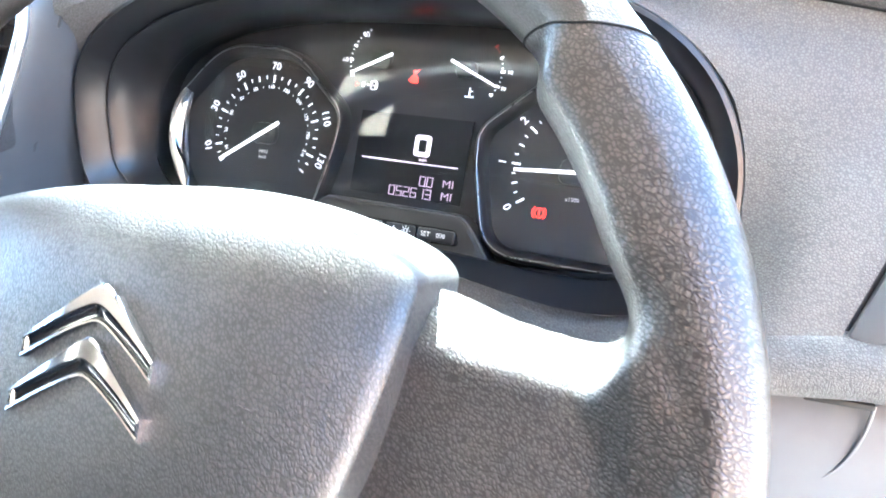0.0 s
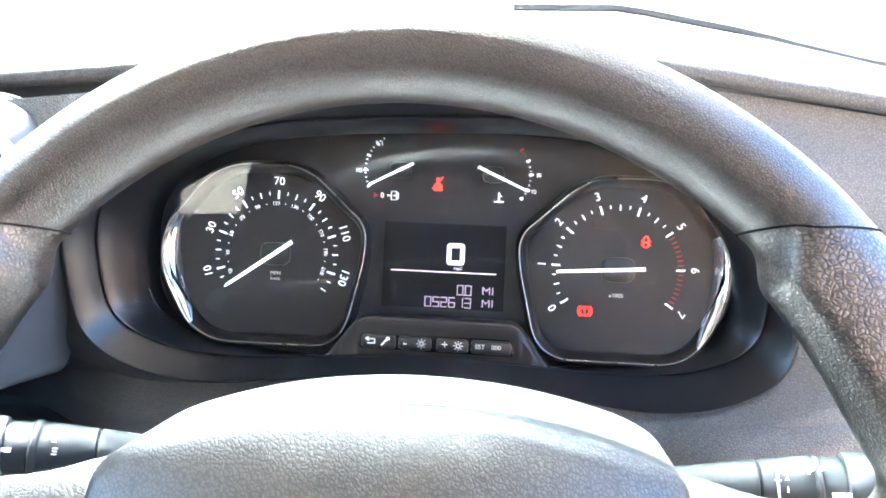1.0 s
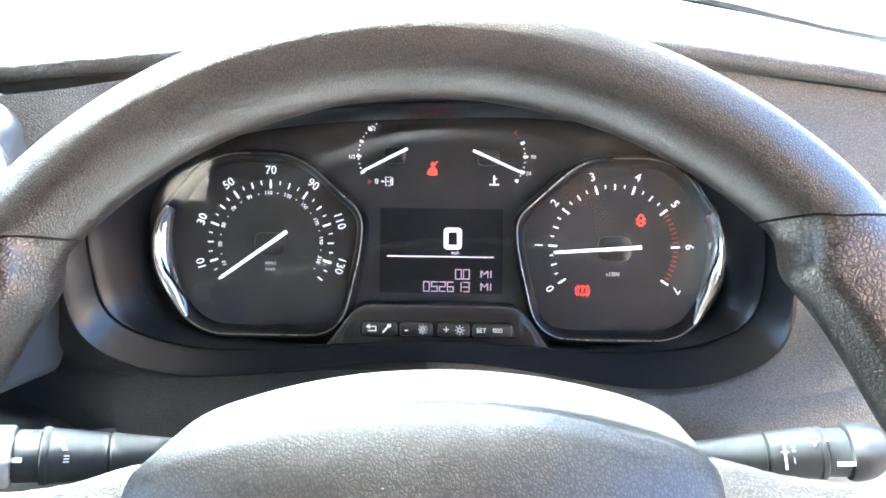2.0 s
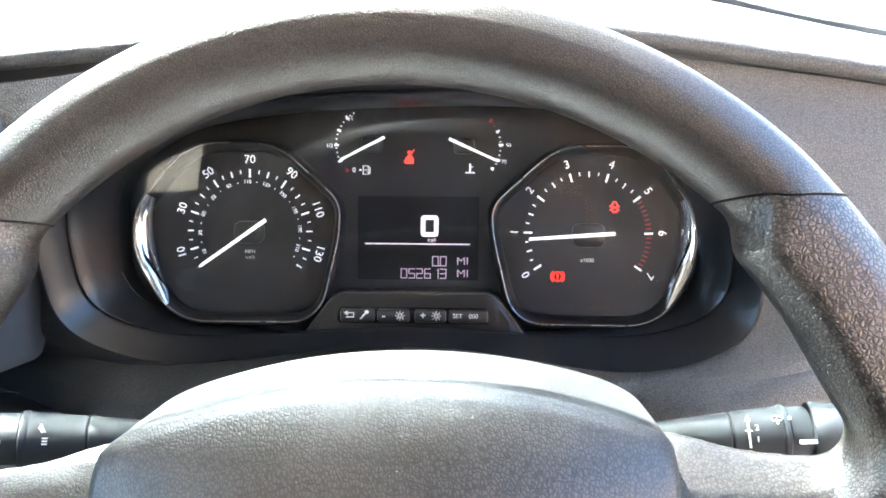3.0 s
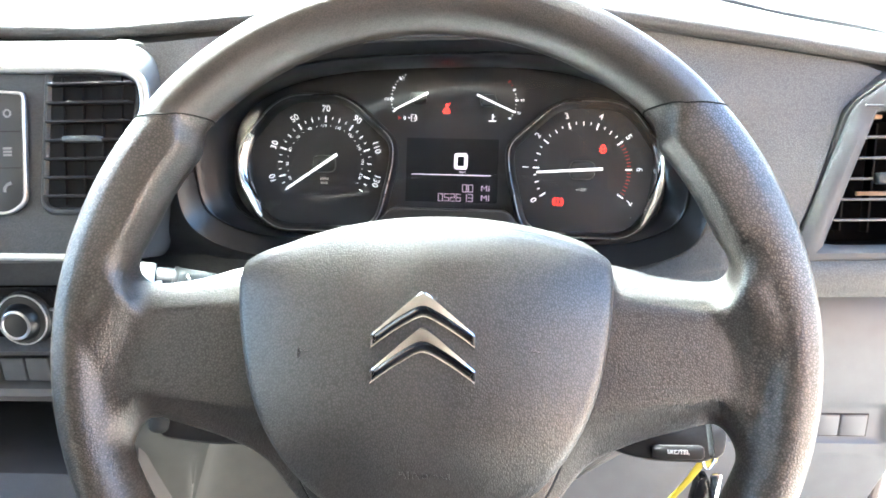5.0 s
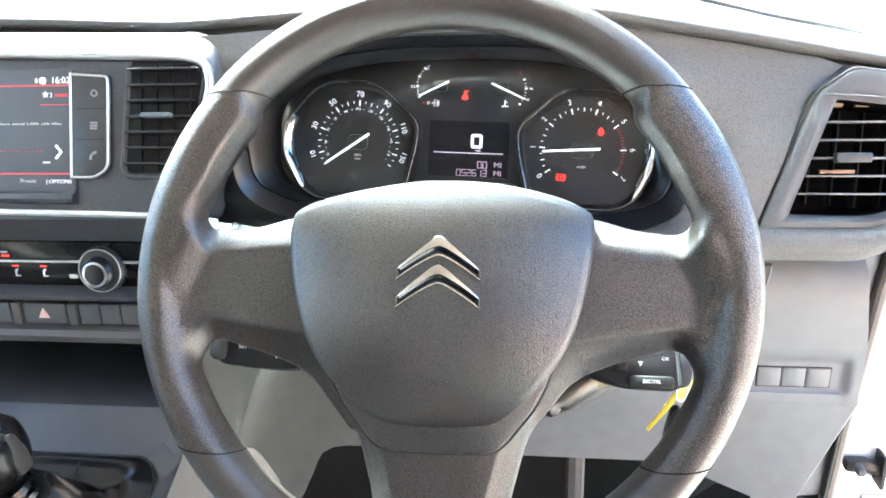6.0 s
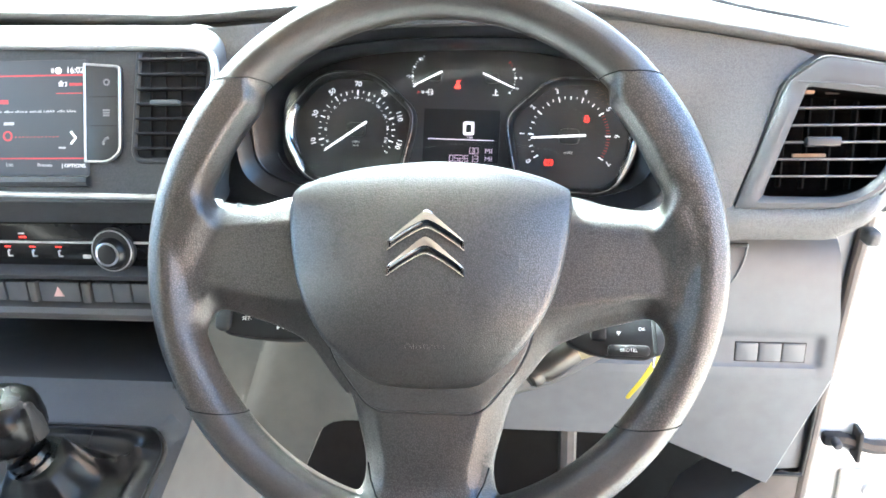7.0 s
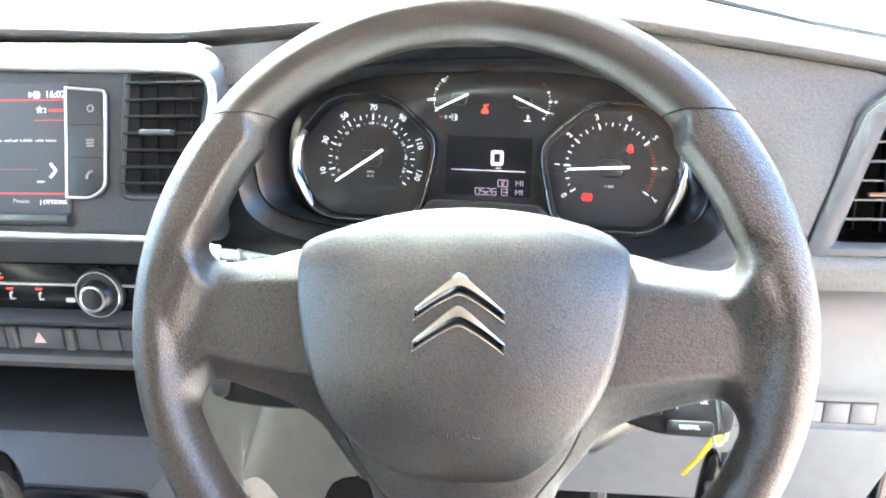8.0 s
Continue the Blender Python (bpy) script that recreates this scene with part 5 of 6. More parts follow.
    part("trim_gap", slab(inset(bib, -0.0015), -0.018, 0.0056, PADF), M_DARK, wheel)


airbag_cover()


# ---------------------------------------------------------------- column, stalks and keys
def column():
    col = thing("steering_column", (-0.003, 0.10, 0.70), "dark plastic steering column shroud behind the wheel", "steering column")
    rings = []
    for i in range(9):
        s = i / 8
        w = mix(-0.022, -0.20, s)
        a, b = mix(0.050, 0.068, min(1, s * 2)), mix(0.040, 0.052, min(1, s * 2))
        rings.append([(a * sq(math.cos(k * math.tau / 28), 2.8), -0.014 + b * sq(math.sin(k * math.tau / 28), 2.8) - 0.012 * s, w) for k in range(28)])
    part("shroud", loft(rings, m=WH), M_SOFTBLACK, col)
    low = tube([(0.061, 0.094, 0.663), (0.063, 0.095, 0.664), (0.067, 0.097, 0.666), (0.070, 0.098, 0.668), (0.074, 0.100, 0.670), (0.097, 0.110, 0.682)], 0.012, 24, radii=[0.008, 0.0110, 0.0120, 0.0110, 0.0135, 0.0130])
    part("ignition_barrel", low, plain("worn grey metal", (0.075, 0.070, 0.064), rough=0.34, metal=0.85), col, "satin grey metal ignition barrel")
    part("ignition_cover", tube([(0.030, 0.118, 0.650), (0.075, 0.122, 0.663), (0.125, 0.126, 0.680)], 0.02, 14, radii=[0.020, 0.020, 0.010]), M_MIDGREY, col, "dark lower column cover")
    part("key_surround", tube([(0.092, 0.108, 0.6815), (0.105, 0.110, 0.6820), (0.126, 0.113, 0.6830)], 0.008, 12, radii=[0.0095, 0.0085, 0.004]), plain("olive plastic", (0.17, 0.145, 0.075), rough=0.5), col, "olive surround of the ignition")
    return col


column()


def stalk(name, label, base, tip, r, light_end):
    """A control stalk: tapering arm with a joint, collar, turning ring and end cap."""
    st = thing(name, base, label, "control stalk")
    b, t = Vector(base), Vector(tip)
    at = lambda s: b.lerp(t, s)
    along = lambda rows: tube([at(s) for s, q in rows], r, 28, radii=[r * q for s, q in rows], squash=0.9)
    part("arm", along([(0.0, 0.42), (0.2, 0.56), (0.40, 0.74), (0.525, 0.86), (0.53, 0.82)]), M_STALK, st)
    part("joint", along([(0.53, 0.80), (0.536, 0.80)]), M_SEAM, st, "dark joint in the arm")
    part("sleeve", along([(0.536, 0.82), (0.541, 0.87), (0.65, 0.96), (0.73, 1.02)]), M_STALK, st)
    part("collar", along([(0.728, 1.02), (0.735, 1.07), (0.752, 1.07), (0.758, 1.0)]), M_STALK, st, "raised collar")
    part("turning_ring", along([(0.757, 0.90), (0.762, 0.96), (0.838, 0.96), (0.842, 0.90)]), M_STALK, st, "turning ring with a white mark")
    part("end_cap", along([(0.842, 0.95), (0.848, 1.10), (0.86, 1.15), (0.93, 1.12), (0.975, 0.95), (0.995, 0.6), (1.0, 0.3)]), M_SATIN if light_end else M_STALK, st, "pale end cap" if light_end else "black end cap")
    front = lambda s, q=1.0: frame_of(at(s) + Vector((0, -0.80, 0.60)) * (r * q * 0.985), 37)
    return st, front


def stalks():
    st, front = stalk("indicator_stalk", "black plastic indicator stalk with light switch ring and pale end cap", (-0.088, 0.132, 0.772), (-0.196, 0.092, 0.800), 0.0122, True)
    mk = lambda bm: part("stalk_mark", bm, M_PRINT, st)
    f = front(0.645, 0.96)
    mk(slab([Vector((-0.0022, 0.0018)), Vector((0.0022, 0.0018)), Vector((0, 0.0056))], 0, 0.0006, f))
    mk(merge(ring_band([Vector((-0.0012 + 0.0017 * math.cos(k * 0.3927), -0.0018 + 0.0019 * math.sin(k * 0.3927))) for k in range(16)], 0.0005, 0, 0.0006, f, 0.0001), *[slab(rect(0.0010, -0.0033 + k * 0.0012, 0.0032, -0.0028 + k * 0.0012), 0, 0.0006, f) for k in range(3)]))
    f = front(0.800, 0.96)
    mk(slab(rect(-0.0042, -0.0030, 0.0042, -0.0012), 0, 0.0008, f))
    f = front(0.895, 1.13)
    mk(merge(letters("0", 0.0046, f, (0.0, -0.0015), 0, 0.0006), letters("0", 0.0040, f, (-0.001, -0.0075), 0, 0.0006)))
    st, front = stalk("wiper_stalk", "black plastic wiper stalk with white symbols", (0.085, 0.130, 0.768), (0.192, 0.120, 0.7775), 0.0118, False)
    mk2 = lambda bm: part("stalk_mark", bm, M_PRINT, st)
    f = front(0.580, 0.92)
    mk2(merge(slab(rect(-0.0004, -0.007, 0.0004, 0.005), 0, 0.0006, f), slab([Vector((-0.0014, 0.0045)), Vector((0.0014, 0.0045)), Vector((0, 0.0070))], 0, 0.0006, f), slab(rect(-0.0014, 0.0, 0.0014, 0.0006), 0, 0.0006, f)))
    mk2(merge(letters("2", 0.0036, f, (0.0036, 0.0015), 0, 0.0006), letters("1", 0.0036, f, (0.0036, -0.0035), 0, 0.0006)))
    f = frame_of(front(0.690).translation + Vector((0, 0.0030, 0.0040)), 55)
    mk2(merge(ring_band([Vector((0.0028 * math.cos(k * 0.524), 0.0014 * math.sin(k * 0.524))) for k in range(12)], 0.0004, 0, 0.0006, f, 0.0001), slab(rect(-0.0003, -0.0026, 0.0003, 0.0), 0, 0.0006, f), slab([Vector((0.0055 + 0.0009 * math.cos(k * 0.785), 0.0009 * math.sin(k * 0.785))) for k in range(8)], 0, 0.0006, f)))
    f = front(0.800, 0.96)
    mk2(slab(rect(-0.0036, -0.0062, 0.0036, -0.0046), 0, 0.0009, f))

    # cruise control remote under the left spoke
    rc = thing("cruise_remote", (-0.13, 0.08, 0.70), "black cruise control remote behind the wheel", "control stalk")
    f = frame_of((-0.1355, 0.064, 0.7225), 30)
    o = rounded([(-0.038, -0.012), (0.006, -0.017), (0.060, -0.012), (0.060, 0.018), (-0.036, 0.018)], [0.010, 0.02, 0.004, 0.004, 0.008], 6)
    part("body", slab(o, -0.02, 0.006, f, 0.004), M_REMOTE, rc)
    part("roller", box((0.013, 0.022, 0.014), (-0.0345, 0.001, 0.004), 0.005, f, 3), M_STALK, rc, "grey thumb roller")
    part("remote_mark", merge(letters("SET-", 0.0042, f, (-0.016, 0.000), 0, 0.0064)), M_PRINT, rc)
    part("remote_mark", bars([(-0.0215, 0.0085, 0.0085)], f, 0.006, 0.0018), M_PRINT, rc)
    part("remote_mark", merge(slab([Vector((0.008, -0.0080)), Vector((0.008, -0.0050)), Vector((0.0105, -0.0065))], 0.006, 0.0064, f), bars([(0.0125, -0.0065, 0.0085)], f, 0.006, 0.0013)), M_PRINT, rc)

    # audio remote under the right spoke
    ra = thing("audio_remote", (0.12, 0.08, 0.70), "black audio remote with white lettered keys behind the wheel", "control stalk")
    f = frame_of((0.1245, 0.062, 0.7140), 30)
    o = rounded([(-0.036, -0.004), (-0.010, -0.013), (0.026, -0.014), (0.036, -0.008), (0.034, 0.020), (-0.036, 0.016)], [0.010, 0.012, 0.006, 0.008, 0.006, 0.006], 6)
    part("body", slab(o, -0.02, 0.004, f, 0.003), M_REMOTE, ra)
    part("end_key", slab(rounded([(0.0255, 0.0185), (0.0275, -0.0125), (0.036, -0.010), (0.0385, 0.002), (0.034, 0.016)], 0.004, 5), -0.010, 0.0062, f, 0.003), M_STALK, ra, "dull grey end of the remote")
    part("wide_key", slab(rounded(rect(-0.005, -0.0122, 0.0250, -0.0040), 0.0036, 5), 0.003, 0.0062, f, 0.0014), M_REMOTE, ra, "long source key")
    part("thumb_wheel", box((0.0115, 0.016, 0.008), (-0.0115, 0.0065, 0.003), 0.0025, f), M_REMOTE, ra, "black thumb wheel")
    part("key_mark", letters("SRC/TEL", 0.0034, f, (0.0100, -0.0080), 0, 0.0066), M_PRINT, ra)
    part("key_mark", letters("OK", 0.0034, f, (0.0195, 0.0075), 0, 0.0046), M_PRINT, ra)
    part("key_mark", merge(slab([Vector((0.0015, 0.0105)), Vector((0.0045, 0.0105)), Vector((0.0030, 0.0135))], 0.004, 0.0046, f), slab([Vector((0.0015, 0.0055)), Vector((0.0030, 0.0025)), Vector((0.0045, 0.0055))], 0.004, 0.0046, f)), M_PRINT, ra)


stalks()


def keys():
    k = thing("key_bunch", (0.164, 0.100, 0.60), "bunch of keys with a yellow tag hanging below the ignition", "keys")
    f = frame_of((0.1585, 0.085, 0.6870), 8)
    part("yellow_tag", slab(rounded([(-0.0215, -0.0330), (-0.0190, -0.0345), (-0.0070, -0.0180), (0.0030, -0.0020), (-0.0010, 0.0005), (-0.0105, -0.0170)], 0.0018, 4), 0.0, 0.0014, f @ Matrix.Rotation(radians(-12), 4, "Y"), 0.0004), M_YELLOW, k, "bent yellow plastic tag")
    part("yellow_tag", slab(rounded([(0.0020, -0.0100), (0.0100, -0.0080), (0.0130, 0.0060), (0.0060, 0.0080), (-0.0010, 0.0010)], 0.002, 4), -0.003, -0.0016, f @ Matrix.Rotation(radians(20), 4, "Y"), 0.0004), M_YELLOW, k)
    part("split_ring", ring_band([Vector((0.0010 + 0.0080 * math.cos(a * math.tau / 28), -0.0010 + 0.0080 * math.sin(a * math.tau / 28))) for a in range(28)], 0.0013, 0.002, 0.0034, f @ Matrix.Rotation(radians(48), 4, "Y"), 0.0005), M_CHROME, k, "steel split ring")
    fob = rounded([(-0.0130, -0.0800), (0.0040, -0.0820), (0.0075, -0.0280), (0.0030, -0.0150), (-0.0030, -0.0170), (-0.0070, -0.0350)], 0.005, 5)
    b = part("remote_fob", slab(fob, -0.010, -0.001, f, 0.003), M_GLOSS, k, "black remote key fob")
    sub("fob_button", slab(rounded(rect(-0.0050, -0.0440, 0.0030, -0.0360), 0.003, 5), -0.0015, 0.0, f, 0.0004), M_SWITCHDARK, b)
    part("key_blade", slab(rounded([(0.0040, -0.0130), (0.0110, -0.0120), (0.0090, -0.0300), (0.0055, -0.0360)], 0.002, 4), -0.001, 0.0012, f, 0.0004), M_CHROME, k, "steel key blade")


keys()


# ---------------------------------------------------------------- centre of the dashboard
PF = frame_of((0, 0.160, 0), 0)          # face of the centre stack: u = x, v = z


def centre_pod():
    pod = thing("screen_pod", (-0.39, 0.2, 0.79), "dark pod with silver edge holding the screen and air vents", "dash pod")
    m = frame_of((0, 0.165, 0.907), 17)      # the pod's face leans with the instruments; v is zero at the screen's top
    out = rounded([(-0.590, -0.112), (-0.226, -0.112), (-0.1925, 0.0155), (-0.590, 0.0255)], [0.02, 0.01, 0.024, 0.022], 8)
    def crown_ring(x, y, r):
        return rounded([(-0.590, -0.115), (x - 0.0335, -0.115), (x, y), (-0.590, y + 0.010)], [0.02, 0.01, r, 0.022], 8)
    rings = [[(p.x, p.y, w) for p in crown_ring(x, y, r)] for x, y, r, w in ((-0.1900, 0.0230, 0.040, -0.085), (-0.1880, 0.0290, 0.040, -0.045), (-0.1860, 0.0345, 0.040, -0.020), (-0.1873, 0.0305, 0.035, -0.013), (-0.1892, 0.0240, 0.030, -0.007), (-0.1923, 0.0168, 0.025, -0.002))]
    rings.append([(p.x, p.y, 0.0) for p in inset(out, 0.003)])
    part("pod_crown", loft(rings, cap_first=False, cap_last=False, m=m), M_CROWN, pod, "smooth rounded crown of the pod")
    joint = [p for p in crown_ring(-0.1856, 0.0350, 0.040) if p.x > -0.30 and p.y > -0.02]
    part("crown_joint", tube([m @ Vector((p.x, p.y, -0.0205)) for p in joint], 0.0009, 6), M_SWITCHDARK, pod, "dark joint round the crown")
    edge_line = [(-0.590, 0.0225), (-0.40, 0.0185), (-0.25, 0.0138), (-0.222, 0.0130), (-0.208, 0.0108), (-0.1995, 0.0050), (-0.1968, -0.0060), (-0.1985, -0.020), (-0.204, -0.045), (-0.212, -0.075)]
    line = [edge_line[0]] + [p for q in zip(edge_line, edge_line[1:]) for p in (tuple(Vector(q[0]).lerp(Vector(q[1]), 0.25)), tuple(Vector(q[0]).lerp(Vector(q[1]), 0.75)))] + [edge_line[-1]]
    line = [line[0]] + [p for q in zip(line, line[1:]) for p in (tuple(Vector(q[0]).lerp(Vector(q[1]), 0.25)), tuple(Vector(q[0]).lerp(Vector(q[1]), 0.75)))] + [line[-1]]
    part("silver_edge", tube([m @ Vector((u, v, 0.0)) for u, v in line], 0.0036, 12), M_SATIN, pod, "satin silver edge")
    part("pod_face", slab(inset(out, 0.003), -0.02, -0.0035, m), M_DASH, pod, "dark grained face")

    # air vent beside the screen
    v = thing("centre_air_vent", (-0.233, 0.15, 0.825), "black centre air vent with horizontal slats and a slider", "air vent")
    hole = rounded([(-0.2690, -0.0785), (-0.2160, -0.0785), (-0.2020, 0.0085), (-0.2630, 0.0110)], [0.008, 0.008, 0.016, 0.004], 6)
    part("vent_frame", ring_band(inset(hole, -0.0045), 0.0052, -0.03, -0.0012, m, 0.0016), M_DASH, v, "dark vent frame")
    # thin dark sheet in place of an open duct lying in shade
    part("duct", slab(inset(hole, 0.0005), -0.0036, -0.0030, m), M_DUCT, v, "flat dark sheet for the shaded duct")
    for i in range(7):
        vv = 0.0030 - i * 0.0122
        u0, u1 = lin(vv, [(-0.0785, -0.2670), (0.011, -0.2615)]), lin(vv, [(-0.0785, -0.2180), (0.0085, -0.2035)])
        part("slat", box((u1 - u0, 0.0017, 0.009), ((u0 + u1) / 2, vv, 0.0012), 0.0006, m), M_SLAT, v, "thin black slat" if i == 0 else "")
    part("slider_tab", box((0.0245, 0.0040, 0.010), (-0.2372, -0.0334, 0.0060), 0.0014, m), plain("blue grey slider", (0.085, 0.10, 0.11), rough=0.4), v, "blue-grey slider on the middle slat")
    for i in range(4):
        part("vane", box((0.0010, 0.084, 0.003), (-0.2545 + i * 0.0135, -0.034, -0.0020), 0.0003, m), M_DUCT, v)

    # screen with keys
    s = thing("touch_screen", (-0.39, 0.14, 0.81), "lit dark touch screen showing a radio page in white and red", "screen")
    # glow set above the backlight, to include the grey veil of reflections
    back = glow("lit screen ground with reflection veil", (0.05, 0.055, 0.065), 0.030)
    part("glass_panel", slab(rounded(rect(-0.470, -0.0930, -0.3110, 0.0050), 0.003), -0.004, -0.0008, m, 0.0006), back, s, "dark lit screen surface")
    kp = part("key_panel", slab(rounded([(-0.3130, -0.0800), (-0.2930, -0.0805), (-0.2825, -0.0730), (-0.2820, -0.0020), (-0.3130, 0.0005)], [0.001, 0.006, 0.006, 0.004, 0.001], 4), -0.003, 0.0008, m, 0.0006), M_SWITCHDARK, s, "dark panel with three touch keys")
    sub("key_border", ring_band(rounded([(-0.3135, -0.0818), (-0.2920, -0.0825), (-0.2805, -0.0740), (-0.2800, -0.0008), (-0.3135, 0.0018)], [0.001, 0.007, 0.006, 0.005, 0.001], 5), 0.0021, -0.002, 0.0016, m, 0.0006), M_SATIN, kp, "silver border of the keys")
    for z in (-0.0272, -0.0514):
        sub("key_line", slab(rect(-0.3080, z, -0.2830, z + 0.0006), 0.0006, 0.0011, m), M_DARK, kp)
    sub("gear_symbol", ring_band([Vector((-0.2925 + (0.0027 + 0.0005 * (k % 2)) * math.cos(k * math.tau / 16), -0.0148 + (0.0027 + 0.0005 * (k % 2)) * math.sin(k * math.tau / 16))) for k in range(16)], 0.0012, 0.0008, 0.0012, m, 0.0001), M_KEYPRINT, kp, "printed gear symbol")
    sub("list_symbol", merge(*[slab(rect(-0.2960, -0.0432 + i * 0.0022, -0.2900, -0.0417 + i * 0.0022), 0.0008, 0.0012, m) for i in range(3)]), M_KEYPRINT, kp, "printed list symbol")
    sub("phone_symbol", tube([m @ Vector(q) for q in ((-0.2958, -0.0672, 0.001), (-0.2958, -0.0645, 0.001), (-0.2938, -0.0620, 0.001), (-0.2910, -0.0612, 0.001))], 0.0011, 6), M_KEYPRINT, kp, "printed handset symbol")
    white, red, dim = glow("lit white screen print", (0.85, 0.85, 0.9), 0.030), glow("lit red screen lines", (0.50, 0.05, 0.06), 0.022), glow("dim screen print", (0.42, 0.41, 0.44), 0.014)
    for z in (-0.0086, -0.0788):
        part("red_line", slab(rect(-0.470, z, -0.3140, z + 0.0012), -0.0008, -0.0004, m), red, s, "red line across the page")
    part("red_line", slab(rect(-0.3390, -0.0236, -0.3140, -0.0229), -0.0008, -0.0004, m), red, s)
    part("clock_digits", letters("16:02", 0.0074, m, (-0.3215, -0.0042), 0, -0.0004), white, s, "white clock digits")
    part("status_dot", slab([Vector((-0.3368 + 0.0029 * math.cos(k * math.tau / 16), -0.0042 + 0.0029 * math.sin(k * math.tau / 16))) for k in range(16)], -0.0008, -0.0004, m), white, s)
    part("status_dot", slab(rounded(rect(-0.3435, -0.0062, -0.3408, -0.0020), 0.0012, 3), -0.0008, -0.0004, m), dim, s)
    part("star_mark", merge(slab([Vector((-0.3345 + (0.0030 if k % 2 == 0 else 0.0014) * math.sin(k * math.tau / 10), -0.0152 + (0.0030 if k % 2 == 0 else 0.0014) * math.cos(k * math.tau / 10))) for k in range(10)], -0.0008, -0.0004, m), letters("2", 0.0050, m, (-0.3298, -0.0158), 0, -0.0004)), white, s, "white star symbol")
    part("red_word", bars([(-0.3268, -0.0158, 0.0115)], m, -0.0008, 0.0022), red, s, "red unreadable word")
    part("red_word", bars([(-0.4060, -0.0300, 0.0225)], m, -0.0008, 0.0034), red, s)
    random.seed(4)
    u, words = -0.430, []
    while u < -0.320:
        ln = random.uniform(0.005, 0.012)
        words.append((u, -0.0385, min(ln, -0.3185 - u)))
        u += ln + 0.0022
    for u0, v0, ln in words:
        strokes, x = [], u0
        while x < u0 + ln - 0.0005:
            tall = random.choice((0.0013, 0.0013, 0.0014, 0.0020))
            strokes.append(slab(rect(x, v0 - 0.0007, x + random.uniform(0.0004, 0.0009), v0 - 0.0007 + tall), -0.0008, -0.0004, m))
            x += random.uniform(0.0010, 0.0014)
        part("page_word", merge(*strokes), dim, s)
    part("page_word", bars([(-0.3880, -0.0485, 0.0095)], m, -0.0008, 0.0026), dim, s)
    part("page_word", bars([(-0.3375, -0.0692, 0.0062)], m, -0.0008, 0.0016), dim, s)
    dim_red = glow("dim red tuner line", (0.4, 0.05, 0.05), 0.012)
    for i in range(12):
        part("tuner_dash", slab(rect(-0.3780 + i * 0.0035, -0.0602, -0.3760 + i * 0.0035, -0.0596), -0.0008, -0.0004, m), dim_red, s)
    part("tuner_dot", ring_band([Vector((-0.3845 + 0.0044 * math.cos(k * math.tau / 20), -0.0590 + 0.0044 * math.sin(k * math.tau / 20))) for k in range(20)], 0.0014, -0.0008, -0.0004, m, 0.0001), red, s, "red tuner ring")
    part("next_arrow", merge(slab([Vector((-0.3272, -0.0560)), Vector((-0.3255, -0.0550)), Vector((-0.3208, -0.0608)), Vector((-0.3230, -0.0608))], -0.0008, -0.0004, m), slab([Vector((-0.3272, -0.0656)), Vector((-0.3230, -0.0608)), Vector((-0.3208, -0.0608)), Vector((-0.3255, -0.0666))], -0.0008, -0.0004, m)), white, s, "white next arrow")
    part("menu_word", letters("List", 0.0046, m, (-0.3830, -0.0836), 0, -0.0004), dim, s)
    part("menu_word", letters("Presets", 0.0046, m, (-0.3505, -0.0840), 0, -0.0004), dim, s)
    part("menu_word", letters("| OPTIONS", 0.0046, m, (-0.3240, -0.0846), 0, -0.0004), white, s)
    part("lower_ledge", loft([[m @ Vector((u, v, w)) for v, w in ((-0.0925, -0.003), (-0.0945, 0.003), (-0.0985, 0.0045), (-0.1015, 0.002), (-0.1025, -0.004))] for u in (-0.590, -0.45, -0.3105)], close=False), M_DASH, s, "rounded ledge under the screen")
    part("lower_trim", tube([m @ Vector((u, v, 0.003)) for u, v in ((-0.590, -0.1080), (-0.40, -0.1085), (-0.240, -0.1112))], 0.0026, 8), M_SATIN, s, "silver trim line below the screen")


centre_pod()


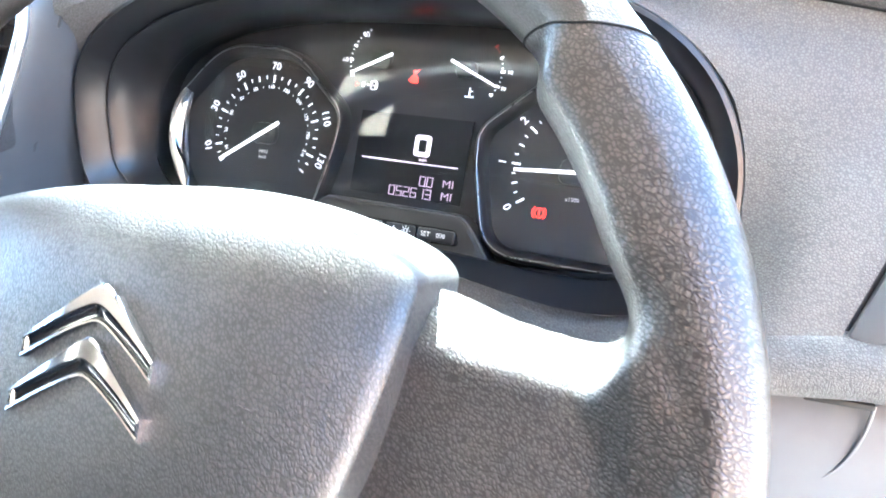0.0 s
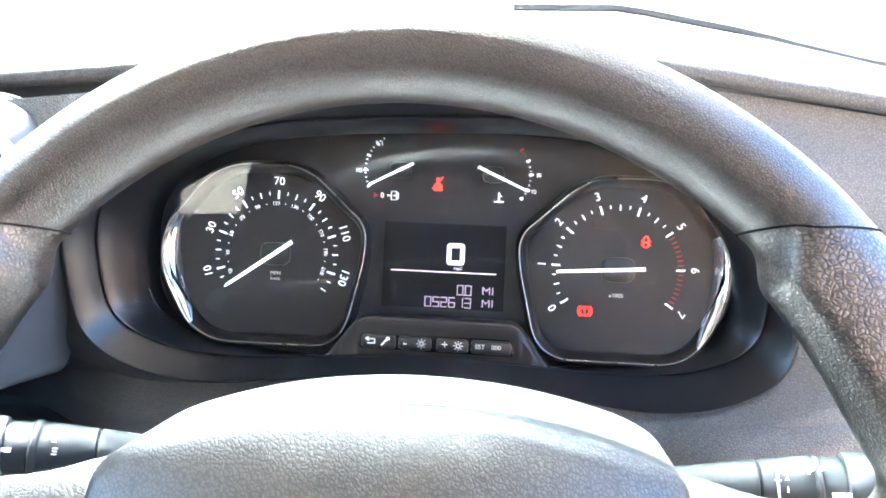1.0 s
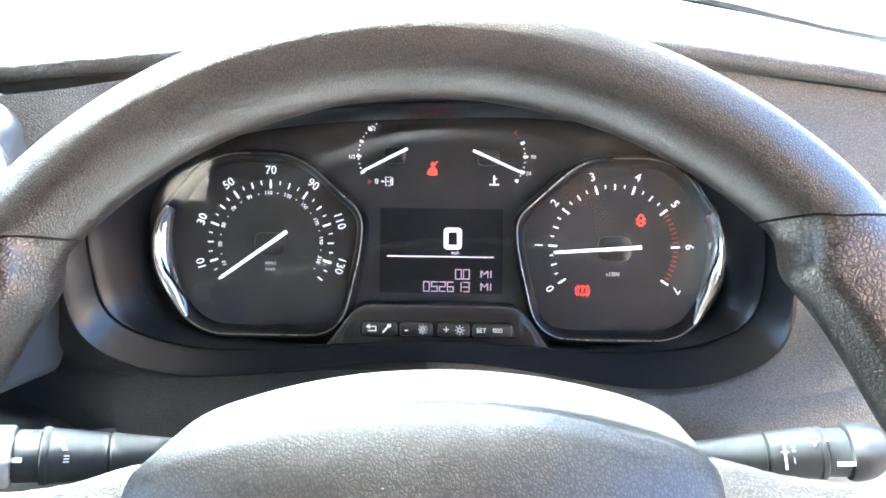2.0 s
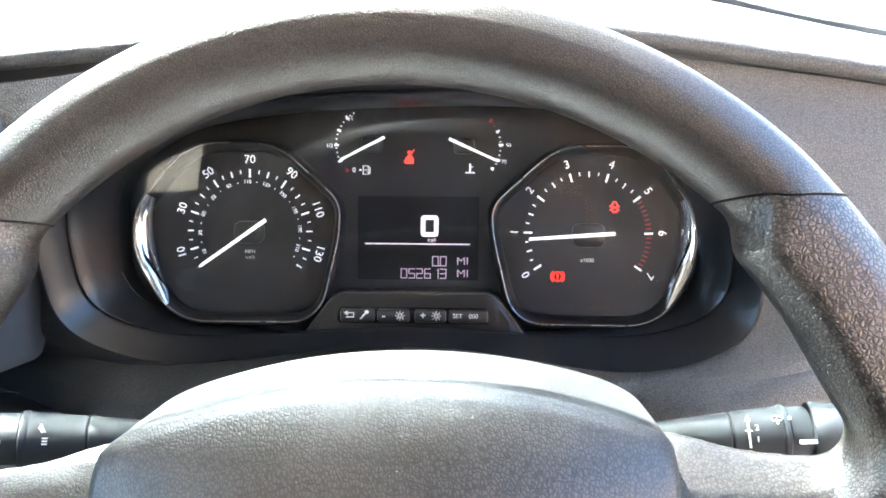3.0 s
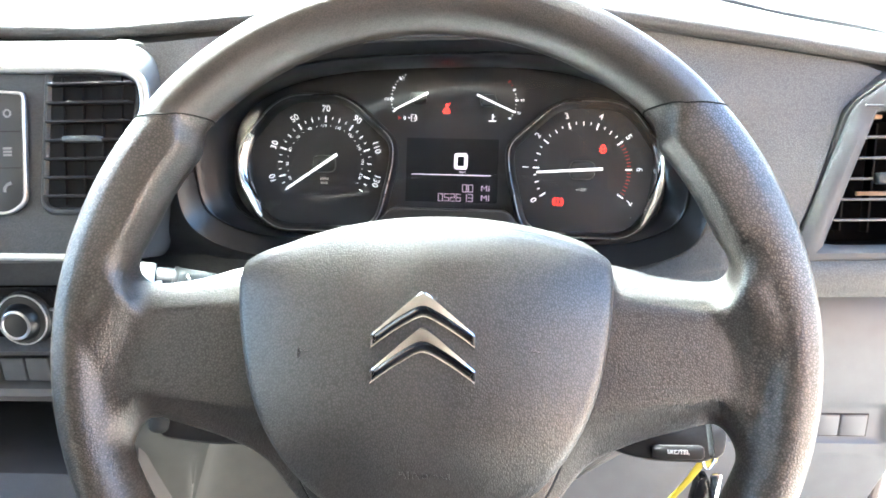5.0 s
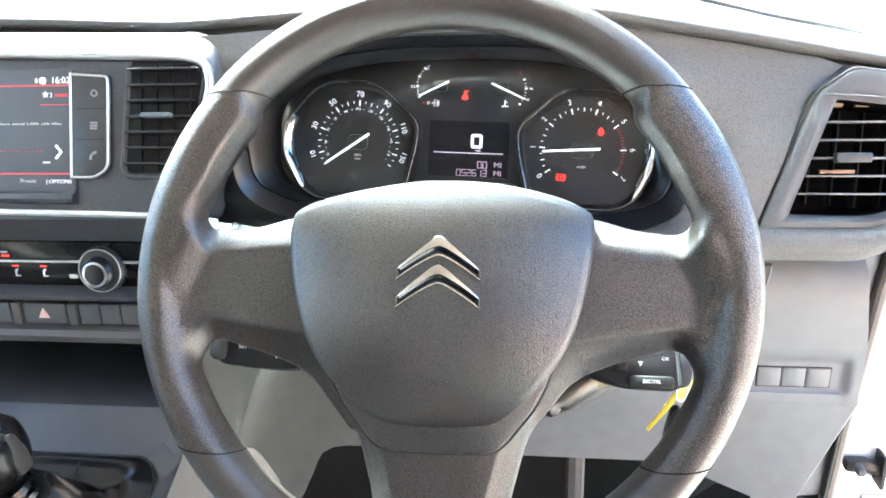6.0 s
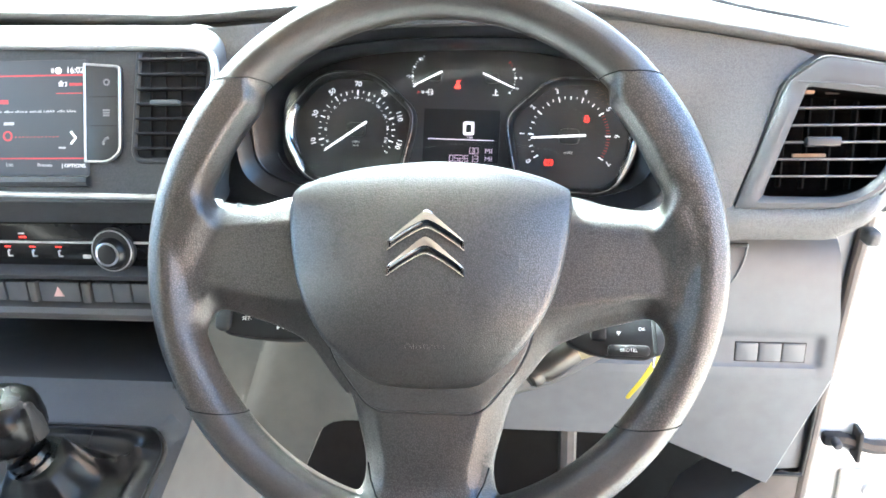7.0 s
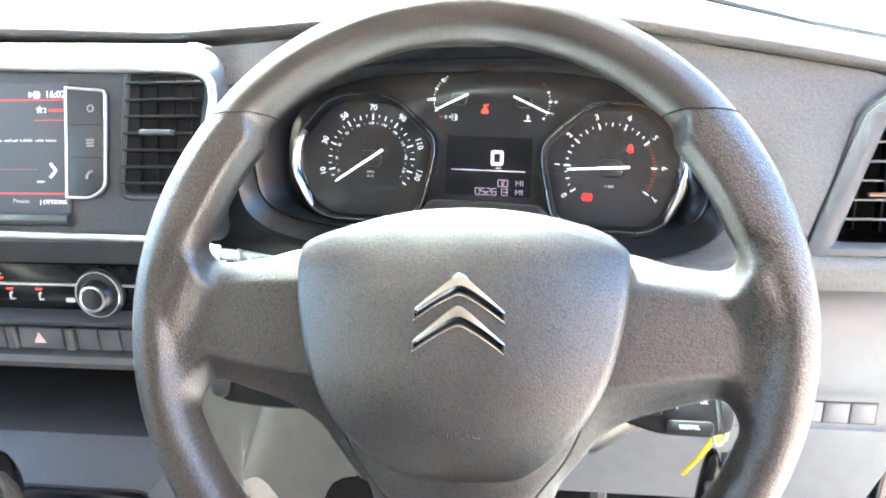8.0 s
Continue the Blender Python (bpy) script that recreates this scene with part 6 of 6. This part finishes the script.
def climate_panel():
    c = thing("climate_panel", (-0.39, 0.18, 0.71), "black climate control panel with silver lines and a rotary knob", "control panel")
    part("upper_band", loft([[(x, y, z) for y, z in ((0.150, 0.803), (0.1435, 0.798), (0.149, 0.794), (0.164, 0.768), (0.172, 0.7655))] for x in (-0.58, -0.42, -0.26)], close=False), M_DASH, c, "dark grained band")
    part("panel", slab(rounded(rect(-0.58, 0.7260, -0.262, 0.7665), 0.003), -0.02, -0.004, PF, 0.001), M_GLOSS, c, "glossy black panel")
    part("silver_line", slab(rect(-0.58, 0.7485, -0.262, 0.7503), -0.005, -0.002, PF), M_SATIN, c, "thin silver line")
    part("lower_ledge", loft([[(x, y, z) for y, z in ((0.168, 0.7275), (0.154, 0.7245), (0.1505, 0.7215), (0.154, 0.7165), (0.166, 0.714))] for x in (-0.58, -0.42, -0.262)], close=False), M_DASH, c, "rounded ledge under the panel")
    kf = frame_of((-0.3150, 0.162, 0.7410), 6)
    part("knob_skirt", lathe([(0.0205, -0.002), (0.0205, 0.003), (0.0190, 0.0048), (0.0162, 0.005)], kf @ Matrix.Translation((0.001, 0.002, 0)), 40), M_BLACK, c, "black printed ring round the knob")
    part("skirt_line", ring_band([Vector((0.001 + 0.0192 * math.cos(q * math.tau / 40), 0.002 + 0.0192 * math.sin(q * math.tau / 40))) for q in range(40)], 0.0010, 0.003, 0.0056, kf, 0.0002), M_SATIN, c, "thin silver line round the knob")
    k = part("temperature_knob", lathe([(0.0150, 0.0), (0.0147, 0.005), (0.0134, 0.0085), (0.0120, 0.0105), (0.0108, 0.0115)], kf, 40), M_SOFTBLACK, c, "black rotary knob")
    sub("knob_ring", lathe([(0.0110, 0.0098), (0.0110, 0.0122), (0.0098, 0.0127), (0.0086, 0.0116)], kf, 40), M_SATIN, k, "polished ring on the knob")
    sub("knob_cap", lathe([(0.0091, 0.0110), (0.0089, 0.0120), (0.0080, 0.0122)], kf, 32), M_SOFTBLACK, k)
    for x in (-0.4205, -0.3960, -0.3700):
        part("lit_mark", slab(rect(x - 0.0026, 0.7438, x + 0.0032, 0.7450), -0.004, -0.0034, PF), M_REDLIT, c, "lit orange-red key lamp")
        part("vent_symbol", merge(slab(rect(x - 0.0010, 0.7362, x + 0.0005, 0.7402), -0.004, -0.0034, PF), slab(rect(x - 0.0010, 0.7348, x + 0.0035, 0.7358), -0.004, -0.0034, PF), slab([Vector((x + 0.0010 + 0.0012 * math.cos(q * 0.785), 0.7408 + 0.0010 * math.sin(q * 0.785))) for q in range(8)], -0.004, -0.0034, PF)), M_PRINT, c)
    part("lit_mark", slab(rect(-0.4065, 0.7530, -0.3995, 0.7546), -0.004, -0.0034, PF), M_REDLIT, c)
    part("screen_symbol", merge(slab(rounded(rect(-0.3470, 0.7335, -0.3390, 0.7372), 0.0015), -0.004, -0.0034, PF)), M_PRINT, c)
    part("panel_words", bars([(-0.4070, 0.7572, 0.006)], PF, -0.004, 0.0014), M_PRINT, c)

    r = thing("switch_row", (-0.39, 0.18, 0.67), "row of dark dashboard switches with a hazard warning button", "switch panel")
    part("rail", loft([[(x, y, z) for y, z in ((0.176, 0.7140), (0.166, 0.7125), (0.169, 0.7105), (0.1725, 0.7085), (0.1725, 0.6885), (0.168, 0.6870), (0.160, 0.6850), (0.157, 0.6805), (0.1595, 0.6750), (0.169, 0.6690), (0.20, 0.668))] for x in (-0.60, -0.42, -0.262)], close=False), M_MIDGREY, r, "dark switch rail")
    for u0, u1, nm in ((-0.4580, -0.4350, 0), (-0.4330, -0.4120, 0), (-0.4095, -0.4015, 2), (-0.3990, -0.3585, 1), (-0.3560, -0.3480, 2), (-0.3455, -0.3270, 0), (-0.3255, -0.3075, 0), (-0.3060, -0.2880, 0)):
        b = part("hazard_button" if nm == 1 else ("spacer" if nm == 2 else "switch_blank"), box((u1 - u0, 0.010, 0.0195 if nm != 2 else 0.0205), ((u0 + u1) / 2, 0.170 if nm != 2 else 0.1685, 0.6985), 0.0012), M_MIDGREY if nm == 2 else M_SWITCH, r)
        if nm == 1:
            sub("triangle", slab([Vector((-0.3850, 0.6945)), Vector((-0.3740, 0.6945)), Vector((-0.3795, 0.7045))], -0.0055, -0.0046, PF), plain("pink warning print", (0.72, 0.48, 0.48), rough=0.5), b, "pink-red warning triangle")


climate_panel()


def console():
    c = thing("centre_console", (-0.40, 0.1, 0.0), "dark grey console with open cubby below the dashboard", "console")
    # cubby: floor, back, sides
    part("cubby_floor", loft([[(x, y, z) for y, z in ((0.150, 0.6080), (0.156, 0.6120), (0.20, 0.6130), (0.36, 0.612))] for x in (-0.62, -0.45, -0.27)], close=False), M_CUBBY, c, "dark cubby floor")
    part("cubby_back", box((0.36, 0.01, 0.08), (-0.44, 0.36, 0.64), 0.002), M_CUBBY, c)
    part("cubby_side", box((0.012, 0.20, 0.075), (-0.262, 0.275, 0.640), 0.003), M_CUBBY, c)
    part("cubby_roof", box((0.36, 0.19, 0.004), (-0.44, 0.268, 0.668), 0.001), M_CUBBY, c)
    # front apron and top, with the sloping frame of the gear lever
    cols = []
    for x in (-0.62, -0.50, -0.40, -0.32, -0.275, -0.258, -0.251, -0.248):
        e = step(x, -0.275, -0.248)
        cols.append([(x, y, z - 0.012 * e) for y, z in ((0.156, 0.6120), (0.148, 0.6080), (0.135, 0.6005), (0.118, 0.5925), (0.050, 0.5640), (-0.05, 0.523), (-0.16, 0.48))])
    part("console_top", loft(cols, close=False), M_CONSOLE, c, "smooth dark grey console top")
    # side towards the driver
    rows = []
    for y, zt, x1 in ((-0.16, 0.470, -0.215), (-0.05, 0.512, -0.215), (0.05, 0.552, -0.212), (0.118, 0.581, -0.205), (0.156, 0.605, -0.195), (0.20, 0.66, -0.18), (0.215, 0.735, -0.165)):
        rows.append([(-0.248 if zt < 0.62 else -0.262, y, zt), (-0.243 if zt < 0.62 else -0.255, y - 0.002, zt - 0.012), (mix(-0.243, x1, 0.4), y, zt * 0.75), (x1, y + 0.01, zt * 0.45), (x1 + 0.01, y + 0.02, 0.02)])
    part("console_side", loft(rows, close=False), M_MIDGREY, c, "grey console side panel")
    # inner knee panel left of the column
    kp = thing("inner_knee_panel", (-0.12, 0.22, 0.4), "grey plastic knee panel beside the steering column", "dash panel")
    foot = [(-0.190, 0.34), (-0.176, 0.45), (-0.168, 0.488), (-0.160, 0.515), (-0.152, 0.530), (-0.140, 0.538), (-0.125, 0.541), (0.03, 0.541)]
    rows = []
    for i in range(147):
        x = -0.262 + i * 0.002
        y0 = mix(0.172, 0.205, step((x + 0.262) / 0.292, 0, 0.35))
        zb = lin(x, foot) if x > -0.190 else 0.34
        near = math.exp(-((x + 0.197) / 0.018) ** 2)
        col = [(x + 0.045 * near, y0 + 0.012, 0.744)]
        for k in range(17):
            z = mix(0.728, zb, k / 16)
            rid = 0.010 * math.exp(-(abs(x + 0.197) / (0.024 if x < -0.197 else 0.0045)) ** 1.3) * (1 - step(z, 0.66, 0.72))
            col.append((x + (z - 0.629) * 0.396 * near, y0 + 0.03 * step(0.66 - z, 0.0, 0.32) - rid, z))
        x = col[-1][0]
        col += [(x, col[-1][1] + 0.004, zb - 0.001), (x, col[-1][1] + 0.035, zb + 0.002)]
        rows.append(col)
    whole = loft(rows, close=False)
    outer = whole.copy()
    def beyond(f):
        c = f.calc_center_median()
        return c.x < -0.197 + (c.z - 0.629) * 0.396
    bmesh.ops.delete(whole, geom=[f for f in whole.faces if beyond(f)], context="FACES")
    bmesh.ops.delete(outer, geom=[f for f in outer.faces if not beyond(f)], context="FACES")
    part("knee_pad", whole, M_KNEE, kp, "grey knee pad below the column", 1.2)
    part("side_cheek", outer, M_KNEE, kp, "grey cheek beside the console", 1.2)
    # gear lever
    g = thing("gear_lever", (-0.355, 0.075, 0.57), "gear lever with glossy black knob, silver collar and dark leather gaiter", "gear lever")
    tilt = frame_of((-0.340, 0.055, 0.567), 68)
    o = rounded([(-0.085, -0.075), (0.085, -0.075), (0.087, 0.040), (0.068, 0.062), (-0.085, 0.062)], [0.01, 0.012, 0.012, 0.012, 0.01], 6)
    part("gaiter_frame", ring_band(o, 0.0035, -0.002, 0.0022, tilt, 0.001), M_DARK, g, "dark frame round the gaiter")
    base = [tuple(p) for p in inset(o, 0.0035)]
    ridge = [Vector(p) for p in ((0.016, 0.018), (0.034, 0.015), (0.052, 0.017), (0.068, 0.029), (0.078, 0.036))]
    def to_ridge(p):
        best = 1.0
        for a, b in zip(ridge, ridge[1:]):
            s = max(0.0, min(1.0, (p - a).dot(b - a) / (b - a).length_squared))
            best = min(best, (p - a.lerp(b, s)).length)
        return best
    mid = Vector((-0.004, 0.004))
    rings = []
    for i in range(29):
        s = i / 28
        ring = []
        for k in range(96):
            a = k * math.tau / 96
            d = Vector((math.cos(a), math.sin(a)))
            p = edge_of(mid, mid + d, base)
            pleat = 1 + 0.02 * math.cos(a * 15) * step(s, 0.6, 0.95)
            q = p.lerp(mid + d * 0.021 * pleat, s ** 0.8)
            roll = 0.005 * math.sin(math.pi * min(1, s / 0.22))
            h = 0.0035 + roll + 0.030 * step(s, 0.55, 1.0)
            away = to_ridge(q)
            h += (0.014 * math.exp(-(away / 0.0045) ** 1.4) - 0.003 * math.exp(-((away - 0.014) / 0.008) ** 2)) * step(s, 0.0, 0.2)
            ring.append((q.x, q.y, h))
        rings.append(ring)
    part("gaiter", loft(rings, cap_first=False, m=tilt), leather("gaiter leather", (0.006, 0.006, 0.0072), rough=0.36, cell=900, bump=0.06, furrow=0.3, spec=0.4), g, "folded dark leather gaiter", sharp=1.4)
    part("gaiter_stitch", tube([tilt @ Vector((0.013, v, w)) for v, w in ((0.056, 0.0045), (0.050, 0.0068), (0.043, 0.0062), (0.036, 0.004))], 0.0007, 6), M_DARK, g, "stitched gaiter seam")
    root = Vector((-0.342, 0.048, 0.583))
    axis = Vector((-0.36, -0.20, 0.91)).normalized()
    ring_profile = [(0.0, 0.0200), (0.004, 0.0215), (0.008, 0.0200), (0.0085, 0.0170), (0.011, 0.0170), (0.0115, 0.0205), (0.016, 0.0205), (0.0165, 0.0165), (0.019, 0.0165), (0.0195, 0.0185), (0.0245, 0.0180), (0.026, 0.0150)]
    part("collar", tube([root + axis * s for s, r in ring_profile], 0.02, 28, radii=[r for s, r in ring_profile]), plain("dark chrome", (0.040, 0.040, 0.043), rough=0.28, metal=0.95, bump=0), g, "silver ringed collar", 0.5)
    axis = Vector((-0.14, -0.25, 0.96)).normalized()
    base_k = Vector((-0.370, 0.042, 0.640)) - axis * 0.031
    side = axis.cross(Vector((0, 1, 0))).normalized()
    fore = side.cross(axis)
    part("neck", tube([root + Vector((-0.36, -0.20, 0.91)).normalized() * 0.020, (root + base_k) * 0.5 + Vector((-0.004, 0, 0.010)), base_k + axis * 0.006], 0.0155, 20, radii=[0.0150, 0.0160, 0.0175]), M_BLACK, g, "black neck under the knob")
    rings = []
    for s, a, b in ((0.0, 0.020, 0.018), (0.003, 0.0265, 0.023), (0.010, 0.0310, 0.027), (0.022, 0.0335, 0.029), (0.036, 0.0340, 0.030), (0.047, 0.0335, 0.029), (0.055, 0.0290, 0.025), (0.060, 0.0245, 0.021), (0.0630, 0.016, 0.014), (0.0640, 0.007, 0.006)):
        rings.append([base_k + axis * (s * 0.80) + side * (a * sq(math.cos(k * math.tau / 40), 2.7)) + fore * (b * sq(math.sin(k * math.tau / 40), 2.7)) for k in range(40)])
    kb = part("knob", loft(rings), plain("glossy black knob", (0.005, 0.005, 0.0055), rough=0.26, bump=0, spec=0.18), g, "glossy black gear knob", 1.2)
    kf = Matrix((tuple(-fore), tuple(axis), tuple(side))).transposed().to_4x4()
    sgn = 1 if side.x > 0 else -1
    inlay = rounded([(-0.010, 0.006), (0.006, 0.002), (0.010, 0.020), (0.007, 0.040), (-0.003, 0.042), (-0.010, 0.020)], 0.005, 5)
    kf = Matrix.Translation(base_k) @ kf
    if sgn < 0:
        kf = kf @ Matrix.Rotation(math.pi, 4, "Y")
    sub("side_inlay", slab(inlay, 0.018, 0.0345, kf, 0.004), M_DARK, kb, "gloss black inlay on the side")
    face = Matrix.Translation(base_k + axis * 0.028) @ Matrix((tuple(side * sgn), tuple(axis), tuple((side * sgn).cross(axis)))).transposed().to_4x4()
    sub("shift_pattern", merge(*[slab(rect(x - 0.0006, 0.000, x + 0.0006, 0.014), 0.018, 0.0303, face) for x in (-0.012, -0.004, 0.004, 0.012)], slab(rect(-0.012, 0.0064, 0.012, 0.0076), 0.018, 0.0303, face)), M_BLACK, kb, "engraved shift pattern")
    part("console_corner", loft([[(0.0700, 0.0560, 0.0035), (0.0763, 0.0755, 0.0035)], [(0.0790, 0.0530, 0.0035), (0.0850, 0.0690, 0.0030)], [(0.0890, 0.0400, 0.0020), (0.0955, 0.0600, -0.0040)]], close=False, m=tilt), M_CONSOLE, c, "bevelled corner beside the gaiter")


console()


# ---------------------------------------------------------------- footwell, door opening
def footwell():
    p = thing("clutch_pedal", (-0.10, 0.40, 0.1), "black pedal in the dark footwell", "pedal")
    part("arm", tube([(-0.10, 0.545, 0.57), (-0.10, 0.46, 0.40), (-0.10, 0.40, 0.20)], 0.010, 8), M_BLACK, p)
    part("pad", box((0.06, 0.016, 0.07), (-0.10, 0.39, 0.17), 0.006), M_RUBBER, p)
    p = thing("brake_pedal", (0.06, 0.40, 0.1), "pale metal pedal arm in the dark footwell", "pedal")
    part("arm", tube([(0.105, 0.545, 0.62), (0.105, 0.36, 0.56), (0.105, 0.36, 0.36), (0.08, 0.36, 0.20)], 0.011, 8), plain("dull pedal metal", (0.12, 0.12, 0.125), rough=0.5, metal=0.3), p)
    part("pad", box((0.08, 0.016, 0.06), (0.08, 0.35, 0.17), 0.006), M_RUBBER, p)
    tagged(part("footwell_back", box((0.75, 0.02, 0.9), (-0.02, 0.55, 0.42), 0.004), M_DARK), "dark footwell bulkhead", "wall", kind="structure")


footwell()


def doorway():
    tagged(part("door_post", loft([[(x0, 0.262, z), (x0 + 0.004, 0.255, z), (x1, 0.262, z), (x1 + 0.006, 0.28, z), (x1 + 0.006, 0.50, z)] for z, x0, x1 in ((-0.05, 0.322, 0.40), (0.30, 0.332, 0.408), (0.50, 0.3405, 0.425), (0.60, 0.3475, 0.410), (0.66, 0.3530, 0.411), (0.70, 0.3570, 0.412), (0.76, 0.366, 0.425), (0.95, 0.42, 0.46))], close=False), M_WHITEPAINT), "white painted door post in the sun", "door post", kind="structure")
    d = thing("open_door", (0.5, 0.30, 0.05), "open white driver's door seen at its hinge edge", "door")
    part("edge", box((0.45, 0.05, 1.05), (0.66, 0.33, 0.50), 0.012), plain("pale inner door paint", (0.72, 0.70, 0.66), rough=0.35, vary=0.05, coat=0.3, bump=0), d, "pale door edge")
    part("wiring_boot", tube([(0.402, 0.250, 0.668), (0.418, 0.240, 0.676), (0.435, 0.245, 0.660), (0.45, 0.26, 0.63)], 0.012, 10, radii=[0.011, 0.013, 0.013, 0.012]), M_RUBBER, d, "black wiring boot")
    strap = thing("door_check_strap", (0.36, 0.255, 0.50), "black steel check strap between post and open door", "door check")
    part("bracket", box((0.024, 0.014, 0.014), (0.364, 0.250, 0.520), 0.005), M_DARK, strap)
    part("pin", lathe([(0.0045, 0.0), (0.0045, 0.010), (0.003, 0.012)], frame_of((0.362, 0.243, 0.522), 0), 12), M_RUBBER, strap, "worn pin head")
    part("plate", box((0.004, 0.020, 0.034), (0.385, 0.248, 0.517), 0.001), M_DARK, strap)
    part("arm", tube([(0.37, 0.250, 0.520), (0.40, 0.250, 0.512), (0.46, 0.262, 0.505)], 0.0075, 8), plain("brown black steel", (0.018, 0.015, 0.014), rough=0.5), strap)
    h = d
    part("hinge_leaf", box((0.05, 0.012, 0.075), (0.400, 0.252, 0.445), 0.005), M_WHITEPAINT, h)
    for z in (0.465, 0.425):
        part("hinge_bolt", lathe([(0.009, 0.0), (0.009, 0.005), (0.006, 0.007)], frame_of((0.405, 0.246, z), 0), 12), M_WHITEPAINT, h)


doorway()


def seats():
    for x, tall, cloth, label in ((0.0, 0.62, M_SEAT, "dark cloth driver's seat facing the dashboard"), (-0.78, 0.62, M_SEAT, "dark cloth passenger seat facing the dashboard")):
        s = thing("seat", (x, -0.62, 0.0), label, "seat", "cab seats")
        part("cushion", box((0.52, 0.56, 0.15), (x, -0.62, 0.37), 0.05, seg=4), cloth, s)
        part("base", box((0.42, 0.44, 0.30), (x, -0.62, 0.15), 0.02), M_BLACK, s)
        part("backrest", box((0.50, 0.12, tall), (x, -0.87, 0.41 + tall / 2), 0.05, seg=4), cloth, s)


seats()


def outside():
    # a pale low building and a parked white car beyond the windscreen
    b = thing("far_building", (-9, 30, -0.45), "long pale rendered building across the yard", "building")
    part("wall", box((90, 4, 7.4), (0, 40, 3.2), 0.02), plain("pale render", (0.45, 0.44, 0.42), rough=0.9, vary=0.15, scale=0.6, bump=0), b)
    part("roof", box((91, 4.4, 0.25), (0, 40, 7.0), 0.02), plain("grey roof", (0.3, 0.3, 0.31), rough=0.8), b)
    c = thing("parked_car", (2.9, 8.0, -0.45), "white car parked ahead in the sun", "car")
    part("body", box((1.75, 4.0, 0.75), (2.9, 9.0, 0.15), 0.22, seg=4), M_WHITEPAINT, c)
    cab = loft([[(2.9 + sx * w, 9.0 + sy * l, z) for sx, sy in ((-1, -1), (1, -1), (1, 1), (-1, 1))] for z, w, l in ((0.48, 0.82, 1.5), (0.95, 0.62, 0.95))])
    part("glazing", cab, plain("teal car glass", (0.07, 0.11, 0.11), rough=0.4, bump=0), c, "teal tinted windows")
    part("roof", box((1.25, 1.9, 0.08), (2.9, 9.0, 0.97), 0.03), M_WHITEPAINT, c)
    for sx in (-0.8, 0.8):
        for sy in (-1.25, 1.3):
            part("wheel", lathe([(0.30, -0.1), (0.31, -0.07), (0.31, 0.07), (0.30, 0.1), (0.2, 0.1)], pose(2.9 + sx, 9.0 + sy, -0.14, 0, 90, 0), 24), M_RUBBER, c)

    w = thing("yard_wall", (-6.5, 8, -0.45), "low dark grey wall across the yard", "wall")
    part("panel", loft([[(x, 8.0, -0.45), (x, 8.25, -0.45), (x, 8.25, zt), (x, 8.0, zt)] for x, zt in ((-11, 1.06), (-6, 1.04), (-4.6, 1.0), (-3.9, 0.86))]), plain("dark render", (0.09, 0.085, 0.08), rough=0.9, vary=0.2, scale=2), w)

    # out of view: added as a warm reflector for the wheel's right side
    b = thing("warm_reflector", (4.2, -4.5, -0.45), "added unseen terracotta wall that reflects warm light onto the wheel", "wall")
    part("panel", box((0.3, 9.0, 2.2), (4.2, -5.0, 0.65), 0.02), plain("terracotta brick", (0.46, 0.29, 0.20), rough=0.9, vary=0.2, scale=4.0, bump=0), b)
    part("coping", box((0.4, 9.1, 0.12), (4.2, -5.0, 1.80), 0.02), plain("pale coping", (0.4, 0.37, 0.33), rough=0.8), b)
    # out of view: added so the dial cover has something cream to reflect
    b = thing("rear_reflector", (0, -20, -0.45), "added unseen cream wall behind the van, reflected in the dial cover", "building")
    part("wall", box((27, 1, 13), (-11.5, -18, 6.0), 0.02), plain("cream render", (0.62, 0.55, 0.43), rough=0.9, vary=0.12, scale=0.8, bump=0), b)
    part("roof", box((27.5, 2, 0.3), (-11.5, -18, 12.6), 0.02), plain("brown roof edge", (0.2, 0.15, 0.12), rough=0.8), b)

    # out of view: added to give the right grip a brown reflection
    b = thing("brown_reflector", (10, -18, -0.45), "added unseen brown wall behind the van, reflected in the right grip", "house")
    part("wall", box((16, 1, 11), (10.2, -18, 5.0), 0.02), plain("brown brick", (0.36, 0.215, 0.14), rough=0.9, vary=0.2, scale=3.0, bump=0), b)
    part("roof", box((16.4, 2, 0.3), (10.2, -18, 10.6), 0.02), plain("dark roof edge", (0.12, 0.10, 0.09), rough=0.8), b)


outside()
